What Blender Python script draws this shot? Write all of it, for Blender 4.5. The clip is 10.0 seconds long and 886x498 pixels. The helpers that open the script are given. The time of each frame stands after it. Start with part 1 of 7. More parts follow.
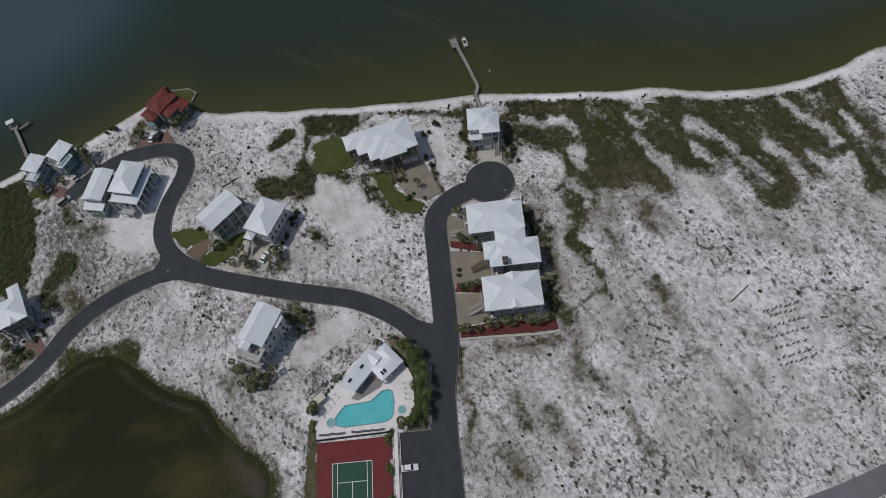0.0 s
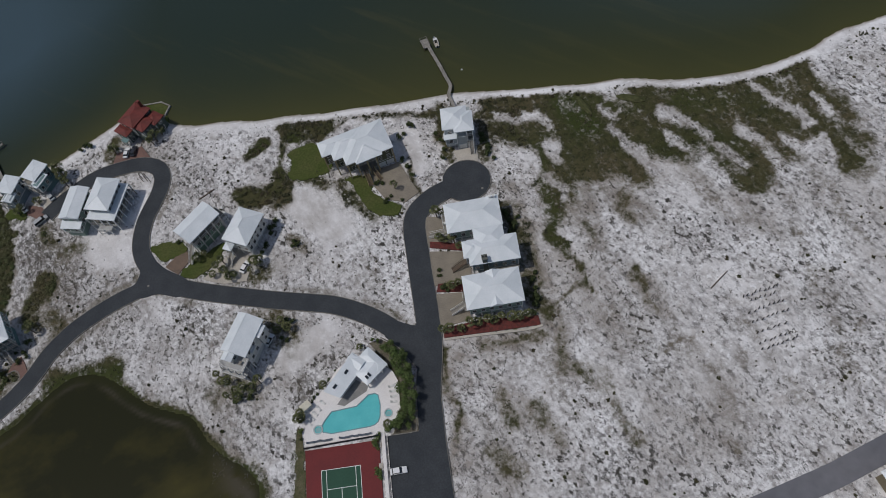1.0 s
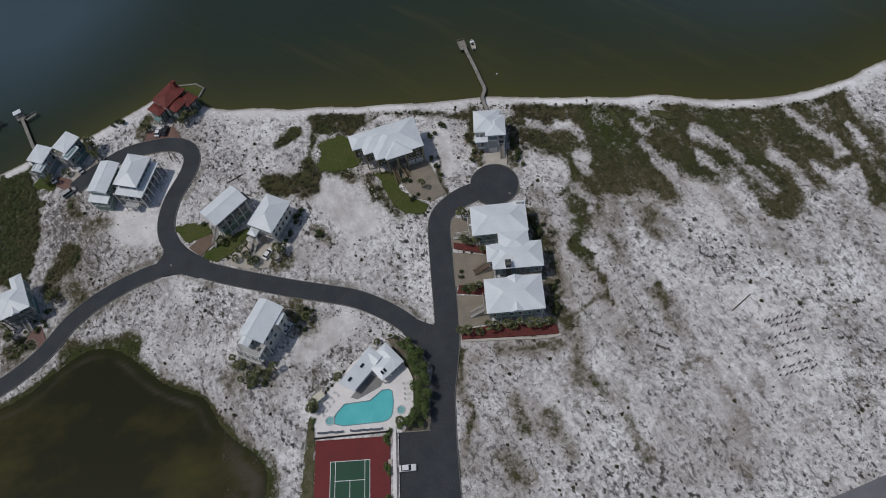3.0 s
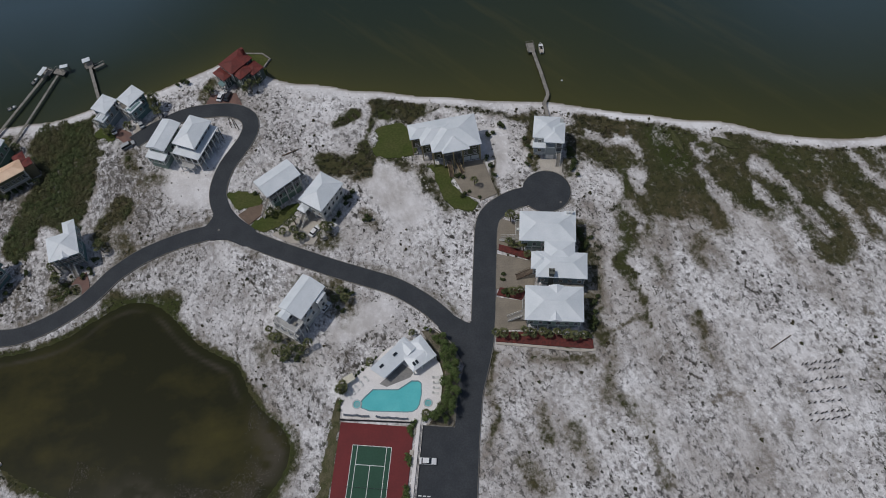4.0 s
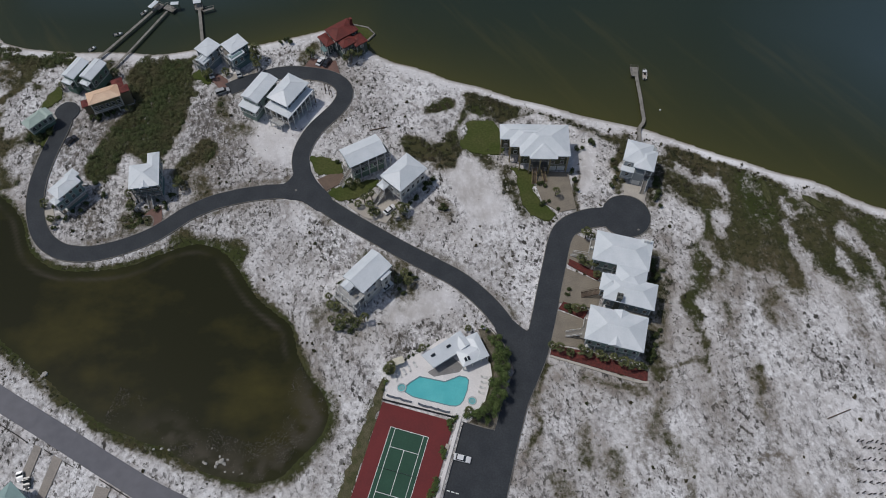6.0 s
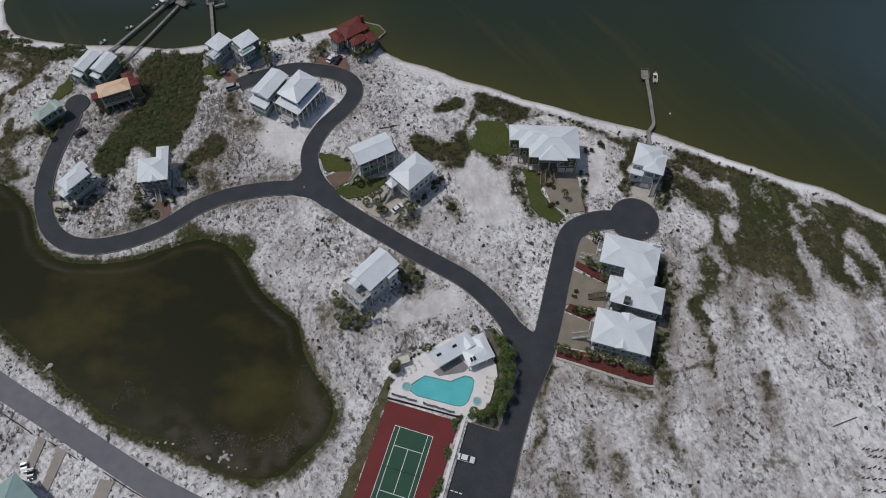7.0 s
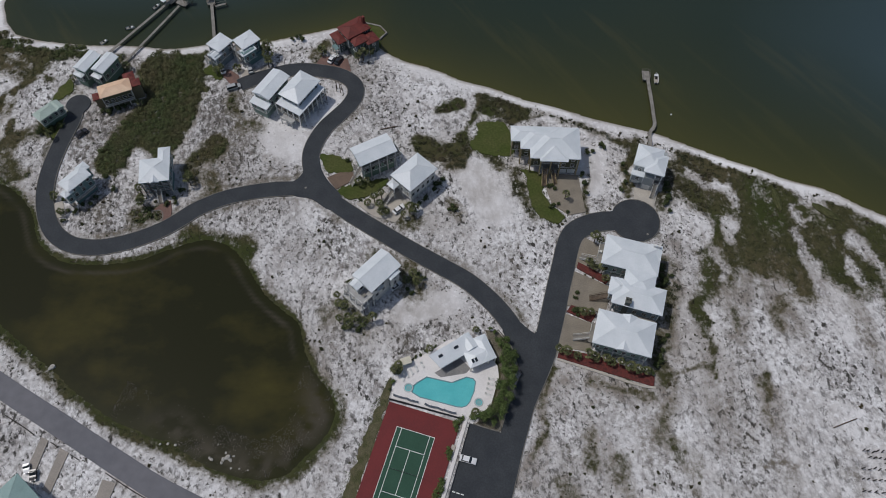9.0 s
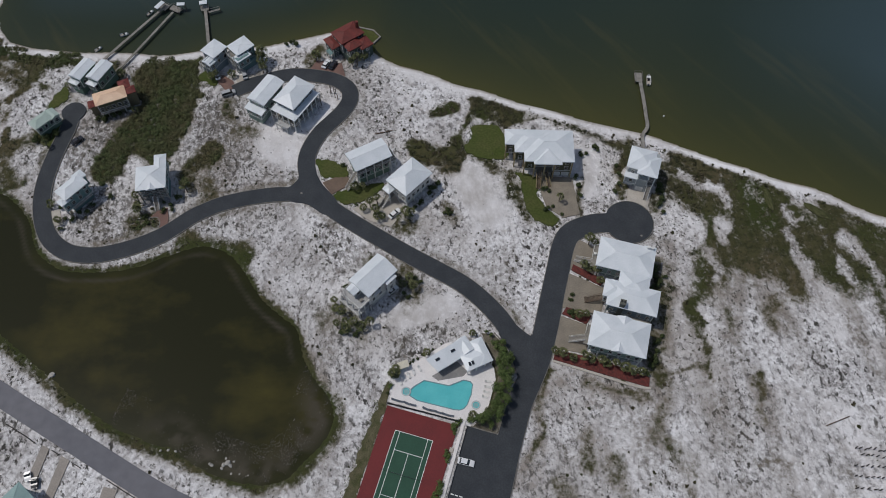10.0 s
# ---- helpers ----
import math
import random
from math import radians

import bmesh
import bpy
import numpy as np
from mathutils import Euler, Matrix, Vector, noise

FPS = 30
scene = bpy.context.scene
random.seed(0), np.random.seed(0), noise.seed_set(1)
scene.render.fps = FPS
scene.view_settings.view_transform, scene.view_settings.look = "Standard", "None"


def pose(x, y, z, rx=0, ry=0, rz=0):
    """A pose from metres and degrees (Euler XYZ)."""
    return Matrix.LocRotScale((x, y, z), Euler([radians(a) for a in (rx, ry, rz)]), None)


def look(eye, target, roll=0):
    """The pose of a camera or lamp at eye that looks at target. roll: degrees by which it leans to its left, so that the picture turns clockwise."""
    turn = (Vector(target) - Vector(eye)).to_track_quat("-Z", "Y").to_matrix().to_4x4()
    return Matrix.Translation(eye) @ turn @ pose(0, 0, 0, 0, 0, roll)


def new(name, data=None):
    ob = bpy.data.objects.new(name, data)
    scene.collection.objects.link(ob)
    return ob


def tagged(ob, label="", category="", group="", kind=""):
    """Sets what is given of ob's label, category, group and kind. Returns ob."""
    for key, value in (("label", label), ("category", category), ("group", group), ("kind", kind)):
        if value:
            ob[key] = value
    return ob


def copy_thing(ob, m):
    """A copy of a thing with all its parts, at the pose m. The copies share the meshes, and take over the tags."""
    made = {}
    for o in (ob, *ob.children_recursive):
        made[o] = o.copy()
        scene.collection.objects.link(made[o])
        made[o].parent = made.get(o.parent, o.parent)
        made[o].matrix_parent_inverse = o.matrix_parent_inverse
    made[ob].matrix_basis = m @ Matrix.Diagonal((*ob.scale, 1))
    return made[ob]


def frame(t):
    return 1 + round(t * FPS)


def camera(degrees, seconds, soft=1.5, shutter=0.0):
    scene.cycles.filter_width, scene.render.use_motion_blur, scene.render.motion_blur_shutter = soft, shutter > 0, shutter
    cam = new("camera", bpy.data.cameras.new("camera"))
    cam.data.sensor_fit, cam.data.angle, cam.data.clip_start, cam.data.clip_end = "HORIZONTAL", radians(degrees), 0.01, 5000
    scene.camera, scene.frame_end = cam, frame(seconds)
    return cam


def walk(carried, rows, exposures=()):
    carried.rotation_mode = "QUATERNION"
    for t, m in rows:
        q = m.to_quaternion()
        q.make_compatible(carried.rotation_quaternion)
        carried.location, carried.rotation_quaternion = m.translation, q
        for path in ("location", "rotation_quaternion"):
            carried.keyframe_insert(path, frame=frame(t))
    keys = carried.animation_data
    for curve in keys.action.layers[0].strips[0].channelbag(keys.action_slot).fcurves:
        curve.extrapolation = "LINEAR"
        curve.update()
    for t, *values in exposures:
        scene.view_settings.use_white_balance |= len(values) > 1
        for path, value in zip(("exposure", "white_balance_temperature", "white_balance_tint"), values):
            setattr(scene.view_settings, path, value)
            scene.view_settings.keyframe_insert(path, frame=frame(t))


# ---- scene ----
cam = camera(60.7, 10.0, soft=0.95)
PATH = [
    (0, (50.71, -54.69, 211.26), (44.40, -6.70, 123.76), -13.00),
    (0.5, (53.99, -54.34, 211.31), (48.03, -6.63, 123.63), -14.54),
    (1, (55.03, -54.56, 211.03), (49.60, -6.80, 123.34), -15.01),
    (1.5, (53.19, -54.73, 211.18), (47.45, -6.81, 123.61), -13.81),
    (2, (53.03, -54.15, 211.77), (46.76, -6.45, 124.11), -13.40),
    (3.5, (47.35, -55.06, 211.62), (39.87, -6.88, 124.31), -9.88),
    (4, (43.57, -52.83, 214.47), (33.97, -6.13, 126.56), -7.71),
    (4.5, (38.25, -53.31, 215.04), (26.91, -7.10, 127.09), -4.77),
    (5, (34.06, -55.81, 213.17), (21.28, -9.14, 125.65), -2.10),
    (6.5, (30.48, -57.70, 212.12), (16.89, -10.90, 124.80), 0.07),
    (7, (29.57, -57.97, 211.93), (15.74, -11.25, 124.60), 0.54),
    (7.5, (29.16, -58.13, 211.77), (15.28, -11.41, 124.46), 0.72),
    (8, (28.17, -58.30, 211.64), (14.22, -11.62, 124.32), 1.17),
    (8.5, (28.32, -58.17, 211.58), (14.43, -11.49, 124.23), 1.07),
    (9, (28.47, -57.40, 212.75), (14.89, -10.91, 125.26), 0.75),
    (9.5, (28.46, -56.82, 214.03), (15.22, -10.41, 126.45), 0.59),
    (10, (28.13, -56.25, 215.54), (15.20, -10.01, 127.82), 0.67),
]
walk(cam, [(t, look(eye, target, roll)) for t, eye, target, roll in PATH],
     exposures=((0, -.72), (4, -.72), (4.5, -.62), (10, -.62)))

# ---- light ----
SUN_ELEV, SUN_AZ = radians(64), radians(184)      # azimuth counted from +x, where the sun stands
world = bpy.data.worlds.new("world")
scene.world = world
world.use_nodes = True
wn = world.node_tree.nodes
sky = wn.new("ShaderNodeTexSky")
sky.sky_type, sky.sun_disc = "NISHITA", False
sky.air_density, sky.dust_density, sky.ozone_density = 1.0, 1.8, 1.0
sky.sun_elevation, sky.sun_rotation = SUN_ELEV, math.pi / 2 - SUN_AZ
world.node_tree.links.new(sky.outputs[0], wn["Background"].inputs[0])
wn["Background"].inputs[1].default_value = 0.10
sun_data = bpy.data.lights.new("sun", "SUN")
sun_data.energy, sun_data.angle, sun_data.color = 2.5, radians(0.6), (1.0, 0.975, 0.945)
sun = new("sun", sun_data)
sun_dir = Vector((math.cos(SUN_AZ) * math.cos(SUN_ELEV), math.sin(SUN_AZ) * math.cos(SUN_ELEV), math.sin(SUN_ELEV)))
sun.matrix_world = look(sun_dir * 300, (0, 0, 0))


# ---- materials ----
def mat(name, colour, rough=0.7, second=None, scale=1.0, metal=0.0, bump=0.0, detail=6.0, spread=(0.35, 0.65),
        fine=0.15, stripes=None, spec=0.5, per_object=0.0):
    """Two-scale mottled surface; stripes=(axis, period, depth) adds seams or boards."""
    m = bpy.data.materials.new(name)
    m.use_nodes = True
    nt = m.node_tree
    n, link = nt.nodes, nt.links.new
    b = n["Principled BSDF"]
    b.inputs["Roughness"].default_value = rough
    b.inputs["Metallic"].default_value = metal
    b.inputs["Specular IOR Level"].default_value = spec
    co = n.new("ShaderNodeTexCoord")
    big = n.new("ShaderNodeTexNoise")
    big.inputs["Scale"].default_value, big.inputs["Detail"].default_value = 0.35 * scale, detail
    link(co.outputs["Object"], big.inputs["Vector"])
    ramp = n.new("ShaderNodeMapRange")
    ramp.inputs["From Min"].default_value, ramp.inputs["From Max"].default_value = spread
    link(big.outputs["Fac"], ramp.inputs["Value"])
    mix = n.new("ShaderNodeMix")
    mix.data_type = "RGBA"
    second = second or tuple(c * 0.82 for c in colour)
    mix.inputs["A"].default_value, mix.inputs["B"].default_value = (*colour, 1), (*second, 1)
    link(ramp.outputs[0], mix.inputs["Factor"])
    grain = n.new("ShaderNodeTexNoise")
    grain.inputs["Scale"].default_value, grain.inputs["Detail"].default_value = 4.0 * scale, 4
    link(co.outputs["Object"], grain.inputs["Vector"])
    g2 = n.new("ShaderNodeMapRange")
    g2.inputs["To Min"].default_value, g2.inputs["To Max"].default_value = 1 - fine * 1.6, 1 + fine * 1.6
    g2.inputs["From Min"].default_value, g2.inputs["From Max"].default_value = 0.3, 0.7
    link(grain.outputs["Fac"], g2.inputs["Value"])
    mul = n.new("ShaderNodeMix")
    mul.data_type, mul.blend_type = "RGBA", "MULTIPLY"
    mul.inputs["Factor"].default_value = 1.0
    link(mix.outputs["Result"], mul.inputs["A"])
    link(g2.outputs[0], mul.inputs["B"])
    out = mul.outputs["Result"]
    height = grain.outputs["Fac"]
    if stripes:
        axis, period, depth = stripes
        sep = n.new("ShaderNodeSeparateXYZ")
        link(co.outputs["Object"], sep.inputs[0])
        fr = n.new("ShaderNodeMath")
        fr.operation = "MULTIPLY"
        fr.inputs[1].default_value = 2 * math.pi / period
        link(sep.outputs[axis], fr.inputs[0])
        sn = n.new("ShaderNodeMath")
        sn.operation = "SINE"
        link(fr.outputs[0], sn.inputs[0])
        cut = n.new("ShaderNodeMapRange")
        cut.inputs["From Min"].default_value, cut.inputs["From Max"].default_value = 0.75, 1.0
        cut.inputs["To Min"].default_value, cut.inputs["To Max"].default_value = 1.0, 1.0 - depth
        link(sn.outputs[0], cut.inputs["Value"])
        m3 = n.new("ShaderNodeMix")
        m3.data_type, m3.blend_type = "RGBA", "MULTIPLY"
        m3.inputs["Factor"].default_value = 1.0
        link(out, m3.inputs["A"])
        link(cut.outputs[0], m3.inputs["B"])
        out, height = m3.outputs["Result"], cut.outputs[0]
    if per_object:
        oi = n.new("ShaderNodeObjectInfo")
        pr = n.new("ShaderNodeMapRange")
        pr.inputs["To Min"].default_value, pr.inputs["To Max"].default_value = 1 - per_object, 1 + per_object
        link(oi.outputs["Random"], pr.inputs["Value"])
        m4 = n.new("ShaderNodeMix")
        m4.data_type, m4.blend_type = "RGBA", "MULTIPLY"
        m4.inputs["Factor"].default_value = 1.0
        link(out, m4.inputs["A"])
        link(pr.outputs[0], m4.inputs["B"])
        out = m4.outputs["Result"]
    link(out, b.inputs["Base Color"])
    if bump:
        bp = n.new("ShaderNodeBump")
        bp.inputs["Strength"].default_value, bp.inputs["Distance"].default_value = bump, 0.05
        link(height, bp.inputs["Height"])
        link(bp.outputs[0], b.inputs["Normal"])
    return m


def leaf_mat(name, dark, light, low=0.55, high=1.45, drift=None):
    """Foliage whose single leaves vary in tone."""
    m = mat(name, dark, 0.75, light, 1.5, fine=0.2, spec=0.2)
    nt = m.node_tree
    geo = nt.nodes.new("ShaderNodeNewGeometry")
    mr = nt.nodes.new("ShaderNodeMapRange")
    mr.inputs["To Min"].default_value, mr.inputs["To Max"].default_value = low, high
    nt.links.new(geo.outputs["Random Per Island"], mr.inputs["Value"])
    mx = nt.nodes.new("ShaderNodeMix")
    mx.data_type, mx.blend_type = "RGBA", "MULTIPLY"
    mx.inputs["Factor"].default_value = 1.0
    b = nt.nodes["Principled BSDF"]
    src = b.inputs["Base Color"].links[0].from_socket
    if drift:
        co = nt.nodes.new("ShaderNodeTexCoord")
        nz = nt.nodes.new("ShaderNodeTexNoise")
        nz.inputs["Scale"].default_value, nz.inputs["Detail"].default_value = 0.09, 4
        nt.links.new(co.outputs["Object"], nz.inputs["Vector"])
        rg = nt.nodes.new("ShaderNodeMapRange")
        rg.inputs["From Min"].default_value, rg.inputs["From Max"].default_value = 0.42, 0.62
        nt.links.new(nz.outputs["Fac"], rg.inputs["Value"])
        my = nt.nodes.new("ShaderNodeMix")
        my.data_type = "RGBA"
        my.inputs["B"].default_value = (*drift, 1)
        nt.links.new(rg.outputs[0], my.inputs["Factor"])
        nt.links.new(src, my.inputs["A"])
        src = my.outputs["Result"]
    nt.links.new(src, mx.inputs["A"])
    nt.links.new(mr.outputs[0], mx.inputs["B"])
    nt.links.new(mx.outputs["Result"], b.inputs["Base Color"])
    return m


M = {}
M["asphalt"] = mat("asphalt", (0.029, 0.034, 0.040), 0.85, (0.041, 0.046, 0.052), 0.5, bump=0.2, fine=0.12)
M["old_asphalt"] = mat("old_asphalt", (0.145, 0.145, 0.16), 0.9, (0.175, 0.172, 0.185), 0.09, fine=0.06)
M["curb"] = mat("curb_concrete", (0.24, 0.225, 0.20), 0.9, (0.13, 0.12, 0.10), 2.0, fine=0.2)
M["roof"] = mat("white_metal_roof", (0.74, 0.77, 0.79), 0.42, (0.66, 0.70, 0.72), 0.8, fine=0.03, spec=0.4)
M["roof_teal"] = mat("teal_metal_roof", (0.30, 0.42, 0.40), 0.45, (0.25, 0.36, 0.34), 0.8, fine=0.05)
M["cream_roof"] = mat("cream_painted_roof", (0.66, 0.62, 0.50), 0.7, (0.58, 0.54, 0.43), 1.0, fine=0.06)
M["mesh_grey"] = mat("grey_fence_mesh", (0.16, 0.17, 0.18), 0.8, (0.12, 0.13, 0.14), 1.0)
M["roof_green"] = mat("pale_green_metal_roof", (0.42, 0.50, 0.45), 0.5, (0.34, 0.43, 0.38), 0.8, fine=0.05)
M["roof_red"] = mat("red_tile_roof", (0.185, 0.034, 0.026), 0.75, (0.120, 0.027, 0.021), 2.0, fine=0.3)
M["roof_tan"] = mat("peach_metal_roof", (0.80, 0.56, 0.38), 0.5, (0.72, 0.48, 0.32), 1.0, fine=0.05)
SIDINGS = {
    "grey": (0.38, 0.41, 0.41), "white": (0.58, 0.58, 0.55), "green": (0.16, 0.25, 0.19), "sage": (0.27, 0.35, 0.30),
    "teal": (0.16, 0.26, 0.26), "tan": (0.22, 0.18, 0.11), "blue": (0.25, 0.31, 0.34), "olive": (0.10, 0.10, 0.055), "stone": (0.13, 0.135, 0.115), "moss": (0.060, 0.085, 0.075)}
for key, c in SIDINGS.items():
    M["wall_" + key] = mat(key + "_lap_siding", c, 0.75, tuple(v * 0.85 for v in c), 0.8, fine=0.06, stripes=(2, 0.2, 0.18), bump=0.3)
M["trim"] = mat("white_painted_trim", (0.72, 0.72, 0.70), 0.6, (0.62, 0.61, 0.58), 2.0, fine=0.06)
M["wood"] = mat("weathered_wood", (0.31, 0.29, 0.26), 0.85, (0.20, 0.185, 0.16), 2.0, fine=0.2, stripes=(0, 0.16, 0.3))
M["pale_deck"] = mat("pale_grey_decking", (0.42, 0.42, 0.41), 0.8, (0.34, 0.335, 0.33), 2.0, fine=0.12)
M["brown_wood"] = mat("brown_deck_wood", (0.14, 0.10, 0.07), 0.8, (0.09, 0.065, 0.045), 2.0, fine=0.2)
M["post_tan"] = mat("tan_post", (0.42, 0.33, 0.18), 0.8, (0.34, 0.27, 0.15), 2.0)
M["glass"] = mat("window_glass", (0.02, 0.025, 0.03), 0.08, (0.03, 0.035, 0.04), 1.0, spec=0.8)
M["dark"] = mat("dark_opening", (0.03, 0.03, 0.028), 0.9)
M["concrete"] = mat("pale_concrete", (0.50, 0.46, 0.40), 0.9, (0.42, 0.38, 0.33), 0.8, fine=0.08)
M["tan_paver"] = mat("tan_paver", (0.27, 0.235, 0.185), 0.9, (0.22, 0.19, 0.15), 0.8, fine=0.12, stripes=(1, 0.6, 0.12))
M["red_paver"] = mat("red_brick_paver", (0.215, 0.125, 0.100), 0.9, (0.165, 0.10, 0.085), 1.2, fine=0.15, stripes=(1, 0.4, 0.15))
M["brown_paver"] = mat("brown_paver", (0.18, 0.125, 0.09), 0.9, (0.14, 0.10, 0.075), 1.2, fine=0.15)
M["mulch"] = mat("red_mulch", (0.15, 0.034, 0.028), 0.95, (0.085, 0.026, 0.022), 3.0, fine=0.35)
M["deck"] = mat("pool_deck", (0.80, 0.77, 0.75), 0.85, (0.73, 0.70, 0.68), 0.8, fine=0.05)
M["court_red"] = mat("court_red", (0.17, 0.026, 0.026), 0.85, (0.145, 0.024, 0.024), 0.5, fine=0.05)
M["court_green"] = mat("court_green", (0.028, 0.085, 0.052), 0.85, (0.024, 0.073, 0.045), 0.5, fine=0.05)
M["line"] = mat("white_line_paint", (0.82, 0.84, 0.80), 0.8)
M["pool_tile"] = mat("pool_tile", (0.16, 0.30, 0.32), 0.4, (0.12, 0.24, 0.26), 4.0)
M["rock"] = mat("pale_rock", (0.46, 0.44, 0.40), 0.9, (0.32, 0.30, 0.27), 2.0, fine=0.2)
M["trunk"] = mat("palm_trunk", (0.16, 0.13, 0.10), 0.9, (0.11, 0.09, 0.07), 3.0)
M["palm"] = leaf_mat("palm_leaf", (0.090, 0.105, 0.045), (0.165, 0.165, 0.080))
M["shrub"] = leaf_mat("shrub_leaf", (0.040, 0.055, 0.020), (0.070, 0.085, 0.032))
M["thicket"] = leaf_mat("coastal_thicket_leaf", (0.072, 0.094, 0.036), (0.100, 0.118, 0.048), 0.72, 1.28, (0.118, 0.106, 0.054))
M["bright_shrub"] = leaf_mat("bright_shrub_leaf", (0.068, 0.108, 0.030), (0.125, 0.155, 0.055))
M["scrub"] = leaf_mat("scrub_leaf", (0.050, 0.056, 0.026), (0.078, 0.080, 0.042), 0.65, 1.35, (0.085, 0.072, 0.044))
M["dry"] = leaf_mat("dry_tuft", (0.095, 0.090, 0.080), (0.170, 0.158, 0.138))
M["stem"] = leaf_mat("dead_stem", (0.11, 0.10, 0.085), (0.20, 0.18, 0.16), 0.4, 1.8)
M["grass"] = leaf_mat("grass_blade", (0.056, 0.064, 0.028), (0.082, 0.084, 0.040), 0.75, 1.25, (0.088, 0.076, 0.046))
M["planter_soil"] = mat("planter_soil", (0.10, 0.085, 0.06), 0.95, (0.19, 0.17, 0.13), 1.5, fine=0.35, spec=0.1)
M["lawn_blade"] = leaf_mat("lawn_blade", (0.050, 0.074, 0.020), (0.076, 0.088, 0.032), 0.75, 1.25)
M["sling"] = mat("grey_sling", (0.085, 0.10, 0.13), 0.8, (0.12, 0.14, 0.17), 3.0)
M["spa_rim"] = mat("spa_rim", (0.48, 0.52, 0.52), 0.6, (0.40, 0.45, 0.45), 3.0)
M["spa_step"] = mat("spa_step", (0.26, 0.46, 0.46), 0.15, (0.22, 0.42, 0.43), 2.0)
# grey floor, its colour darkened for the shade below the clubhouse eaves
M["shaded_porch_floor"] = mat("shaded_porch_floor", (0.20, 0.195, 0.19), 0.85, (0.27, 0.26, 0.25), 1.2)
M["stake_wood"] = mat("dark_stake_wood", (0.045, 0.038, 0.032), 0.85, (0.03, 0.026, 0.022), 2.0, fine=0.2)
M["pale_strip"] = mat("pale_tan_concrete", (0.36, 0.32, 0.28), 0.9, (0.29, 0.26, 0.23), 0.8, fine=0.12)
M["mound"] = mat("mound_grass", (0.058, 0.064, 0.026), 0.95, (0.088, 0.086, 0.044), 0.6, fine=0.3, spec=0.1)
M["lawn"] = mat("lawn", (0.060, 0.080, 0.021), 0.9, (0.084, 0.092, 0.032), 0.35, fine=0.14, spec=0.1)
M["rough_grass"] = mat("rough_grass", (0.072, 0.074, 0.034), 0.95, (0.125, 0.112, 0.068), 1.2, fine=0.35, spec=0.1)
M["car_white"] = mat("white_car_paint", (0.78, 0.78, 0.78), 0.25, (0.75, 0.75, 0.75), 1.0, fine=0.01)
M["car_dark"] = mat("dark_car_paint", (0.03, 0.032, 0.04), 0.25, (0.03, 0.03, 0.036), 1.0, fine=0.01)
M["car_silver"] = mat("silver_car_paint", (0.42, 0.43, 0.44), 0.3, (0.40, 0.41, 0.42), 1.0, fine=0.01)
M["tyre"] = mat("tyre_rubber", (0.02, 0.02, 0.02), 0.9)
M["rim"] = mat("wheel_rim", (0.45, 0.45, 0.46), 0.35, metal=0.8)
M["hull"] = mat("white_gelcoat", (0.76, 0.77, 0.76), 0.3, (0.70, 0.71, 0.70), 1.0, fine=0.02)


def node_water(name, deep, shallow, tint, rough, ripple, silt, turn=20, start=0.50, sky_or_mud=None):
    """Turbid water: the colour follows the 'shallow' depth attribute and drifting silt."""
    m = bpy.data.materials.new(name)
    m.use_nodes = True
    nt = m.node_tree
    n, link = nt.nodes, nt.links.new
    b = n["Principled BSDF"]
    b.inputs["Roughness"].default_value = rough
    b.inputs["IOR"].default_value = 1.33
    at = n.new("ShaderNodeAttribute")
    at.attribute_name = "shallow"
    co = n.new("ShaderNodeTexCoord")
    mp = n.new("ShaderNodeMapping")
    mp.vector_type = "TEXTURE"
    mp.inputs["Rotation"].default_value = (0, 0, radians(turn))
    mp.inputs["Scale"].default_value = (*silt, 1)
    link(co.outputs["Object"], mp.inputs[0])
    nz = n.new("ShaderNodeTexNoise")
    nz.inputs["Scale"].default_value, nz.inputs["Detail"].default_value, nz.inputs["Roughness"].default_value = 1.0, 8, 0.6
    link(mp.outputs[0], nz.inputs["Vector"])
    r = n.new("ShaderNodeMapRange")
    r.inputs["From Min"].default_value, r.inputs["From Max"].default_value = start, start + 0.24
    link(nz.outputs["Fac"], r.inputs["Value"])
    m1 = n.new("ShaderNodeMix")
    m1.data_type = "RGBA"
    m1.inputs["A"].default_value, m1.inputs["B"].default_value = (*deep, 1), (*tint, 1)
    link(r.outputs[0], m1.inputs["Factor"])
    m2 = n.new("ShaderNodeMix")
    m2.data_type = "RGBA"
    link(at.outputs["Fac"], m2.inputs["Factor"])
    link(m1.outputs["Result"], m2.inputs["A"])
    m2.inputs["B"].default_value = (*shallow, 1)
    # extra colour by mask: painted sky reflection on the bay, mud in the pond
    if sky_or_mud:
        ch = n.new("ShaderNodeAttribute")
        ch.attribute_name = "sky_or_mud"
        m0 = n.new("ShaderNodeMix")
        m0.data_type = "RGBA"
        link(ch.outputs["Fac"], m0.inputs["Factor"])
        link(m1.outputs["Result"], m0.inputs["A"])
        m0.inputs["B"].default_value = (*sky_or_mud, 1)
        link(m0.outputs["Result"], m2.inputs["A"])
    link(m2.outputs["Result"], b.inputs["Base Color"])
    w = n.new("ShaderNodeTexNoise")
    w.inputs["Scale"].default_value, w.inputs["Detail"].default_value = 0.9, 4
    link(co.outputs["Object"], w.inputs["Vector"])
    bp = n.new("ShaderNodeBump")
    bp.inputs["Strength"].default_value, bp.inputs["Distance"].default_value = ripple, 0.05
    link(w.outputs["Fac"], bp.inputs["Height"])
    link(bp.outputs[0], b.inputs["Normal"])
    return m


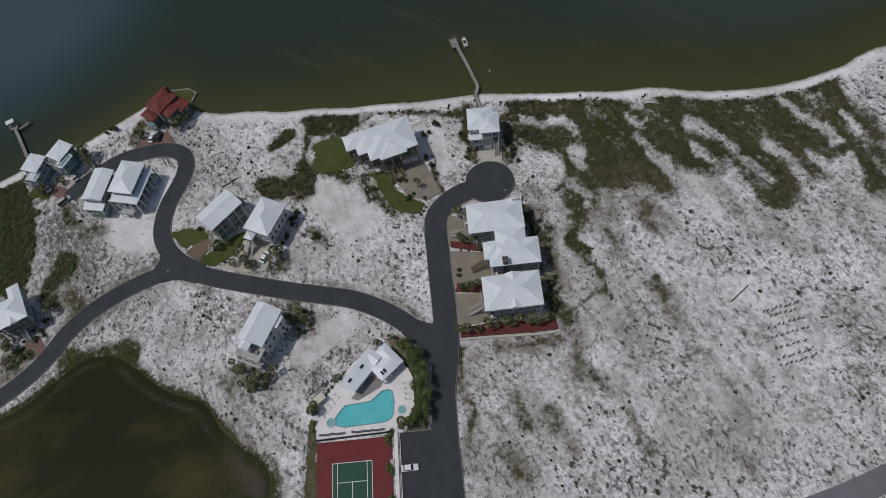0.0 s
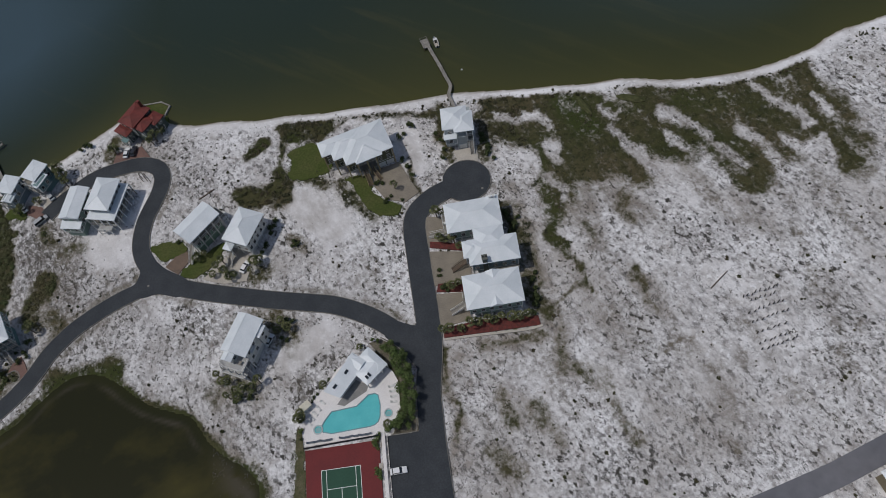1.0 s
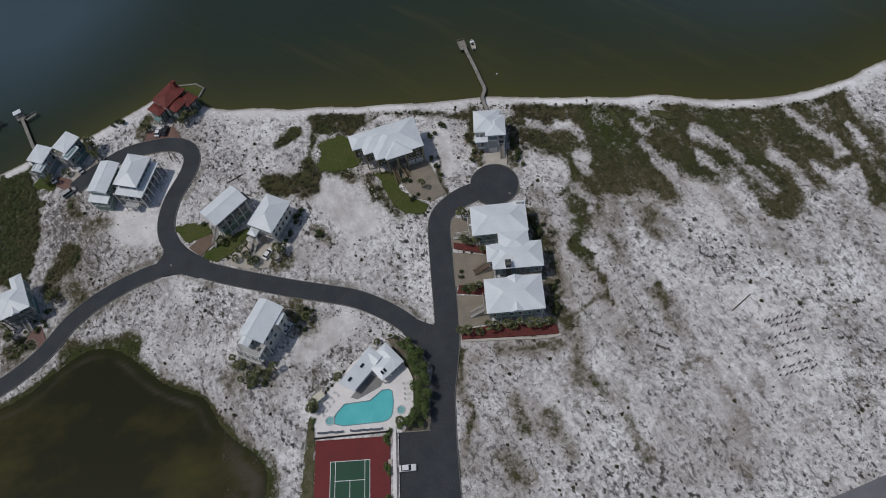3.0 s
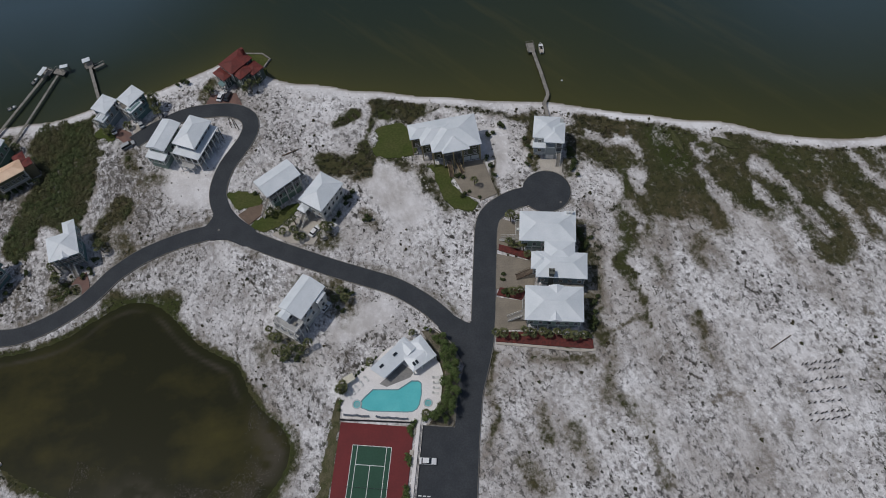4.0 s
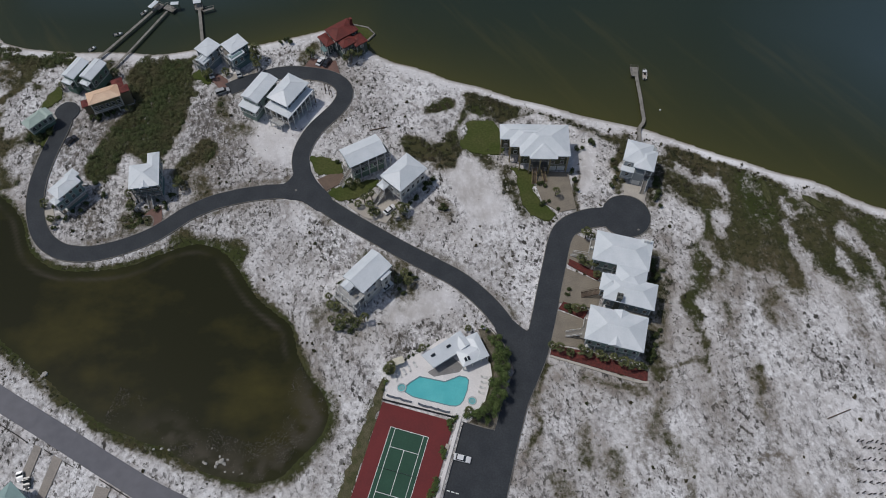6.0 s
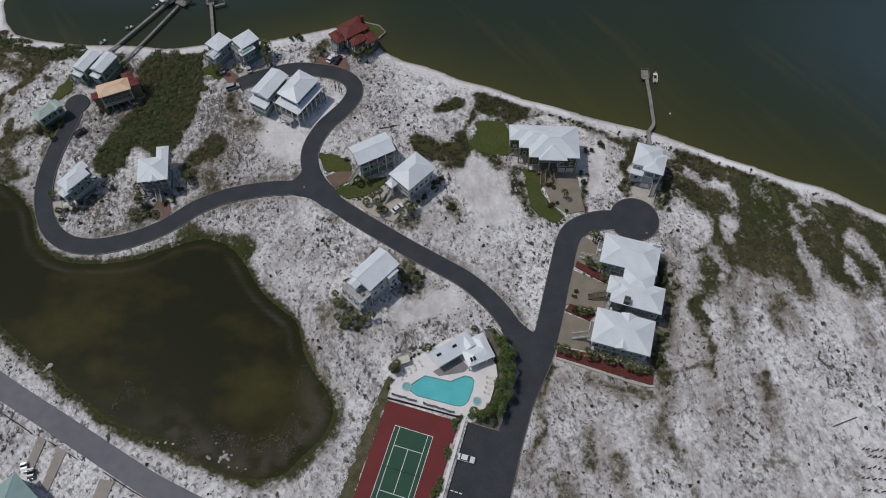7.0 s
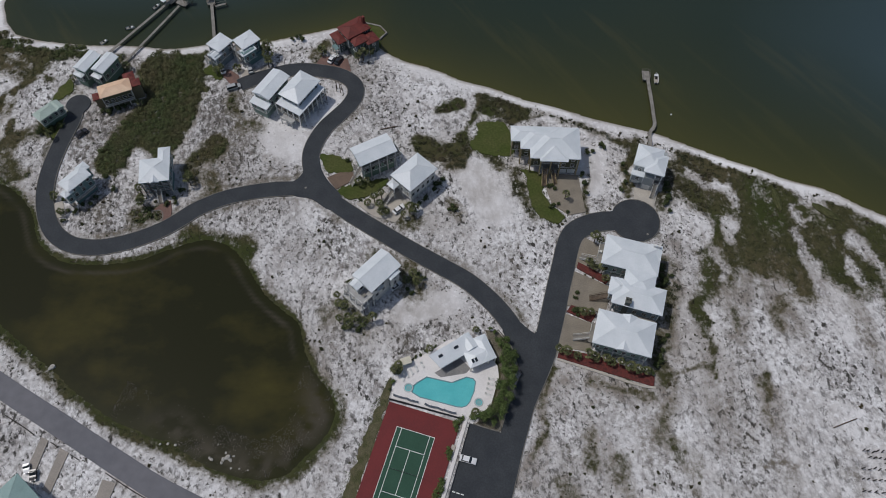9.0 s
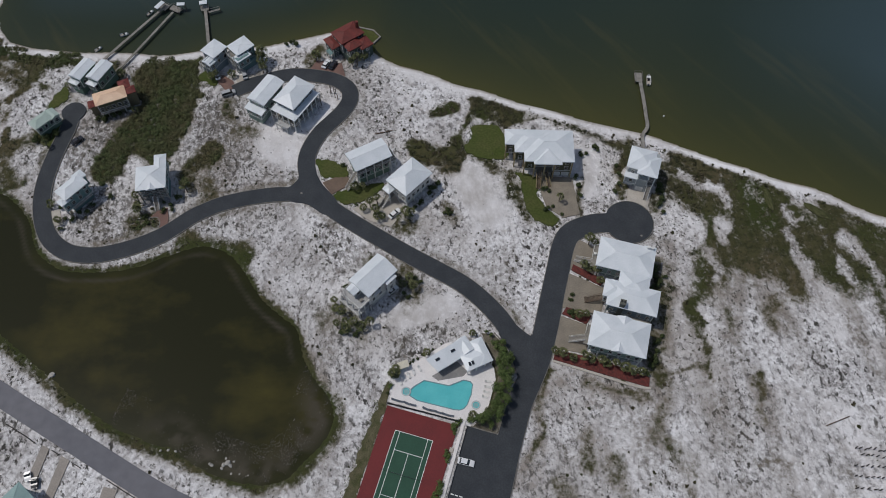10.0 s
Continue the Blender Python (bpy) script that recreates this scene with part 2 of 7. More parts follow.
# the bay's last colour is the sky's blue-grey reflection, painted in
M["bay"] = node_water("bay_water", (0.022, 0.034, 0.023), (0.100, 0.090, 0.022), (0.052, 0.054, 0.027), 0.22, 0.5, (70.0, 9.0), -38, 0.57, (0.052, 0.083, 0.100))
M["pond"] = node_water("pond_water", (0.019, 0.020, 0.008), (0.022, 0.024, 0.008), (0.060, 0.053, 0.015), 0.14, 0.15, (34.0, 24.0), start=0.46, sky_or_mud=(0.070, 0.061, 0.045))
M["bay"].node_tree.nodes["Principled BSDF"].inputs["Specular IOR Level"].default_value = 0.42
M["pond"].node_tree.nodes["Principled BSDF"].inputs["Specular IOR Level"].default_value = 0.26
M["pool_water"] = mat("pool_water", (0.10, 0.50, 0.52), 0.08, (0.13, 0.56, 0.57), 0.6, fine=0.03)


def ground_mat():
    """White quartz sand with grey litter, moss and grass where the cover attribute says."""
    m = bpy.data.materials.new("sand_and_scrub")
    m.use_nodes = True
    nt = m.node_tree
    n, link = nt.nodes, nt.links.new
    b = n["Principled BSDF"]
    b.inputs["Roughness"].default_value, b.inputs["Specular IOR Level"].default_value = 0.95, 0.1
    co = n.new("ShaderNodeTexCoord")

    def noise_node(scale, detail, rough=0.5, stretch=None):
        t = n.new("ShaderNodeTexNoise")
        t.inputs["Scale"].default_value, t.inputs["Detail"].default_value, t.inputs["Roughness"].default_value = scale, detail, rough
        if stretch:
            mp = n.new("ShaderNodeMapping")
            mp.vector_type = "TEXTURE"
            mp.inputs["Rotation"].default_value, mp.inputs["Scale"].default_value = (0, 0, radians(stretch[0])), (stretch[1], 1, 1)
            link(co.outputs["Object"], mp.inputs[0])
            link(mp.outputs[0], t.inputs["Vector"])
        else:
            link(co.outputs["Object"], t.inputs["Vector"])
        return t.outputs["Fac"]

    def rng(src, a, c, lo=0.0, hi=1.0):
        r = n.new("ShaderNodeMapRange")
        for k, v in (("From Min", a), ("From Max", c), ("To Min", lo), ("To Max", hi)):
            r.inputs[k].default_value = v
        link(src, r.inputs["Value"])
        return r.outputs[0]

    def math2(op, a, c):
        k = n.new("ShaderNodeMath")
        k.operation = op
        for i, v in enumerate((a, c)):
            if isinstance(v, float):
                k.inputs[i].default_value = v
            else:
                link(v, k.inputs[i])
        return k.outputs[0]

    def blend(fac, a, c):
        x = n.new("ShaderNodeMix")
        x.data_type = "RGBA"
        link(fac, x.inputs["Factor"])
        for key, v in (("A", a), ("B", c)):
            if isinstance(v, tuple):
                x.inputs[key].default_value = (*v, 1)
            else:
                link(v, x.inputs[key])
        return x.outputs["Result"]

    def attr(name):
        a = n.new("ShaderNodeAttribute")
        a.attribute_name = name
        return a.outputs["Fac"]

    litter = attr("litter")
    sand = blend(rng(noise_node(0.030, 6, 0.6), 0.38, 0.62), (0.87, 0.855, 0.855), (0.64, 0.615, 0.60))
    sand = blend(rng(noise_node(0.10, 6, 0.62, (-62, 2.2)), 0.49, 0.70, 0.0, 0.80), sand, (0.44, 0.415, 0.405))
    # bleached crests, grey hollows and brown stains a few steps across
    sand = blend(math2("MULTIPLY", rng(noise_node(0.42, 7, 0.70, (-62, 1.4)), 0.50, 0.63, 0.0, 0.80), litter), sand, (0.31, 0.287, 0.277))
    sand = blend(math2("MULTIPLY", rng(noise_node(0.16, 6, 0.66), 0.55, 0.72, 0.0, 0.60), litter), sand, (0.34, 0.29, 0.255))
    sand = blend(rng(noise_node(0.75, 5, 0.6), 0.54, 0.66, 0.0, 0.70), sand, (0.90, 0.89, 0.89))
    sand = blend(math2("MULTIPLY", attr("tan"), rng(noise_node(0.22, 7, 0.68, (-62, 1.6)), 0.36, 0.60, 0.25, 0.95)), sand, (0.250, 0.213, 0.176))
    # litter in drifts: soft veil, clumps about a step wide, small dark specks
    drift = math2("MULTIPLY", rng(noise_node(0.060, 7, 0.66, (-62, 1.8)), 0.40, 0.60), litter)
    veil = math2("MULTIPLY", rng(noise_node(0.95, 6, 0.72), 0.46, 0.61), math2("ADD", math2("MULTIPLY", drift, 0.64), math2("MULTIPLY", litter, 0.10)))
    sand = blend(veil, sand, (0.185, 0.172, 0.163))
    dots = math2("MULTIPLY", rng(noise_node(0.62, 5, 0.66, (-62, 1.4)), 0.555, 0.60), math2("ADD", math2("MULTIPLY", drift, 0.95), math2("MULTIPLY", litter, 0.24)))
    sand = blend(dots, sand, (0.062, 0.058, 0.052))
    clus = math2("MAXIMUM", math2("MULTIPLY", rng(noise_node(0.035, 7, 0.65), 0.46, 0.64), litter), rng(litter, 1.0, 1.6, 0.0, 0.85))
    speck = rng(math2("ADD", noise_node(0.70, 7, 0.80, (-62, 1.4)), rng(litter, 1.0, 1.7, 0.0, 0.04)), 0.52, 0.58)
    sand = blend(math2("MULTIPLY", clus, speck), sand, (0.080, 0.075, 0.070))
    # wind-drawn smudges of moss
    smudge = math2("ADD", rng(noise_node(0.085, 6, 0.64, (-62, 2.6)), 0.52, 0.72), attr("moss"))
    brush = rng(noise_node(0.6, 7, 0.78), 0.38, 0.62)
    sand = blend(math2("MULTIPLY", math2("MULTIPLY", smudge, brush), math2("MULTIPLY", litter, 0.75)), sand, (0.165, 0.142, 0.112))
    bare = math2("SUBTRACT", 1.0, attr("lush"))
    green = blend(rng(noise_node(0.055, 7, 0.62, (-62, 1.8)), 0.38, 0.62), (0.052, 0.056, 0.022), (0.098, 0.082, 0.046))
    green = blend(rng(noise_node(0.35, 7, 0.72), 0.46, 0.66), green, (0.032, 0.036, 0.016))
    green = blend(math2("MULTIPLY", attr("lush"), 0.85), green, (0.044, 0.056, 0.017))
    green = blend(rng(noise_node(1.1, 6, 0.75), 0.52, 0.70, 0.0, 0.8), green, (0.026, 0.029, 0.014))
    green = blend(math2("MULTIPLY", math2("MULTIPLY", rng(noise_node(0.50, 7, 0.78, (-62, 1.6)), 0.54, 0.68, 0.0, 0.6), rng(noise_node(0.045, 6, 0.6), 0.36, 0.60)), bare), green, (0.27, 0.245, 0.215))
    edge = math2("ADD", attr("cover"), math2("ADD", rng(noise_node(0.42, 8, 0.76), 0.3, 0.7, -0.46, 0.46), rng(noise_node(0.14, 7, 0.68, (-62, 3.0)), 0.3, 0.7, -0.36, 0.36)))
    fringe = math2("MULTIPLY", rng(attr("cover"), 0.05, 0.50), rng(noise_node(0.7, 7, 0.78), 0.38, 0.62, 0.10, 0.85))
    sand = blend(fringe, sand, (0.185, 0.160, 0.118))
    col = blend(rng(edge, 0.36, 0.84), sand, green)
    col = blend(attr("wet"), col, (0.22, 0.18, 0.125))
    link(col, b.inputs["Base Color"])
    bp = n.new("ShaderNodeBump")
    bp.inputs["Strength"].default_value, bp.inputs["Distance"].default_value = 0.6, 0.45
    link(noise_node(0.55, 6, 0.62), bp.inputs["Height"])
    link(bp.outputs[0], b.inputs["Normal"])
    return m


M["ground"] = ground_mat()


# ---- building blocks ----
def part(name, bm, material, parent, label=""):
    me = bpy.data.meshes.new(name)
    bm.to_mesh(me)
    bm.free()
    me.materials.append(material)
    ob = new(name, me)
    ob.parent = parent
    return tagged(ob, label) if label else ob


def share(name, mesh, parent, m):
    """One more part on a mesh that is already there."""
    ob = new(name, mesh)
    ob.parent = parent
    ob.matrix_basis = m
    return ob


def thing(name, m, label, category, group="", kind=""):
    ob = new(name)
    ob.matrix_basis = m
    return tagged(ob, label, category, group, kind)


def solo(name, bm, material, label, category, group="", kind="", m=None):
    ob = part(name, bm, material, None)
    if m is not None:
        ob.matrix_basis = m
    return tagged(ob, label, category, group, kind)


def box(bm, x0, x1, y0, y1, z0, z1, m=None):
    v = [bm.verts.new(m @ Vector(p) if m else p) for p in
         ((x0, y0, z0), (x1, y0, z0), (x1, y1, z0), (x0, y1, z0), (x0, y0, z1), (x1, y0, z1), (x1, y1, z1), (x0, y1, z1))]
    for f in ((3, 2, 1, 0), (4, 5, 6, 7), (0, 1, 5, 4), (1, 2, 6, 5), (2, 3, 7, 6), (3, 0, 4, 7)):
        bm.faces.new([v[i] for i in f])
    return v


def boxes(*dims):
    bm = bmesh.new()
    for d in dims:
        box(bm, *d)
    return bm


def beam(bm, a, b, w, h):
    """A bar of section w x h from a to b."""
    a, b = Vector(a), Vector(b)
    d = b - a
    q = d.to_track_quat("X", "Z").to_matrix().to_4x4()
    box(bm, 0, d.length, -w / 2, w / 2, -h / 2, h / 2, Matrix.Translation(a) @ q)


def tube(bm, x, y, z0, z1, r0, r1=None, sides=8):
    r1 = r0 if r1 is None else r1
    rings = []
    for z, r in ((z0, r0), (z1, r1)):
        rings.append([bm.verts.new((x + r * math.cos(2 * math.pi * i / sides), y + r * math.sin(2 * math.pi * i / sides), z)) for i in range(sides)])
    for i in range(sides):
        j = (i + 1) % sides
        bm.faces.new((rings[0][i], rings[0][j], rings[1][j], rings[1][i]))
    bm.faces.new(rings[1])
    bm.faces.new(rings[0][::-1])


def slab(bm, pts, z0, z1):
    """A flat plate of any outline."""
    lo = [bm.verts.new((x, y, z0)) for x, y in pts]
    hi = [bm.verts.new((x, y, z1)) for x, y in pts]
    area = sum(pts[i - 1][0] * pts[i][1] - pts[i][0] * pts[i - 1][1] for i in range(len(pts)))
    if area < 0:
        lo, hi = lo[::-1], hi[::-1]
    bm.faces.new(hi)
    bm.faces.new(lo[::-1])
    k = len(pts)
    for i in range(k):
        j = (i + 1) % k
        bm.faces.new((lo[i], lo[j], hi[j], hi[i]))


def hip(bm, x0, x1, y0, y1, z, pitch=0.42, fascia=0.28):
    """Hip roof over a rectangle, ridge along the longer side."""
    w, d = x1 - x0, y1 - y0
    run = min(w, d) / 2
    top = z + run * pitch
    e = [(x0, y0), (x1, y0), (x1, y1), (x0, y1)]
    lo = [bm.verts.new((x, y, z - fascia)) for x, y in e]
    ev = [bm.verts.new((x, y, z)) for x, y in e]
    if abs(w - d) < 0.6:
        r = [bm.verts.new(((x0 + x1) / 2, (y0 + y1) / 2, top))] * 2
    elif w > d:
        r = [bm.verts.new((x0 + run, (y0 + y1) / 2, top)), bm.verts.new((x1 - run, (y0 + y1) / 2, top))]
    else:
        r = [bm.verts.new(((x0 + x1) / 2, y0 + run, top)), bm.verts.new(((x0 + x1) / 2, y1 - run, top))]
    bm.faces.new(lo[::-1])
    for i in range(4):
        j = (i + 1) % 4
        bm.faces.new((lo[i], lo[j], ev[j], ev[i]))
    if r[0] is r[1]:
        for i in range(4):
            bm.faces.new((ev[i], ev[(i + 1) % 4], r[0]))
    elif w > d:
        bm.faces.new((ev[0], ev[1], r[1], r[0]))
        bm.faces.new((ev[1], ev[2], r[1]))
        bm.faces.new((ev[2], ev[3], r[0], r[1]))
        bm.faces.new((ev[3], ev[0], r[0]))
    else:
        bm.faces.new((ev[0], ev[1], r[0]))
        bm.faces.new((ev[1], ev[2], r[1], r[0]))
        bm.faces.new((ev[2], ev[3], r[1]))
        bm.faces.new((ev[3], ev[0], r[0], r[1]))
    return top


def gable(bm, x0, x1, y0, y1, z, pitch=0.42, along="x", fascia=0.28, shift=0.0):
    """Gable roof; the ridge runs along x or y, shifted sideways by shift."""
    if along == "x":
        mid = (y0 + y1) / 2 + shift
        top = z + (y1 - y0) / 2 * pitch
        prof = [(y0, z - fascia), (y0, z), (mid, top), (y1, z), (y1, z - fascia)]
        ends = [[bm.verts.new((x, y, h)) for y, h in prof] for x in (x0, x1)]
    else:
        mid = (x0 + x1) / 2 + shift
        top = z + (x1 - x0) / 2 * pitch
        prof = [(x1, z - fascia), (x1, z), (mid, top), (x0, z), (x0, z - fascia)]
        ends = [[bm.verts.new((x, y, h)) for x, h in prof] for y in (y0, y1)]
    a, b = ends
    for i in range(5):
        j = (i + 1) % 5
        bm.faces.new((a[i], b[i], b[j], a[j]))
    bm.faces.new(a)
    bm.faces.new(b[::-1])
    return top


def spline(pts, step=1.5, closed=False):
    """Catmull-Rom through the points, evenly sampled."""
    p = [Vector((*q, 0)) for q in pts]
    k = len(p)
    out = []
    for i in range(k if closed else k - 1):
        if closed:
            a, b, c, d = p[i - 1], p[i], p[(i + 1) % k], p[(i + 2) % k]
        else:
            a, b, c, d = p[max(i - 1, 0)], p[i], p[i + 1], p[min(i + 2, k - 1)]
        m = max(2, int((c - b).length / step))
        for s in range(m):
            t = s / m
            q = 0.5 * (2 * b + (c - a) * t + (2 * a - 5 * b + 4 * c - d) * t * t + (3 * b - a - 3 * c + d) * t ** 3)
            out.append((q.x, q.y))
    if not closed:
        out.append(tuple(p[-1][:2]))
    return out


# ---- ground, water, roads ----
SHORE_WEST = [(-4000, 900), (-260, 260), (-225, 185), (-206, 140), (-200, 110), (-193.5, 102), (-187, 97.6), (-178.9, 97), (-167.6, 98.8), (-156.9, 100.9),
    (-146.9, 104.1), (-136.4, 106.5), (-129.6, 107.4), (-123.9, 109.7), (-116.6, 113.7), (-96.9, 121.7), (-92.9, 123.2), (-87.4, 126.8), (-81.9, 130.4),
    (-76.3, 134), (-70.5, 138), (-57, 138), (-55.2, 133.6)]
SHORE_MID = [(-50.5, 130.9), (-45.6, 129.4), (-40.9, 128.4), (-34.3, 128.2), (-27.6, 127.7), (-20.7, 126), (-14.2, 125.7), (-8.9, 125.8), (-3.4, 125.1),
    (5.3, 123.9), (11.5, 124), (17.7, 123.9), (24, 123.1), (32.3, 122.7), (42.4, 122.8), (52.4, 123), (62.5, 121.4), (72.4, 119.8), (80.3, 118.8),
    (89.9, 118)]
SHORE_EAST = [(95.7, 117), (101.4, 116.3), (110.7, 116.4), (116.3, 115.4), (124.6, 112.8), (131, 111.4), (140.6, 110.5), (149.7, 110), (161.5, 111.3),
    (169.6, 113.2), (177.4, 115.3), (182.6, 118.4), (189.2, 121), (197, 122), (215, 126), (260, 150), (4000, 900)]
SHORE = SHORE_WEST + SHORE_MID + SHORE_EAST
POND = spline([(-116.9, -11.8), (-109.7, -14.7), (-103.1, -16.7), (-93.7, -20.6), (-87.3, -22.5), (-81, -24.4), (-75.2, -25.5), (-69.8, -25.9), (-64.4, -26.2),
    (-59.4, -25.9), (-55.4, -27.3), (-51.5, -28.3), (-46.1, -29.1), (-37.7, -29.2), (-31.4, -28.3), (-27.2, -26.2), (-24.7, -24.1), (-22.4, -18.8),
    (-19.8, -14.1), (-18.5, -8.9), (-19.2, -4), (-22.4, 0.4), (-27.5, 3.6), (-31.4, 7.2), (-34.2, 10.2), (-36.2, 13.4), (-39.6, 17.9), (-46.1, 20.6),
    (-52.9, 23.9), (-58.1, 27.7), (-63.8, 32.5), (-68.9, 35.5), (-75.4, 37), (-82.2, 34.5), (-89.4, 28.7), (-96.5, 22.9), (-104.6, 19), (-113, 16.3),
    (-121.5, 16), (-130.5, 20), (-138, 28.5), (-147, 34), (-156, 35.8), (-174, 33.2), (-178.6, 8.8), (-149.5, -0.3)], 1.5, True)
WATER_Z = -0.45


def shore_y(x):
    return np.interp(x, [p[0] for p in SHORE], [p[1] for p in SHORE])


def line_distance(px, py, pts):
    """Distance of many places to a line through pts."""
    q = np.array(pts)
    best = np.full(px.shape, 1e9)
    for (ax, ay), (bx, by) in zip(q[:-1], q[1:]):
        dx, dy = bx - ax, by - ay
        t = np.clip(((px - ax) * dx + (py - ay) * dy) / (dx * dx + dy * dy + 1e-9), 0, 1)
        best = np.minimum(best, np.hypot(px - ax - t * dx, py - ay - t * dy))
    return best


def inside(px, py, pts):
    q = np.array(pts)
    hit = np.zeros(px.shape, bool)
    for (ax, ay), (bx, by) in zip(q, np.roll(q, -1, 0)):
        cross = (ay > py) != (by > py)
        with np.errstate(divide="ignore", invalid="ignore"):
            hit ^= cross & (px < (bx - ax) * (py - ay) / (by - ay + 1e-12) + ax)
    return hit


def lattice(px, py, size, seed):
    """Smooth value noise in 0..1 on a lattice of that size."""
    r = np.random.RandomState(seed).rand(256, 256)
    x, y = px / size + 1000, py / size + 1000
    i, j = np.floor(x).astype(int), np.floor(y).astype(int)
    u, v = x - i, y - j
    u, v = u * u * (3 - 2 * u), v * v * (3 - 2 * v)
    i0, j0, i1, j1 = i % 256, j % 256, (i + 1) % 256, (j + 1) % 256
    return (r[i0, j0] * (1 - u) + r[i1, j0] * u) * (1 - v) + (r[i0, j1] * (1 - u) + r[i1, j1] * u) * v


def fractal(px, py, size, seed, octaves=4):
    return sum(lattice(px, py, size / 2 ** k, seed + k) * 0.5 ** k for k in range(octaves)) / sum(0.5 ** k for k in range(octaves))


# strips of grass and scrub: x0, y0, x1, y1, half width, density
SCRUB_EAST = [(80.3, 100.9, 80.1, 90.1, 1.8, 1.3), (80.1, 90.1, 82, 78.9, 1.8, 1.2), (82, 78.9, 78.2, 69.4, 1.6, 1.1), (78.2, 69.4, 76.4, 58, 1.3, 1.1),
    (76.4, 58, 79.3, 49.5, 1.1, 1.05), (79.3, 49.5, 82.6, 43.9, 1.1, 1), (82.6, 43.9, 85, 37.1, .9, .9), (71, 35.7, 82.8, 40.5, 1.1, .7), (66.3, 116.5, 84.8, 113.9, 2.6, 1.2), (84.8, 113.9, 99.8, 109.9, 2.6, 1.2),
    (113.1, 108.7, 131.6, 106.3, 1.9, 1.3), (131.6, 106.3, 141.3, 106.9, 1.9, 1.3), (63.8, 103.3, 75.7, 97.8, 2.2, 1)]
SCRUB_SOUTH = [(73.4, 33.3, 74.5, 26, 1.8, .5), (72.9, 24.4, 73.5, 15.6, 2.2, .6),
    (76.4, 15.3, 83.5, 8.6, 2.2, .6), (53.9, 11.1, 56.8, 2.5, 1.9, .6), (61.9, 4.4, 66.8, -4.8, 2.2, .6), (47.9, -6.8, 55.8, -12.1, 3, .6),
    (51.5, 26.5, 64.7, 25, 1.5, .7), (38, 26.7, 39, 14.4, 1.1, .9), (39.5, 14.3, 39.5, 1.1, 0.9, .7), (84.5, 2.8, 86.5, -6.9, 1.9, .55),
    (50.8, 36.1, 69.1, 26.6, 0.9, .6)]
SCRUB_ROW = [(64.5, 70.2, 69.4, 59.1, 3, .8), (68.5, 59.2, 70.1, 45.1, 3, .8), (67.5, 45.4, 70.1, 33.7, 2.6, .8), (96.9, 42.3, 99.6, 37, 1.7, .75),
    (99.6, 37, 102.4, 29, 1.4, .5), (88.5, 61.6, 89, 54.4, 1.7, .7), (101.7, 70.2, 103.5, 61.5, 2.2, .6), (60, 95.5, 61.3, 81.6, 2.6, .8),
    (64.1, 114.3, 61.2, 97.7, 2.2, .8), (114.2, 87.1, 121.6, 79.2, 1.9, .8), (133.2, 75.2, 138.9, 66.9, 1.5, .7)]
SCRUB_SPOTS = [(123.4, 68.1, 129.3, 59.9, 0.7, .8), (129.3, 59.9, 135.2, 53, 0.7, .8), (159.3, 68.1, 163.7, 60.2, 1.1, .9), (163.7, 60.2, 163.3, 51.1, 0.9, .8),
    (163.3, 51.1, 167.3, 40.9, 0.7, .8), (90.4, 48.2, 90.9, 46.2, 1.1, .7), (100.6, 15.9, 109.1, 18.3, 0.9, .6), (120, 11.2, 121.8, 9.3, 1.1, .9),
    (111, 9.7, 113.9, 8.5, 0.9, .8), (148.5, 49.2, 149.2, 46.2, 1.1, .8), (148.3, 35, 148.4, 27.6, 1.1, .8), (149.3, 17.9, 150.2, 13.5, 0.9, .8),
    (157, 15.3, 157, 12.7, 0.7, .8), (147.2, 8.9, 148.6, 3.8, 1.5, .5), (131.2, 4.2, 133.1, -2.4, 0.9, .7), (110, -10, 112.1, -13.2, 1.1, .6)]
SCRUB_MID = [(5.8, 118.1, 46.5, 115.9, 1.8, 0.7), (-3.4, 95.3, 4.5, 91.5, 2, 0.7), (-5.7, 72.2, -4.7, 70.2, 2.2, 0.6), (-24.8, 65.4, -18.9, 62.4, 4, 0.6), (10.5, 91.5, 18.5, 78.9, 3, 0.8), (-30.5, 24, -24.5, 24, 2.5, 0.6),
    (-27.4, 28, -18.4, 22, 3.5, 0.6), (45.7, 114.1, 49.5, 94.8, 1.7, 0.9), (33.1, 97.2, 36.6, 82.5, 1.3, 0.7), (60, 108.3, 61.2, 91.2, 2.2, 0.8), (21.5, 119.2, 30.5, 118.3, 1.6, 0.8)]
SCRUB_WEST_A = [(-90.8, 57.5, -84.6, 53.6, 5, 0.6), (-94.6, 59.5, -90.9, 72.1, 3.2, 0.8), (-94.2, 91.4, -90.4, 86.6, 2.5, 0.6), (-173.9, 91.5, -160.2, 96.3, 4, 1),
    (-182.7, 82.8, -173.9, 82.8, 5, 0.9), (-160.2, 47, -151.7, 43.1, 3.5, 0.8), (-148.9, 42.1, -157.7, 41, 3, 0.9), (-98.4, 43.5, -104, 37.2, 3, 0.7),
    (-64.4, 36, -85.4, 34.7, 3.5, 0.9), (-86.5, 81.9, -82.2, 83.9, 3, 0.5), (-152, 65.4, -154.2, 57.5, 3, 0.8)]
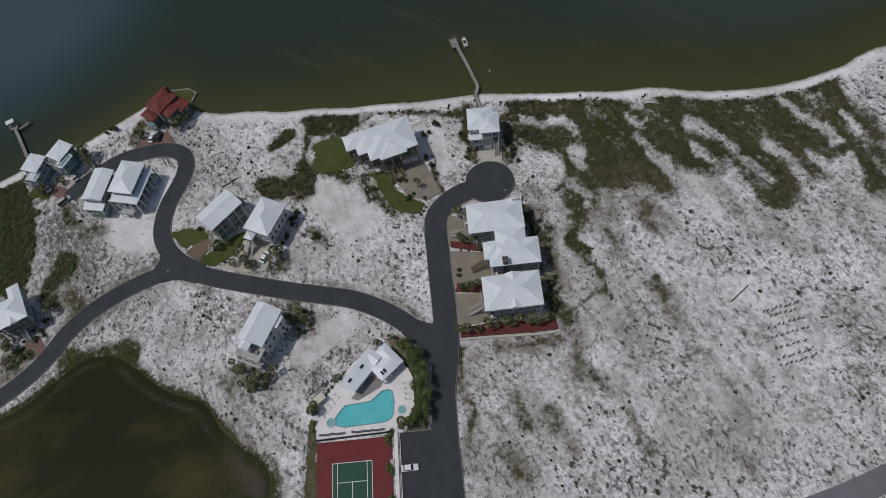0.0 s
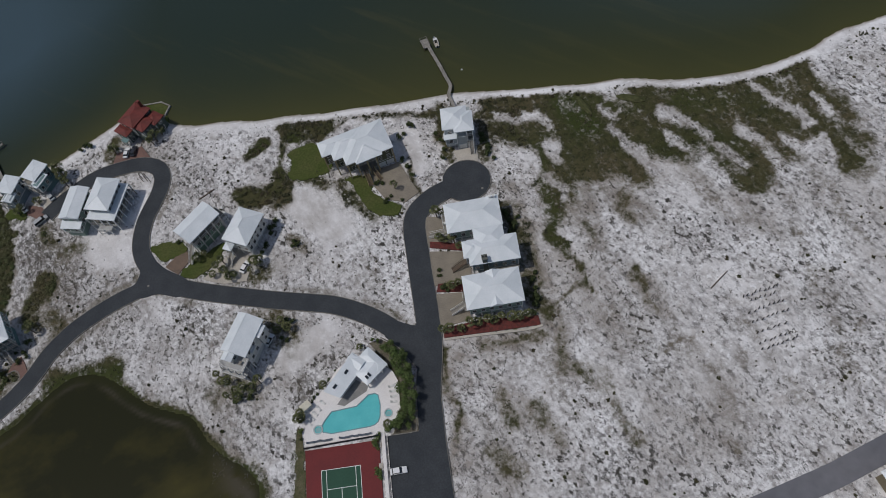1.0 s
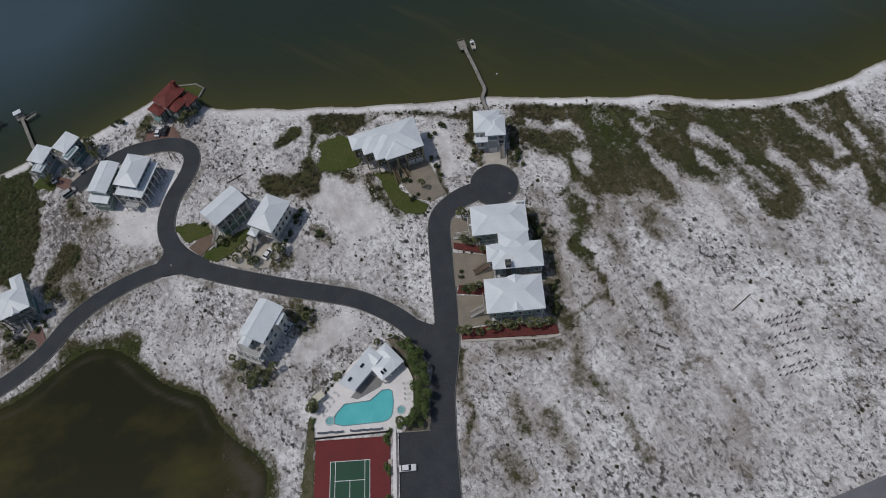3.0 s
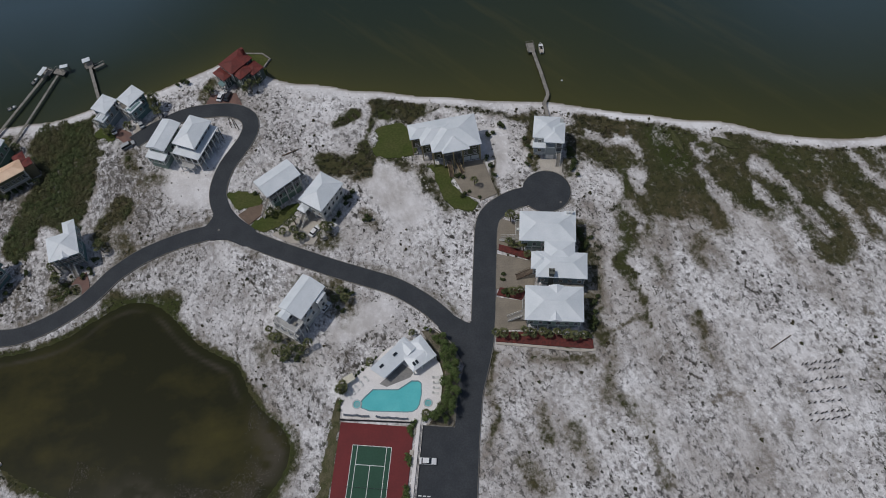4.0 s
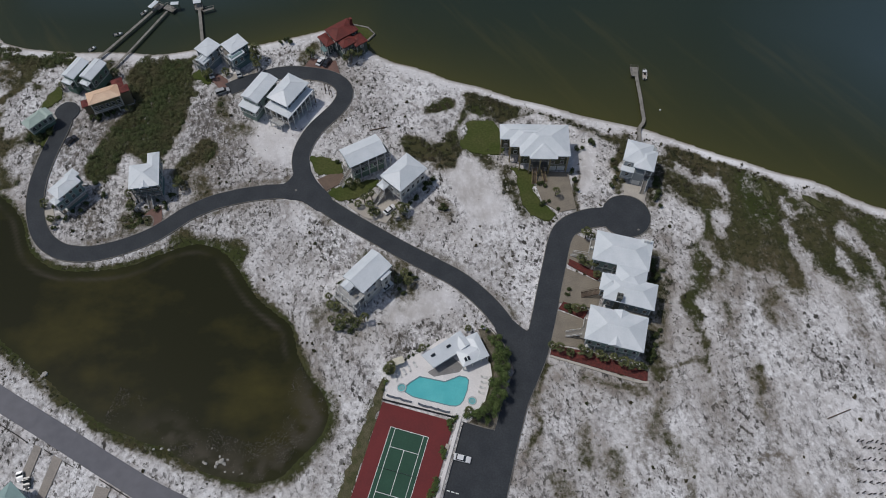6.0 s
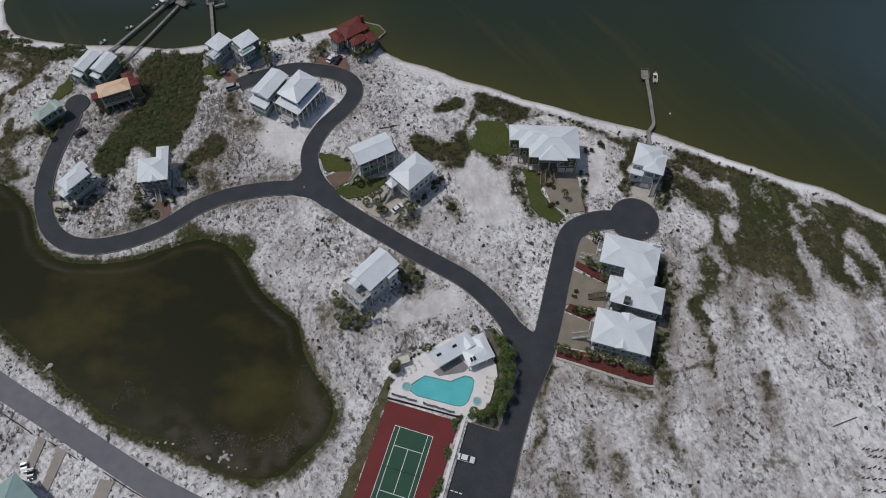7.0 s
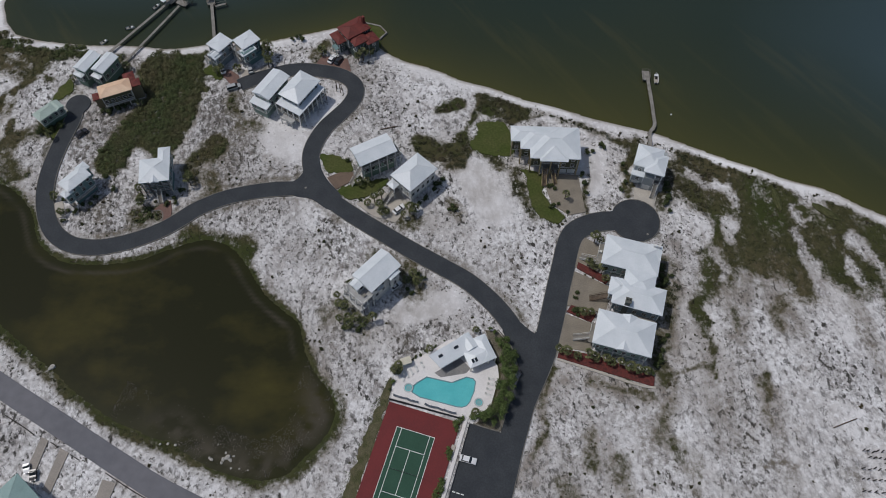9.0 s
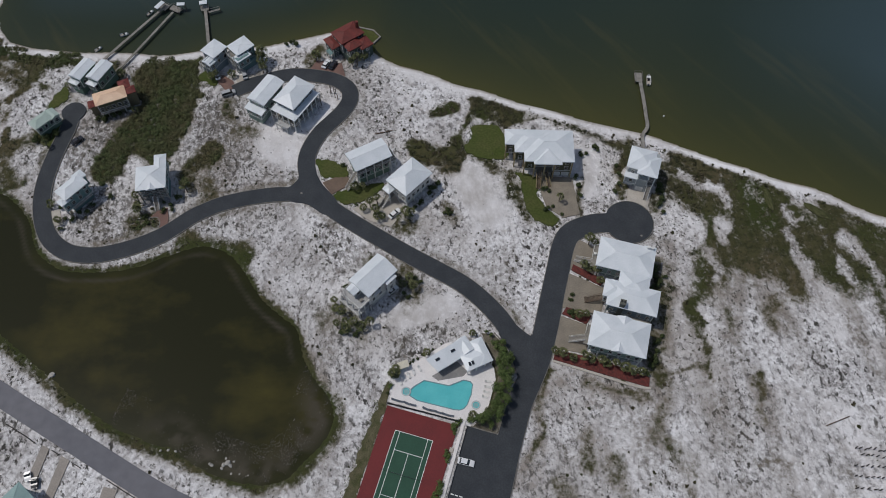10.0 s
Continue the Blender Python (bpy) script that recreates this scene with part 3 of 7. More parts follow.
SCRUB_WEST_B = [(-189, 94.3, -174, 91.2, 4, 1.1), (-174, 91.2, -169.6, 83.9, 2.8, 1), (-169.6, 83.9, -170.9, 72.7, 1.8, 1), (-170, 93.6, -160, 97.2, 2.2, 1.1), (-164.8, 81.3, -163.4, 81.3, 1.4, 1), (-166, 61.6, -163, 54.6, 1.4, 1),
    (-162, 51.8, -158.9, 54.8, 2.8, .9), (-157, 58.5, -151, 60, 2.8, .9), (-156.8, 78.9, -149.4, 78.9, 2, .6), (-144.1, 98.4, -135.3, 88.8, 3, .7)]
SCRUB_WEST = SCRUB_WEST_A + SCRUB_WEST_B
EAST_FIELD = [(66.3, 116.5), (84.8, 114.1), (99.9, 110.4), (113.1, 108.7), (131.6, 106.3), (141.3, 106.9), (150.9, 107.7), (160.6, 108.6), (169.7, 107.7),
    (172.1, 102.4), (172.2, 95.2), (176.2, 90.6), (178, 82.7), (180.5, 75.7), (175.7, 61.5), (171.3, 65.3), (167.7, 70.1), (165.7, 74.7), (161.7, 73.1),
    (157.8, 69), (154.5, 72.5), (150.3, 75.9), (145.8, 66.5), (142.1, 67.5), (138.7, 72.7), (134.9, 78.3), (130.4, 81.9), (125.4, 76.4), (120.3, 77.6),
    (115.5, 80.6), (109.4, 77.1), (99.6, 78.5), (91.9, 75.9), (86.3, 75.7), (81.4, 67.8), (77.3, 64.2), (76, 76.1), (77.2, 88.2), (77, 94), (64, 96.8),
    (62.7, 102.2)]
WEST_THICKET = [(-134.6, 104.1), (-125.3, 106.4), (-116, 108.7), (-112.7, 102), (-105.5, 96.4), (-106.2, 86), (-106, 75), (-103.5, 66), (-104, 60.5), (-116.6, 60.8), (-114.8, 52),
                (-121, 51), (-125.6, 58), (-126.7, 66.5), (-127, 75.4), (-123.6, 84.4), (-131.4, 94)]
MID_SCRUB = [(-27.2, 91.5), (-25.1, 95.2), (-19.5, 97), (-14.6, 98.6), (-10.6, 102.5), (-7.6, 102), (-6.4, 97.4), (-8.5, 92), (-9.9, 87.3), (-16.9, 87.2), (-20.8, 86.8), (-24.3, 88.5)]
BEACH_SCRUB = [(-12, 120.9), (-7.2, 123.3), (5.4, 122.9), (9.9, 119.1), (9.1, 114.9), (3.8, 111.1), (0.5, 112.2), (-6.6, 111.4), (-8.5, 102), (-10.8, 98.9),
    (-11.9, 107.6), (-10.4, 114.5)]
GREEN_PATCH = [(-23.6, 112.6), (-19.4, 115.4), (-15.4, 115.6), (-14.4, 112.2), (-17.2, 109.4), (-21.8, 110)]
# outline, patchiness, softness of the edge
FIELDS = [(EAST_FIELD, 13, 7.5), (WEST_THICKET, 8, 3), (MID_SCRUB, 4, 2.5), (BEACH_SCRUB, 4, 2.5), (GREEN_PATCH, 2, 1.5)]
BARE = [(104.7, 95.5, 108.4, 85.7, 2.4, 1), (108.4, 85.7, 114.3, 79.2, 2.4, 1), (122.3, 98.6, 128.5, 92.9, 2.6, 1), (128.5, 92.9, 132.7, 86, 2.6, 1),
    (121.4, 90.6, 124.4, 82.1, 1.9, .9), (129.3, 90.5, 134.9, 82.1, 2.2, .9), (134.9, 82.1, 139.8, 73.2, 2.2, .9), (144.1, 85.8, 147.8, 81.9, 2.6, 1),
    (153.2, 105.6, 156.9, 98.9, 1.9, 1), (156.9, 98.9, 161, 92.4, 1.9, 1), (161, 92.4, 164.6, 84.2, 1.9, 1), (169.4, 95, 173, 88.1, 1.7, 1),
    (157.7, 80.3, 164.8, 74.4, 3.3, 1), (164.8, 74.4, 166.2, 68.1, 3.3, 1), (102.6, 104.3, 107, 99.4, 1.7, .9)]
BARE_MORE = [(67.2, 107.6, 73.2, 107.9, 2.8, 1), (73.2, 107.9, 83.1, 102.8, 2.4, 1), (63, 88.1, 74.1, 86.4, 5.2, 1), (63.8, 79, 71.8, 76.7, 4.4, 1),
    (82.9, 94.8, 84.8, 86.6, 2.4, 1), (81.3, 81.3, 83.9, 71.7, 1.7, .8), (88.5, 77.5, 95, 73.3, 2.2, .6), (112.8, 80.5, 120.6, 75, 2.2, .9),
    (79, 75.6, 80, 68, 0.7, .5)]
MOSS_A = [(86, 62.9, 90.5, 53.2, 2.6, .9), (92.5, 23.8, 95.9, 16.5, 2.2, .6), (103.2, 27.9, 108.4, 15, 1.9, .8), (89, 31.4, 88, 17.4, 2.2, .5),
    (59.2, 20.7, 70, 16, 3.7, .6), (123.9, 20.1, 129.4, 8.4, 2.2, .9), (112.9, 4.6, 114.2, -5.1, 2.6, .6), (97.6, 9.5, 100, 6, 2.2, .6),
    (152.2, 34.4, 151.9, 23.7, 1.9, .6), (128.5, 2.8, 132.6, -3.9, 1.9, .7), (49.1, 5, 51.2, -4.8, 2.6, .7), (69, 9.4, 84, 4.5, 3, .6)]
MOSS_B = [(93.1, 72.5, 103.3, 60.5, 3.3, .7), (104.1, 64.6, 112.6, 55.2, 2.2, .5), (121.8, 72.6, 129.6, 60.9, 1.5, .8), (136.8, 55.8, 142.3, 45.2, 1.5, .6),
    (147.9, 64.5, 150.4, 50, 1.5, .6), (146.6, 48.5, 149.1, 40.5, 1.5, .7), (104.3, 36.9, 109.6, 27.1, 1.5, .5), (86.4, 54.7, 91.8, 46.1, 2.2, .6),
    (64.5, 23.6, 67.4, 9.6, 2.6, .5), (105.3, 15.4, 115.1, 4.3, 1.9, .5)]
MOSS = MOSS_A + MOSS_B
MOSS_MORE = [(-48.2, 43.8, -40.3, 39.9, 4, 0.7), (-12.1, 45.8, -4, 39.8, 2.5, 0.6), (-30.5, 22.1, -27.6, 14.1, 2.5, 0.8), (-89, 73.2, -86.4, 59.5, 5, 0.7),
    (-79.4, 81, -83.7, 75.2, 4, 0.6), (8.3, 62.4, 18.3, 51.6, 3, 0.6), (22.4, 43.7, 26.4, 39.7, 2, 0.8)]
HEAVY_A = [(-98.3, 82.8, -90.8, 73.1, 6, 1.2), (-92.9, 69.2, -83.2, 67.3, 5, 1), (-127.3, 71.1, -131.4, 63.4, 5, 1.2), (-119.6, 45.9, -115, 40, 5, .8), (-145.4, 94.2, -134.1, 96.1, 4, .6), (-138.7, 69.2, -135.3, 57.6, 5, .9),
           (-102.7, 63.4, -96.5, 78.9, 3, .6), (-71.3, 71.2, -65.3, 77, 4, .6), (-9.5, 84.8, -13.5, 90.6, 3, .5), (-99.2, 84.7, -83.1, 71.2, 8, .9), (-93.8, 71.2, -85.3, 61.5, 6, .8), (-91.2, 92.4, -85.6, 84.7, 4, .7),
           (-129.1, 75, -129.5, 61.5, 6, 1), (-133.4, 57.6, -128, 49.8, 5, .8), (-118.9, 38.1, -109.4, 32.2, 6, .7)]
HEAVY_B = [(-111, 45.9, -107.4, 36.1, 4, .7), (-40.1, 49.7, -30.2, 43.8, 5, .6), (-20, 57.6, -5.9, 51.7, 3, .5), (-6.2, 29.9, 4, 29.9, 3, .7), (-4.2, 24, -5.2, 17, 3, .6), (-65.5, 67.3, -59.5, 73.2, 4, .5),
           (-77.5, 61.5, -69.5, 65.4, 4, .5)]
HEAVY = HEAVY_A + HEAVY_B
TAN = [(7, 75.5, -3.5, 86.7, 6, .55), (-10, 70, 2, 64, 5, .4), (34, 107, 36, 94, 3, .45), (-68, 84, -62, 78, 7, .25), (40, 15, 52, 20, 4, .5), (66.5, 76.7, 70, 60, 4, .8), (70, 60, 71.5, 34, 4, .9), (41, 26, 72, 28, 4, .95), (38.8, 26, 37.8, -8, 2.3, .95), (72, 28, 73.5, 16, 3.5, .8), (92, 74, 90, 54, 3, .9), (97.6, 81, 103, 63, 4, .8), (96.6, 43, 103, 28, 2.6, .8),
    (-14, 18, -1.6, 39, 4.5, .5), (-9, 27, 3.5, 33.5, 4, .45), (-23, 3, -37, 15, 1.8, .9), (-21, -14, -19, -5, 2, .7), (80, 34, 90, 20, 4, .5), (84, 70, 88, 62, 4, .7), (120, 78, 131, 62, 2.5, .7), (136, 60, 142, 46, 2.4, .6), (54, 12, 66, -5, 4, .5)]
LUSH = [(-21.5, 112, -16.5, 113, 2.6, 1), (91, 110.5, 95.2, 99.1, 4.5, 1), (-12.3, 102.1, -5.2, 113.5, 3, .8), (-64.3, 36, -86, 34.5, 2.5, .9), (-27.3, 95.4, -13.4, 96.3, 4, .5), (77.2, 93.7, 78, 59.1, 2.5, .7), (-113.2, 96.2, -101.6, 102, 5, .6), (99.9, 108.4, 111.7, 105.4, 4, .6), (129.4, 102.1, 139.1, 100, 5, .6)]
GARDEN = [(-108.3, 101.7, -99, 104.3, 2.5, .5), (-72, 119.1, -71.8, 126.6, 3, .8), (22.4, 29.9, 26.5, 7.9, 3, .9), (-14.1, 41.8, -8.1, 39.8, 4, .7), (-24.2, 45.8, -14.1, 47.7, 3, .6)]

ROAD_A = spline([(33.8, -60), (32.9, -25), (32.3, -12), (32.2, -6), (32, 0), (32.1, 7), (32.2, 13.8), (33, 19.3), (33.9, 25), (34.5, 30.5), (34.5, 37), (34.4, 42.6),
    (34, 52.4), (33.8, 60.7), (33.6, 69.2), (34.6, 74.2), (37.6, 77.8), (42, 80.8), (47.5, 83)])
ROAD_B = spline([(32.6, 24), (28.4, 30.8), (22, 37.3), (15.4, 42.2), (6.4, 46.8), (-3.1, 49.5), (-13.1, 52), (-23.4, 55), (-34, 58.2), (-43, 61.4), (-49.5, 65),
    (-54.2, 69.5), (-57.5, 74.4), (-59.2, 79.5), (-59.3, 85), (-58.2, 91), (-56, 96.5), (-53.9, 102.1), (-53.4, 107.5), (-55.2, 111.6), (-59, 113.9),
    (-63.4, 114.7), (-68.2, 114.4), (-73, 113.7), (-77.8, 112.4), (-82.4, 110), (-86.5, 106.9), (-90.8, 103.6), (-95.2, 99)])
ROAD_C = spline([(-53, 66.2), (-59.2, 63.2), (-64.6, 61.2), (-71.6, 57.9), (-79.2, 53.2), (-83.2, 49.7), (-87, 45.6), (-90, 40.9), (-93.6, 36), (-98.8, 31),
    (-103.9, 27.2), (-110, 23.8), (-115.7, 22.3), (-120.8, 22.2), (-126.4, 24.1), (-131.2, 27.8), (-135.4, 33), (-138.8, 39), (-141.4, 46.3),
    (-143.3, 55.4), (-144.6, 65.6), (-145.8, 71)])
ROAD_D = spline([(-400, 52), (-230, 4), (-150, -16.8), (-114.5, -25.8), (-98, -29.6), (-82.3, -33.2), (-68, -36.5), (-53.3, -39.4), (-20, -43), (31, -44.4), (73, -38.8), (105, -31.4),
                 (126, -26.2), (142, -21.6), (190, -5), (260, 22), (420, 90)], 2)
ROADS = [("road_a", ROAD_A, 3.6), ("road_b", ROAD_B, 2.95), ("road_c", ROAD_C, 2.85), ("road_d", ROAD_D, 3.2)]


def strips_at(px, py, strips):
    c = np.zeros(px.shape)
    for strip in strips:
        for x0, y0, x1, y1, r, s in strip:
            near = (np.abs(px - (x0 + x1) / 2) < abs(x1 - x0) / 2 + 3 * r) & (np.abs(py - (y0 + y1) / 2) < abs(y1 - y0) / 2 + 3 * r)
            if near.any():
                d = line_distance(px[near], py[near], [(x0, y0), (x1, y1)])
                c[near] = np.maximum(c[near], s * np.clip(1.65 - d / r, 0, 1))
    return c


def cover_at(px, py):
    px, py = px + 9 * (fractal(px, py, 8, 201, 5) - .5), py + 9 * (fractal(px, py, 8, 301, 5) - .5)
    c = strips_at(px, py, (SCRUB_EAST, SCRUB_SOUTH, SCRUB_ROW, SCRUB_MID, SCRUB_WEST, GARDEN))
    wave = fractal((px * 0.44 - py * 0.90) * 0.7, (px * 0.90 + py * 0.44) * 2.4, 24, 23, 4) - .5
    for outline, patchy, soft in FIELDS:
        q = np.array(outline)
        near = (px > q[:, 0].min() - 15) & (px < q[:, 0].max() + 15) & (py > q[:, 1].min() - 15) & (py < q[:, 1].max() + 15)
        d = np.full(px.shape, -20.0)
        here = px[near], py[near]
        d[near] = line_distance(*here, outline + outline[:1]) * np.where(inside(*here, outline), 1, -1)
        c = np.maximum(c, np.clip(.62 + (d + patchy * wave) / soft, 0, 1.15))
    bare = strips_at(px, py, [[(a, b, e, f, r * .72, s) for a, b, e, f, r, s in rows] for rows in (BARE, BARE_MORE)])
    return np.clip(c - 0.9 * bare, 0, 1.2)


def build_ground():
    xs = np.concatenate([[-4000, -2000, -1000, -600, -400, -320], np.arange(-270, 271, 1.0), [320, 400, 600, 1000, 2000, 4000]])
    ys = np.concatenate([[-3000, -1200, -500, -250, -160], np.arange(-110, 191, 1.0), [240, 320, 500, 1000, 2000, 4500]])
    gx, gy = np.meshgrid(xs, ys)
    px, py = gx.ravel(), gy.ravel()
    bay = py - shore_y(px)
    near = np.abs(bay) < 40
    dist = np.abs(bay)
    dist[near] = line_distance(px[near], py[near], SHORE)
    bay_d = np.where(bay > 0, dist, -dist)                      # over 0: in the bay
    pd = np.full(px.shape, 60.0)
    close = (px > -215) & (px < 15) & (py > -65) & (py < 75)
    pd[close] = line_distance(px[close], py[close], POND + POND[:1])
    pond_d = np.where(inside(px, py, POND), pd, -pd)
    wet = np.maximum(bay_d, pond_d)
    relief = fractal(px, py, 14, 3, 4) * 0.28 + fractal(px, py, 50, 9, 2) * 0.15
    z = np.where(wet > -3, -0.12 - 0.11 * (wet + 3) * np.where(wet > 0, 1.3, 1), -0.12 - 0.32 + relief * 0.75)
    z = np.clip(np.minimum(z, -0.09), -3.5, 0)
    cover = cover_at(px, py)
    streak = fractal((px * 0.44 - py * 0.90) * 0.9, (px * 0.90 + py * 0.44) * 2.8, 30, 21, 4)
    east = np.clip((px - 62) / 10, 0, 1) * np.clip((py - 34 - 0.12 * (px - 62)) / 40, 0, 1) * np.clip((shore_y(px) - 5 - py) / 3, 0, 1)
    cover = np.clip(cover * (0.70 + 0.6 * streak) + east * (streak - 0.55) * 0.9, 0, 1)
    moss = strips_at(px + 5 * (fractal(px, py, 7, 211, 3) - .5), py + 5 * (fractal(px, py, 7, 311, 3) - .5), (MOSS, MOSS_MORE, [(a, b, c, d, 1.4 * r, 1.3) for a, b, c, d, r, s in SCRUB_SPOTS]))
    far_west = np.clip((-157 - px) / 5, 0, 1) * np.clip((py - 44) / 10, 0, 1)
    cover = np.maximum(cover, far_west * np.clip((fractal(px * 2.9 + py * .15, py * .75, 22, 27, 4) - 0.52) * 8, 0, 1))
    bank = np.clip(1.25 - np.abs(pond_d + 2.2 + 1.5 * (fractal(px, py, 12, 4) - 0.5)) / 1.9, 0, 1) * (0.25 + 1.1 * fractal(px, py, 16, 33, 3))
    bank *= np.where((px < -85) & (py > 5) & (pond_d < -1.6), 0.4, 1)
    bank *= np.where((px > -62) & (px < -20) & (py > 0) & (pond_d < -1.0), 0.35, 1)
    cover = np.clip(np.maximum(cover, bank), 0, 1)
    cover = cover * np.clip((-bay_d - 1.7 - 2.8 * fractal(px, py, 5, 77, 3)) / 1.6, 0, 1)
    litter = np.clip((-bay_d - 2.2) / 5, 0, 1)
    lot = np.clip(1.9 - 1.3 * np.hypot((px + 67) / 11, (py - 84) / 10), 0, 1)
    lot = np.maximum(lot, np.clip(1.5 - line_distance(px, py, [(-59.1, 90.6), (-57.7, 105.9)]) / 3, 0, 1))             # raked sand lot
    lot = np.maximum(lot, np.clip(1.2 - line_distance(px, py, [(7, 75.5), (-3.5, 86.7)]) / 8, 0, 1))
    lot = np.maximum(lot, np.clip(1.2 - line_distance(px, py, [(34.6, 107.5), (35.6, 93.2)]) / 5, 0, 1))
    lot = np.maximum(lot, np.clip(1.2 - line_distance(px, py, [(-8.1, 31), (3.1, 38.8)]) / 6, 0, 1))
    heavy = strips_at(px + 6 * (fractal(px, py, 8, 221, 3) - .5), py + 6 * (fractal(px, py, 8, 321, 3) - .5), (HEAVY,))
    drifts = 0.55 + 0.9 * fractal(px * 0.8 - py * 0.6, (px * 0.6 + py * 0.8) * 1.7, 34, 88, 4)
    litter = np.clip(litter * drifts - 1.4 * lot, 0.05, 1) + heavy * 0.8 * (lot < .5)
    verge = np.minimum(line_distance(px, py, ROAD_B) - 2.75, line_distance(px, py, ROAD_C) - 2.7)
    verge = np.clip(1.3 - np.abs(verge - 1.6) / 1.3, 0, 1) * np.clip(fractal(px, py, 9, 93, 3) * 3 - 1.0, 0, 1) * (lot < .3)
    moss = np.maximum(np.maximum(moss, heavy * 0.3), verge)
    cover = np.maximum(cover, verge * 0.36)
    lush = strips_at(px + 4 * (fractal(px, py, 7, 231, 3) - .5), py + 4 * (fractal(px, py, 7, 331, 3) - .5), (LUSH,))
    lush = np.maximum(lush, np.clip(1.3 - np.abs(pond_d + .6) / 2.0, 0, 1) * np.clip(fractal(px, py, 11, 35, 3) * 2.2 - .5, 0, .7))
    tan = strips_at(px + 9 * (fractal(px, py, 9, 241, 4) - .5), py + 9 * (fractal(px, py, 9, 341, 4) - .5), (TAN,))
    tan = np.maximum(tan, 0.9 * np.clip(1.5 * fractal((px * 0.44 - py * 0.90) * 0.7, (px * 0.90 + py * 0.44) * 2.4, 26, 29, 4) - .15, 0, 1) * np.clip(strips_at(px, py + 5, ([(80, 88, 106, 82, 7, 1), (106, 82, 128, 84, 6, .8), (128, 84, 150, 88, 6, .8)],)), 0, 1))
    tan = np.maximum(tan, .75 * np.clip(4 * fractal(px * .9 + py * .44, (py * .9 - px * .44) * .6, 30, 261, 5) - 1.9, 0, 1) * np.clip((px - 30) / 20, .35, 1) * (bay_d < -12))
    damp = np.clip(1.0 - np.abs(bay_d + 0.3) / 1.1, 0, 1)
    cover = np.maximum(cover, np.clip(1.6 - np.abs(pond_d + .5) / (0.5 + 1.6 * fractal(px, py, 9, 66, 3)), 0, 1))
    nx, ny = len(xs), len(ys)
    idx = np.arange(nx * ny).reshape(ny, nx)
    faces = np.stack([idx[:-1, :-1], idx[:-1, 1:], idx[1:, 1:], idx[1:, :-1]], -1).reshape(-1, 4)
    me = bpy.data.meshes.new("ground")
    me.from_pydata(np.stack([px, py, z], 1).tolist(), [], faces.tolist())
    for key, val in (("cover", cover), ("litter", litter), ("wet", damp), ("moss", moss), ("lush", lush), ("tan", tan)):
        a = me.attributes.new(key, "FLOAT", "POINT")
        a.data.foreach_set("value", val.astype(np.float32))
    me.materials.append(M["ground"])
    me.polygons.foreach_set("use_smooth", [True] * len(me.polygons))
    ob = new("ground", me)
    tagged(ob, "white quartz sand flecked with grey litter and scrub", "ground", kind="structure")
    return xs, ys, z.reshape(ny, nx), cover.reshape(ny, nx), litter.reshape(ny, nx), np.maximum(bay_d, pond_d).reshape(ny, nx)


GX, GY, GZ, GCOVER, GLITTER, GWET = build_ground()


def sample(grid, px, py):
    """Ground value at places inside the fine part of the sheet."""
    i = np.clip((np.asarray(px) + 270).round().astype(int), 0, 540) + 6
    j = np.clip((np.asarray(py) + 110).round().astype(int), 0, 300) + 5
    return grid[j, i]


def water_sheet(name, xs, ys, depth, material, label):
    gx, gy = np.meshgrid(xs, ys)
    px, py = gx.ravel(), gy.ravel()
    nx, ny = len(xs), len(ys)
    idx = np.arange(nx * ny).reshape(ny, nx)
    faces = np.stack([idx[:-1, :-1], idx[:-1, 1:], idx[1:, 1:], idx[1:, :-1]], -1).reshape(-1, 4)
    me = bpy.data.meshes.new(name)
    me.from_pydata(np.stack([px, py, np.full(px.shape, WATER_Z)], 1).tolist(), [], faces.tolist())
    a = me.attributes.new("shallow", "FLOAT", "POINT")
    a.data.foreach_set("value", depth(px, py).astype(np.float32))
    a = me.attributes.new("sky_or_mud", "FLOAT", "POINT")
    a.data.foreach_set("value", (bay_sky_tint if name == "bay_water" else pond_mud)(px, py).astype(np.float32))
    me.materials.append(material)
    return tagged(new(name, me), label, "water", kind="structure")


def bay_shallow(px, py):
    d = py - shore_y(px)
    wob = 14 * (fractal(px, py, 45, 50, 3) - 0.4)
    return np.clip(np.exp(-np.maximum(d, 0) / (12 + 12 * np.clip((px + 40) / 80, 0, 1) + 0.9 * wob)), 0, 1) * 0.55 * np.clip((px + 130) / 60 + 0.35, 0.35, 1)


def bay_sky_tint(px, py):
    """Sky reflection painted in as blue-grey, growing offshore and towards both ends."""
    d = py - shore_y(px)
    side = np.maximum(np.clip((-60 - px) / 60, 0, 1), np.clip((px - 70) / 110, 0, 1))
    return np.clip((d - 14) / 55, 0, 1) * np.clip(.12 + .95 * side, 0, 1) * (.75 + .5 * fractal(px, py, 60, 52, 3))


def pond_mud(px, py):
    """Grey-brown mud and dead weed over the shallow south-east end."""
    d = np.where(inside(px, py, POND), line_distance(px, py, POND + POND[:1]), 0)
    side = np.maximum(np.clip((px + 34) / 8, 0, 1), np.clip((px + 75) / 20, 0, 1) * np.clip((-12 - py) / 6, 0, 1))
    ledge = .75 * np.clip(1.2 - np.abs(d - 2.6 - 2 * (fractal(px, py, 10, 95, 3) - .5)) / .9, 0, 1) * np.clip((py - 6) / 6, 0, 1) * np.clip(fractal(px, py, 8, 96, 3) * 3 - .7, 0, 1)
    return np.maximum(ledge, np.clip(1.25 - d / (2 + 12 * fractal(px, py, 9, 94, 4)), 0, 1) * side * np.clip(fractal(px, py, 3.5, 97, 4) * 4.4 - 1.5, 0, 1))


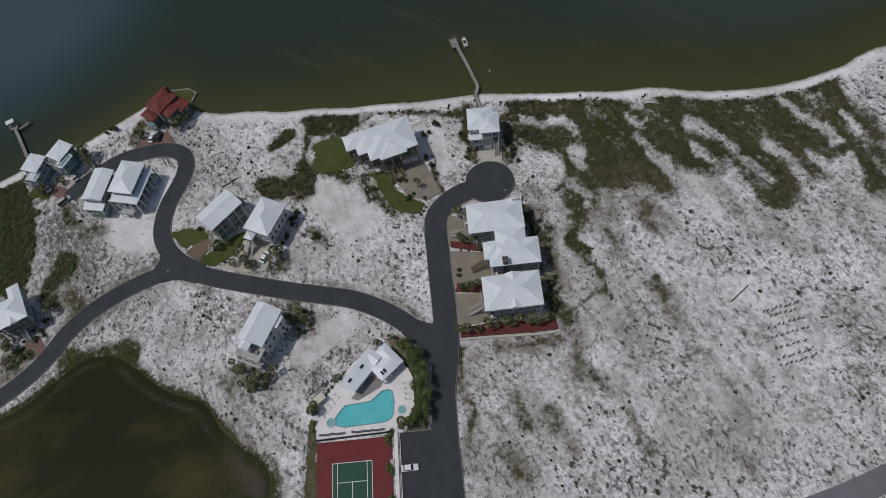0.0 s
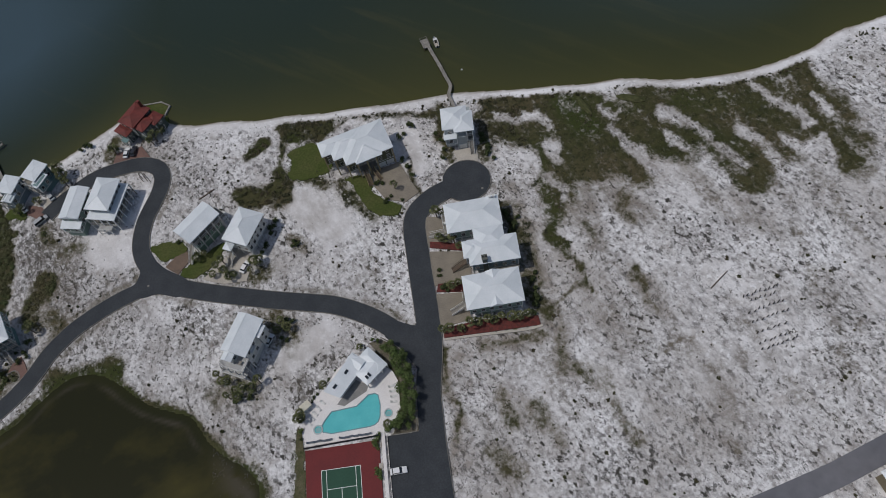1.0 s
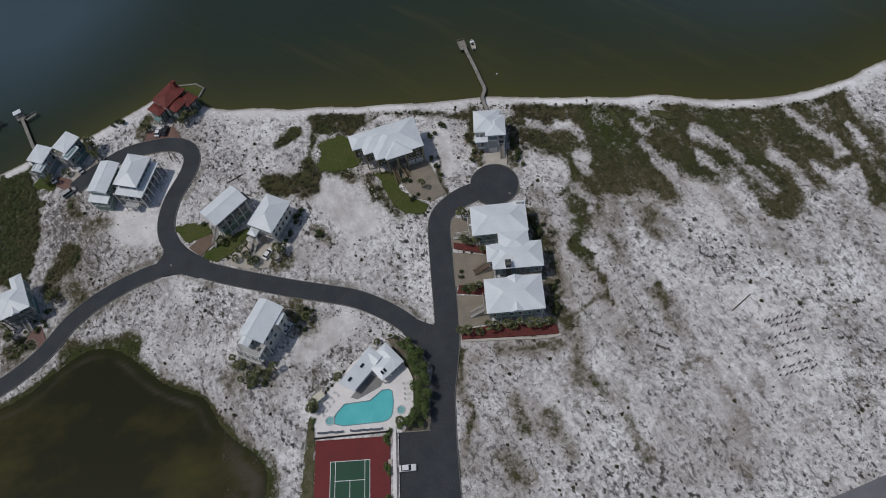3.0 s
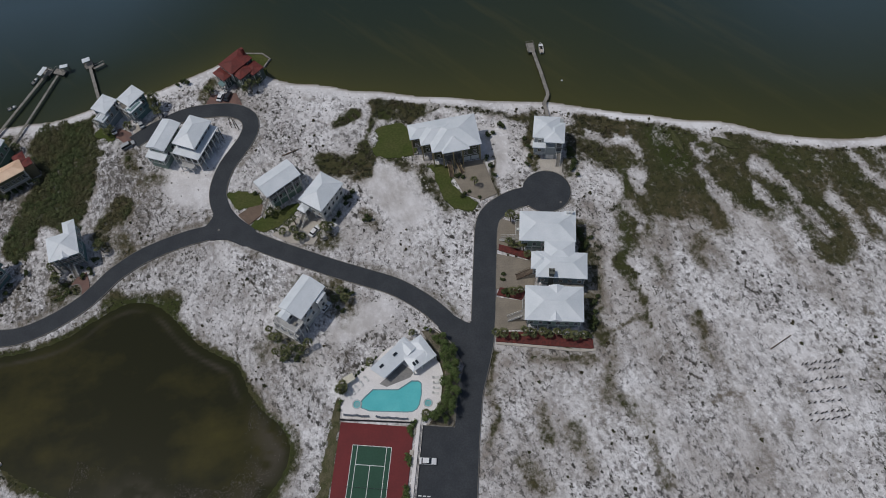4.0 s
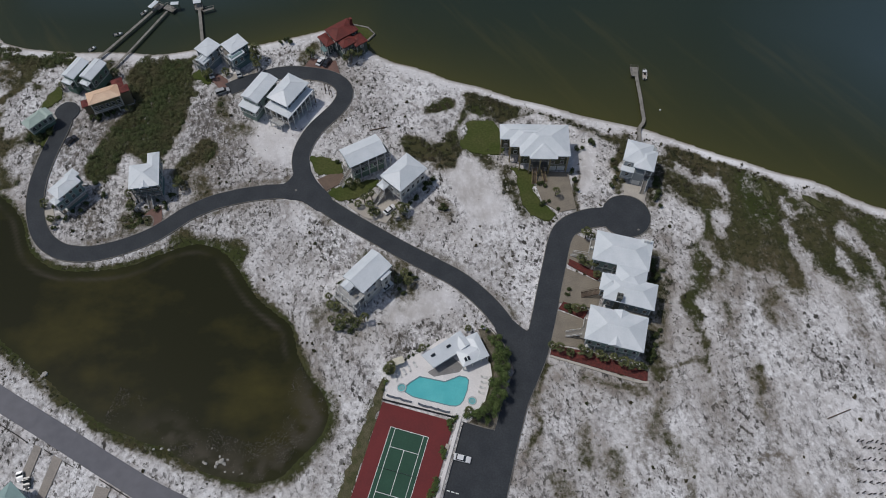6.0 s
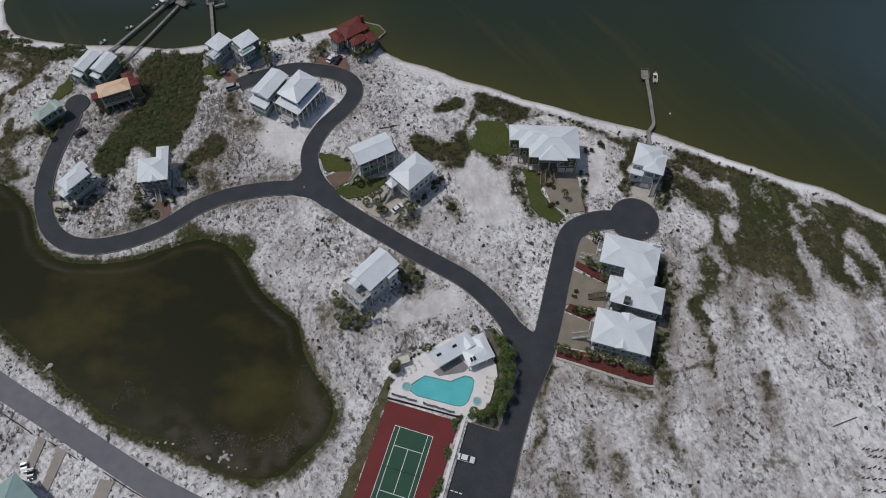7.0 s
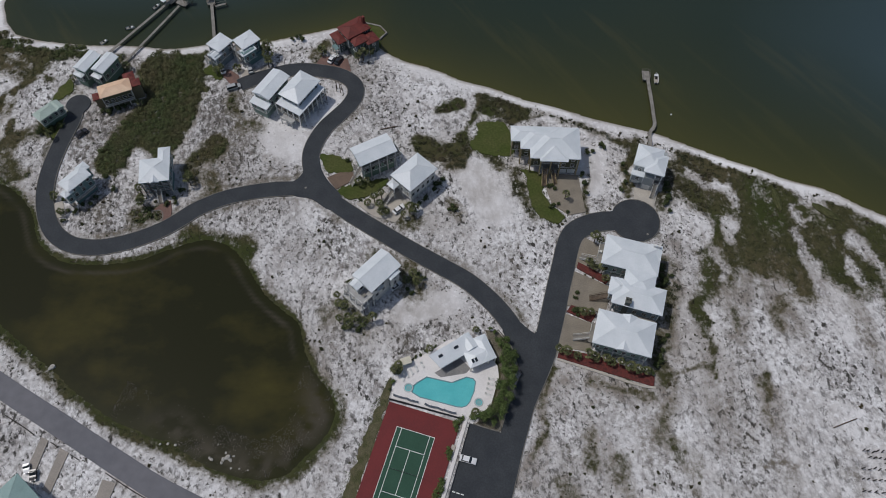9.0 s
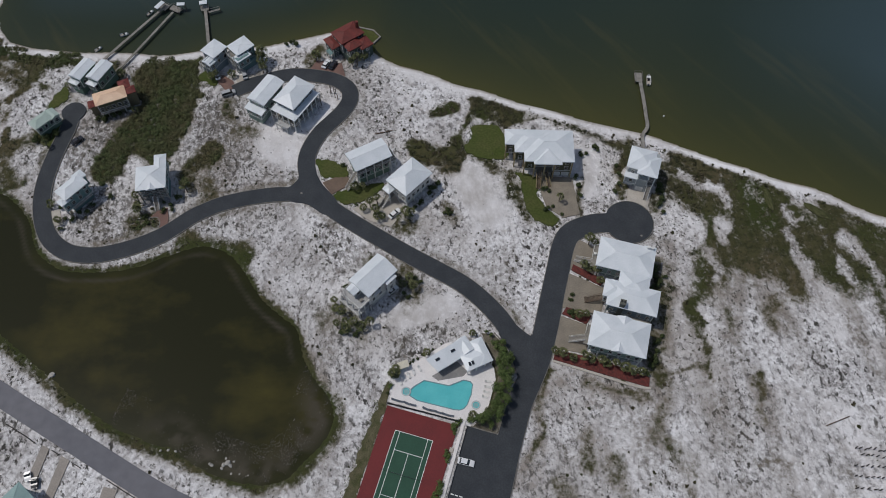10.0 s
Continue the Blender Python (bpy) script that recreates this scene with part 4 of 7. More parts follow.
def pond_shallow(px, py):
    d = np.where(inside(px, py, POND), line_distance(px, py, POND + POND[:1]), 0)
    return np.clip(1 - d / (1.2 + 5 * fractal(px, py, 14, 90, 3)), 0, 1) * 0.8


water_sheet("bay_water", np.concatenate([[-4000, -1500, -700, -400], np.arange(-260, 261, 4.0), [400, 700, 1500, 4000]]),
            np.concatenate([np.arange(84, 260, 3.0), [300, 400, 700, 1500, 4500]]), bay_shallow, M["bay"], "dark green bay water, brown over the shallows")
water_sheet("pond_water", np.arange(-190, -14, 1.0), np.arange(-34, 42, 1.0), pond_shallow, M["pond"], "still brown-green pond water")


def ribbon(pts, half, z, depth=0.3, offset=0.0):
    """A strip of that half width along a line, with sides."""
    bm = bmesh.new()
    k = len(pts)
    rows = []
    for i in range(k):
        a, b = Vector(pts[max(i - 1, 0)]), Vector(pts[min(i + 1, k - 1)])
        t = (b - a).normalized()
        nrm = Vector((-t.y, t.x))
        c = Vector(pts[i]) + nrm * offset
        l, r = c + nrm * half, c - nrm * half
        rows.append([bm.verts.new((l.x, l.y, z - depth)), bm.verts.new((l.x, l.y, z)), bm.verts.new((r.x, r.y, z)), bm.verts.new((r.x, r.y, z - depth))])
    for a, b in zip(rows[:-1], rows[1:]):
        for i in range(3):
            bm.faces.new((a[i], a[i + 1], b[i + 1], b[i]))
    for row, rev in ((rows[0], 1), (rows[-1], -1)):
        bm.faces.new(row[::-1] if rev > 0 else row)
    bmesh.ops.recalc_face_normals(bm, faces=bm.faces)
    return bm


ROAD_Z = {"road_a": 0.050, "road_b": 0.040, "road_c": 0.030, "road_d": 0.02}
for name, line, half in ROADS:
    old = name == "road_d"
    solo(name, ribbon(line, half, ROAD_Z[name]), M["old_asphalt" if old else "asphalt"],
         "faded grey asphalt public road" if old else "dark fresh asphalt lane with pale kerbs", "road", kind="structure")


def disc_points(cx, cy, r, k=40, sx=1.0):
    return [(cx + r * sx * math.cos(2 * math.pi * i / k), cy + r * math.sin(2 * math.pi * i / k)) for i in range(k)]


CIRCLES = [(52.7, 84.6, 8.0), (-146.6, 73.9, 4.3)]
for cx, cy, r in CIRCLES:
    bm = bmesh.new()
    slab(bm, disc_points(cx, cy, r, 48), -0.25, 0.058)
    solo("road_turning_circle", bm, M["asphalt"], "round asphalt turning circle at the lane's end", "road", kind="structure")
# flared junctions and the car park
JUNCTIONS = [spline([(-44.5, 58.9), (-52, 61), (-58.2, 60.6), (-61.5, 63.8), (-59.4, 67.4), (-58.8, 71), (-60.6, 75.6), (-56.3, 77.6), (-53.4, 73.4), (-49.6, 69.6), (-42.6, 64.4)], 1.0, True),
             [(22, 39.6), (25.8, 38), (29.1, 36.3), (30.5, 35.9), (31.2, 37.2), (36, 37), (36, 22), (29.6, 22.6), (26.6, 27.2), (21, 33.8)]]
for pts in JUNCTIONS:
    bm = bmesh.new()
    slab(bm, pts, -0.25, 0.034 if pts[0][0] < 0 else 0.045)
    solo("road_junction", bm, M["asphalt"], "widened asphalt where two lanes meet", "road", kind="structure")
bm = bmesh.new()
slab(bm, [(19.2, 3.6), (28.5, 3.6), (30, -60), (19.9, -60)], -0.25, 0.046)
solo("car_park", bm, M["asphalt"], "dark asphalt car park beside the tennis court", "car park", kind="structure")


def kerbs():
    """Pale kerb strips along the lanes, left out where lanes meet."""
    for name, line, half in ROADS[:3]:
        pts = np.array(line)
        for side in (1, -1):
            run = []
            for i in range(len(pts)):
                t = Vector((pts[min(i + 1, len(pts) - 1)] - pts[max(i - 1, 0)]).tolist()).normalized()
                q = (pts[i][0] - t.y * (half + 0.08) * side, pts[i][1] + t.x * (half + 0.08) * side)
                a = np.array([q[0]]), np.array([q[1]])
                free = all(n2 == name or line_distance(*a, l2)[0] > h2 + 0.3 for n2, l2, h2 in ROADS)
                free &= all(math.hypot(q[0] - cx, q[1] - cy) > r + 0.3 for cx, cy, r in CIRCLES)
                free &= not any(inside(*a, j)[0] for j in JUNCTIONS)
                free &= not (18 < q[0] < 32 and q[1] < 5)
                if free:
                    run.append(q)
                if run and (not free or i == len(pts) - 1):
                    if len(run) > 3:
                        solo("kerb", ribbon(run, 0.09, 0.10, 0.4), M["curb"], "low pale concrete kerb along the lane", "kerb", kind="structure")
                    run = []


kerbs()
bm = bmesh.new()
ring = disc_points(52.7, 84.6, 8.13, 60)
ring = [p for p in ring if not (p[0] < 47.2 and p[1] < 87)]
k0 = max(range(len(ring)), key=lambda i: math.dist(ring[i], ring[i - 1]))
solo("kerb", ribbon(ring[k0:] + ring[:k0], 0.09, 0.12, 0.4), M["curb"], "low pale concrete kerb round the turning circle", "kerb", kind="structure")
bm.free()


def pad(name, pts, material, label, category, z=0.02):
    b = bmesh.new()
    slab(b, pts, -0.35, z)
    return solo(name, b, M[material], label, category, kind="structure")


# ---- houses ----
def window_meshes(w, h):
    key = f"{w:.1f}x{h:.1f}"
    if key not in WINDOWS:
        bm = boxes((-w / 2 - .1, -w / 2, -.07, .03, -.1, h + .1), (w / 2, w / 2 + .1, -.07, .03, -.1, h + .1), (-w / 2, w / 2, -.07, .03, h, h + .12),
                   (-w / 2, w / 2, -.09, .03, -.12, 0), (-w / 2, w / 2, -.05, .02, h / 2 - .03, h / 2 + .03))
        fm = bpy.data.meshes.new("window_frame")
        bm.to_mesh(fm)
        bm.free()
        fm.materials.append(M["trim"])
        bm = boxes((-w / 2, w / 2, -.03, .02, 0, h))
        pm = bpy.data.meshes.new("pane")
        bm.to_mesh(pm)
        bm.free()
        pm.materials.append(M["glass"])
        WINDOWS[key] = fm, pm
    return WINDOWS[key]


WINDOWS = {}


def add_window(root, x, y, z, turn, w=1.1, h=1.5):
    fm, pm = window_meshes(w, h)
    f = share("window", fm, root, pose(x, y, z, 0, 0, turn))
    share("pane", pm, f, Matrix.Identity(4))


def wall_windows(root, b, sides="flr", levels=None, w=1.1, h=1.5, gap=2.5):
    x0, x1, y0, y1, z0, z1 = b
    storeys = max(1, round((z1 - z0) / 3.0))
    for s in range(storeys):
        if levels is not None and s not in levels:
            continue
        z = z0 + (z1 - z0) / storeys * s + 0.85
        for side in sides:
            length = x1 - x0 if side in "fb" else y1 - y0
            k = max(1, int(length / gap))
            for i in range(k):
                u = (i + 0.5) / k
                if side == "f":
                    add_window(root, x0 + u * (x1 - x0), y0, z, 0, w, h)
                elif side == "b":
                    add_window(root, x0 + u * (x1 - x0), y1, z, 180, w, h)
                elif side == "l":
                    add_window(root, x0, y0 + u * (y1 - y0), z, -90, w, h)
                else:
                    add_window(root, x1, y0 + u * (y1 - y0), z, 90, w, h)


def railing(root, pts, z, material="trim", h=1.0):
    """A rail with balusters along a line of places at floor height z."""
    bm = bmesh.new()
    for (ax, ay), (bx, by) in zip(pts[:-1], pts[1:]):
        beam(bm, (ax, ay, z + h), (bx, by, z + h), .1, .08)
        beam(bm, (ax, ay, z + .12), (bx, by, z + .12), .06, .06)
        k = max(1, int(math.dist((ax, ay), (bx, by)) / .35))
        for i in range(k + 1):
            x, y = ax + (bx - ax) * i / k, ay + (by - ay) * i / k
            r = .06 if i in (0, k) else .02
            box(bm, x - r, x + r, y - r, y + r, z, z + h)
    part("railing", bm, M[material], root)


def stairs(root, a, b, width=1.4, material="trim", tread="wood"):
    """A straight flight from a (top) down to b, with side rails."""
    a, b = Vector(a), Vector(b)
    flat = (b - a).to_2d()
    side = Vector((-flat.y, flat.x)).normalized() * width / 2
    bm = bmesh.new()
    for s in (side, -side):
        o = Vector((s.x, s.y, 0))
        beam(bm, a + o - Vector((0, 0, .15)), b + o - Vector((0, 0, .0)), .08, .3)
        beam(bm, a + o + Vector((0, 0, .95)), b + o + Vector((0, 0, .95)), .08, .08)
        for t in (0, .5, 1):
            p = a.lerp(b, t) + o
            box(bm, p.x - .06, p.x + .06, p.y - .06, p.y + .06, p.z - .1, p.z + .98)
    st = part("stairs", bm, M[material], root)
    k = max(3, int((a.z - b.z) / .19))
    key = f"tread{width:.1f}{tread}"
    if key not in TREADS:
        bm = boxes((-.15, .15, -width / 2, width / 2, -.025, .025))
        me = bpy.data.meshes.new("tread")
        bm.to_mesh(me)
        bm.free()
        me.materials.append(M[tread])
        TREADS[key] = me
    ang = math.degrees(math.atan2(flat.y, flat.x))
    for i in range(k):
        p = a.lerp(b, (i + .5) / k)
        share("tread", TREADS[key], st, pose(p.x, p.y, p.z, 0, 0, ang))


TREADS = {}


def house(cx, cy, ang, label, roof, body, wall="white", roofing="roof", piles=None, pile_mat="trim", deck=(), win="flr", levels=None, group="",
          base=None, base_wall=None, gap=2.5, deck_mat="wood"):
    """A beach house on pilings. roof: list of (kind, x0, x1, y0, y1, z, pitch); body: list of boxes; deck: list of (x0, x1, y0, y1, z, rail line)."""
    root = thing("beach_house", pose(cx, cy, 0, 0, 0, ang), label, "house", group)
    for i, b in enumerate(body):
        bm = boxes(b)
        wname = wall[i] if isinstance(wall, (list, tuple)) else wall
        part("wall", bm, M["wall_" + wname], root)
        wall_windows(root, b, win, levels, gap=gap)
        x0, x1, y0, y1, z0, z1 = b
        t = .12
        for cxx, cyy in ((x0, y0), (x1, y0)):
            part("corner_trim", boxes((cxx - t, cxx + t, cyy - t, cyy + t, z0, z1 - .02)), M["trim"], root)
        part("band_trim", boxes((x0 - .06, x1 + .06, y0 - .06, y1 + .06, z0 - .12, z0 + .12)), M["trim"], root)
    for r in roof:
        bm = bmesh.new()
        kind, x0, x1, y0, y1, z, pitch = r[:7]
        if kind == "hip":
            hip(bm, x0, x1, y0, y1, z, pitch)
        elif kind == "shed":                      # falls towards the front
            v = box(bm, x0, x1, y0, y1, z - .25, z)
            v[6].co.z = v[7].co.z = z + (y1 - y0) * pitch
            v[2].co.z = v[3].co.z = z - .25 + (y1 - y0) * pitch
        else:
            gable(bm, x0, x1, y0, y1, z, pitch, kind[-1], shift=r[7] if len(r) > 7 else 0)
        bmesh.ops.recalc_face_normals(bm, faces=bm.faces)
        ro = part("roof", bm, M[roofing], root)
        # ridge cap
        if kind in ("gablex", "gabley", "hip"):
            w, d = x1 - x0, y1 - y0
            run = min(w, d) / 2
            top = z + (run if kind == "hip" else (d if kind == "gablex" else w) / 2) * pitch
            cap = bmesh.new()
            sh = r[7] if len(r) > 7 else 0
            if kind == "hip":
                ends = ((x0, y0), (x1, y0), (x1, y1), (x0, y1))
                ra = ((x0 + run, (y0 + y1) / 2), (x1 - run, (y0 + y1) / 2)) if w > d else (((x0 + x1) / 2, y0 + run), ((x0 + x1) / 2, y1 - run))
                for ex, ey in ends:
                    tgt = min(ra, key=lambda q: math.dist(q, (ex, ey)))
                    beam(cap, (ex, ey, z + .03), (*tgt, top + .03), .13, .04)
                if math.dist(*ra) > .5:
                    beam(cap, (*ra[0], top + .04), (*ra[1], top + .04), .14, .05)
            elif kind == "gablex":
                beam(cap, (x0, (y0 + y1) / 2 + sh, top + .03), (x1, (y0 + y1) / 2 + sh, top + .03), .15, .05)
            else:
                beam(cap, ((x0 + x1) / 2 + sh, y0, top + .03), ((x0 + x1) / 2 + sh, y1, top + .03), .15, .05)
            part("ridge_cap", cap, M[roofing], ro)
    if base:
        for b in base:
            part("ground_floor", boxes(b), M["wall_" + (base_wall or "white")], root)
    if piles:
        x0, x1, y0, y1, h, step = piles
        bm = boxes((-.16, .16, -.16, .16, -.4, h))
        me = bpy.data.meshes.new("piling")
        bm.to_mesh(me)
        bm.free()
        me.materials.append(M[pile_mat])
        nx, ny = max(1, round((x1 - x0) / step)), max(1, round((y1 - y0) / step))
        for i in range(nx + 1):
            for j in range(ny + 1):
                share("piling", me, root, pose(x0 + (x1 - x0) * i / nx, y0 + (y1 - y0) * j / ny, 0))
    for x0, x1, y0, y1, z, rail in deck:
        dk = part("deck", boxes((x0, x1, y0, y1, z - .25, z)), M[deck_mat], root)
        if rail:
            railing(root, rail, z)
    return root


def garage(root, x, y, w=2.6, h=2.3, material="trim"):
    bm = boxes((x - w / 2, x + w / 2, y - .06, y, 0, h))
    for i in range(1, 4):
        box(bm, x - w / 2 + .05, x + w / 2 - .05, y - .09, y - .06, h * i / 4 - .04, h * i / 4 + .04)
    part("garage_door", bm, M[material], root)


# house by the pier
h = house(52.9, 102.9, -2, "white-roofed grey two-storey beach house above a garage", roof=[("hip", -5.4, 3.4, -3.4, 5.6, 9.2, .38), ("hip", -1.6, 5.2, -5.0, 3.4, 9.1, .36), ("shed", -5.2, -.8, -5.6, -3.2, 6.6, .15)],
          body=[(-4.7, 2.4, -3.6, 5, 3.0, 9.0), (2.4, 4.5, -1.6, 5, 3.0, 9.0), (-4.7, -.9, -5.0, -3.6, 3.0, 6.4)], wall="grey",
          base=[(-4.7, 2.4, -3.6, 5, -.3, 2.9), (-.9, 2.4, -5.0, -3.6, -.3, 6.2)], base_wall="grey", piles=(2.6, 4.6, -4.6, -1.6, 8.9, 2.4),
          deck=[(2.4, 4.8, -4.8, -1.6, 3.0, [(2.5, -4.7), (4.7, -4.7), (4.7, -1.7)]), (2.4, 4.8, -4.8, -1.6, 6.0, [(2.5, -4.7), (4.7, -4.7), (4.7, -1.7)])])
stairs(h, (3.7, -4.8, 3.0), (3.7, -8.2, .05))
garage(h, -2.9, -3.65), garage(h, 0.8, -5.05)

# large house with the stepped roof
h = house(30.7, 96.4, 15, "large olive beach house on tan posts with stepped white roof",
          roof=[("hip", -16.8, 0, .2, 13.3, 9.0, .36), ("hip", -23.2, -8, 7, 13.4, 9.0, .36), ("hip", -20, -6, 3.9, 13.35, 9.0, .36), ("hip", -13.6, -4.2, -.9, 8.4, 9.0, .36)],
          body=[(-6.8, -.8, 1.0, 12.6, 3.0, 8.8), (-13, -6.8, 4.2, 12.6, 3.0, 8.8), (-16.2, -13, 1.6, 12.6, 3.0, 8.8), (-19.4, -16.2, 5.0, 12.6, 3.0, 8.8), (-22.6, -19.4, 8.0, 12.6, 3.0, 8.8)], wall="olive",
          base=[(-6.8, -.8, 1.0, 12.4, -.3, 2.9), (-20, -6.8, 9.4, 12.4, -.3, 2.9)], base_wall="olive", win="fl", gap=2.8,
          deck=[(-13, -6.8, .2, 4.2, 3.0, [(-12.9, .3), (-12.2, .3)]), (-13, -6.8, .2, 4.2, 6.0, [(-12.9, .3), (-6.9, .3)])])
for x, y in ((-22.6, 7.6), (-19.6, 4.5), (-16.4, 1.0), (-19.6, 7.6), (-13.2, -.4), (-9.8, -.4), (-6.6, -.4), (-.6, .6), (-16.4, 4.6)):
    part("porch_post", boxes((x - .2, x + .2, y - .2, y + .2, -.4, 8.75)), M["post_tan"], h)
stairs(h, (-11.4, .2, 3.0), (-11.4, -4.8, .05), 1.6, "post_tan", "brown_wood")
stairs(h, (-9.0, .2, 3.0), (-7.6, -4.0, .05), 1.2, "post_tan", "brown_wood")
garage(h, -2.3, .94, 2.6, 2.3), garage(h, -5.2, .94, 2.6, 2.3)

# row of three by the lane
h = house(52.9, 66.5, 1, "white-roofed sage beach house with a long entry stair",
          roof=[("hip", -8.6, 8.9, -5.3, 5.4, 8.0, .36), ("hip", 5.2, 8.9, 0.5, 5.6, 8.25, .2)], body=[(-7.8, 8.2, -4.6, 4.8, 3.0, 7.8)], wall="sage",
          piles=(-7.6, 8.0, -4.4, 4.6, 3.0, 3.2), base=[(-6.4, 7.4, -3.4, 4.2, -.3, 2.9)], base_wall="sage",
          deck=[(-9.8, -7.8, -3.2, 4.6, 3.0, [(-9.7, -.6), (-9.7, 4.5), (-7.9, 4.5)])], group="row of beach houses along the lane")
stairs(h, (-9.8, -1.8, 3.0), (-14.6, -.4, .05), 1.7)
for x, y in ((6.4, 4.6), (7.6, 4.6), (-9.0, 1.2)):
    part("air_conditioner", boxes((x - .4, x + .4, y - .4, y + .4, 3.05 if x < 0 else 8.6, 3.85 if x < 0 else 9.6)), M["trim"], h)
h = house(57.4, 53.4, 0, "white-roofed beach house with several joined hip roofs and a chimney",
          roof=[("hip", -7.6, 7.9, -4.6, 4.3, 8.0, .38), ("hip", -5.2, 4.2, 0, 8.2, 8.0, .38), ("hip", -9.1, -3, -1.9, 4.1, 8.0, .38)],
          body=[(-6.8, 7.1, -3.9, 3.7, 3.0, 7.8), (-4.5, 3.5, 3.7, 7.5, 3.0, 7.8), (-8.3, -6.8, -1.2, 3.4, 3.0, 7.8)], wall="blue",
          piles=(-6.6, 6.9, -3.7, 3.5, 3.0, 3.3), base=[(-5.6, 6.2, -2.8, 3.4, -.3, 2.9)], base_wall="blue",
          deck=[(0, 7.2, -5.4, -3.9, 3.0, [(.1, -5.3), (7.1, -5.3)])], group="row of beach houses along the lane")
part("chimney", boxes((-3.6, -2.1, -4.4, -2.9, -.3, 10.2), (-3.75, -1.95, -4.55, -2.75, 10.2, 10.45)), M["wall_stone"], h)
for dx in (-3.3, -2.4):
    bm = bmesh.new()
    tube(bm, dx, -3.6, 10.45, 10.95, .22)
    part("flue", bm, M["dark"], h)
stairs(h, (-8.3, .2, 3.0), (-13.4, -1.2, .05), 1.7, "brown_wood", "brown_wood")
h = house(55.5, 40.3, 1, "white-roofed pale green beach house with a small front gable",
          roof=[("hip", -8.6, 8.7, -5.6, 5.7, 8.0, .36), ("gabley", -1.6, 2.4, -5.75, -1.5, 8.05, .5), ("gabley", -1.5, 3.0, 2.6, 5.9, 8.05, .45)],
          body=[(-7.8, 7.9, -4.8, 5.0, 3.0, 7.8)], wall="sage", piles=(-7.6, 7.7, -4.6, 4.8, 3.0, 3.2), base=[(-6.6, 6.6, -4.0, 4.2, -.3, 2.9)], base_wall="sage",
          deck=[(-9.4, -7.8, -3.4, 3, 3.0, [(-9.3, 0), (-9.3, 2.9)])], group="row of beach houses along the lane")
stairs(h, (-9.4, -1.6, 3.0), (-13.6, -2.2, .05), 1.7)

# two houses inside the bend
h = house(-36.2, 80.3, 45, "green beach house with white gable roof and porch stair",
          roof=[("gablex", -6.9, 6.7, -4.3, 4.1, 9.0, .34)], body=[(-5.6, 5.6, -2.2, 3.4, 5.8, 8.8), (-5.6, 5.6, -3.7, 3.4, 2.9, 5.6)], wall="green",
          base=[(-5.4, 5.4, -3.5, 3.2, -.3, 2.8)], base_wall="green", piles=(-6.2, 6.0, -3.9, -3.9, 8.8, 3.05),
          deck=[(-6.4, 6.2, -4.0, -2.2, 5.75, [(-6.3, -3.9), (6.1, -3.9)]), (5.6, 8.2, -3.9, 1.5, 5.7, [(5.7, -3.8), (8.1, -3.8), (8.1, 1.4)])], win="fl", gap=1.9)
stairs(h, (-6.4, -2.9, 5.7), (-10.8, -3.6, .1), 1.5)
for x, y in ((7.9, -3.7), (7.9, 1.3)):
    part("porch_post", boxes((x - .14, x + .14, y - .14, y + .14, -.4, 5.5)), M["trim"], h)
h = house(-20.7, 75.9, -27, "grey-white beach house under a white pyramid hip roof",
          roof=[("hip", -4.7, 4.7, -6.3, 6.3, 8.6, .48), ("hip", -4.4, -1.2, -8.4, -5.4, 5.9, .4)], body=[(-4, 4, -5.6, 5.6, 2.8, 8.4)], wall="white",
          piles=(-3.8, 3.8, -5.4, 5.4, 2.8, 3.6), base=[(-3.4, 3.4, -4.6, 5, -.3, 2.7)], base_wall="white", win="fr",
          deck=[(-4.2, -1.2, -8.0, -5.6, 2.8, [(-4.1, -5.7), (-4.1, -7.9)])], gap=2.2)
stairs(h, (-2.4, -8.0, 2.8), (-2.4, -11.6, .05), 1.6)
for x, y in ((-4, -7.8), (-1.5, -7.8)):
    part("porch_post", boxes((x - .12, x + .12, y - .12, y + .12, -.4, 5.7)), M["trim"], h)

# house above the pond
h = house(-20.7, 35.9, -26, "tall white beach house with stepped sun decks facing the pond",
          roof=[("gabley", -4.4, 4.2, -4.6, 8.0, 10.0, .36, -.9), ("gabley", -2.9, .6, -7.2, -3.5, 10.1, .36), ("hip", 3.0, 5.2, 2.4, 6.6, 9.2, .3)],
          body=[(-3.8, 3.6, -3.6, 7.4, 2.8, 9.8), (-2.5, .2, -6.6, -3.6, 6.8, 9.9), (3.6, 4.6, 2.8, 6.2, 2.8, 9.0)], wall="white", base=[(-3.4, 3.4, -3.0, 7, -.3, 2.7)], base_wall="white", win="fr",
          piles=(-3.9, 3.7, -8.6, -4.0, 6.6, 2.4),
          deck=[(-4.3, 4.0, -8.4, -3.6, 6.8, [(-4.2, -3.7), (-4.2, -7.4), (-2.6, -8.3), (3.9, -8.3), (3.9, -3.7)]), (-4.3, 4.0, -9.4, -3.6, 3.4, [(-4.2, -3.7), (-4.2, -9.3), (3.9, -9.3), (3.9, -3.7)])], gap=2.6, deck_mat="pale_deck")
part("awning", boxes((3.62, 4.5, -2.2, .4, 7.4, 7.55)), M["trim"], h)
part("balcony_table", boxes((1.4, 2.6, -6.6, -5.4, 7.4, 7.5), (1.9, 2.1, -6.1, -5.9, 6.8, 7.4)), M["wood"], h)

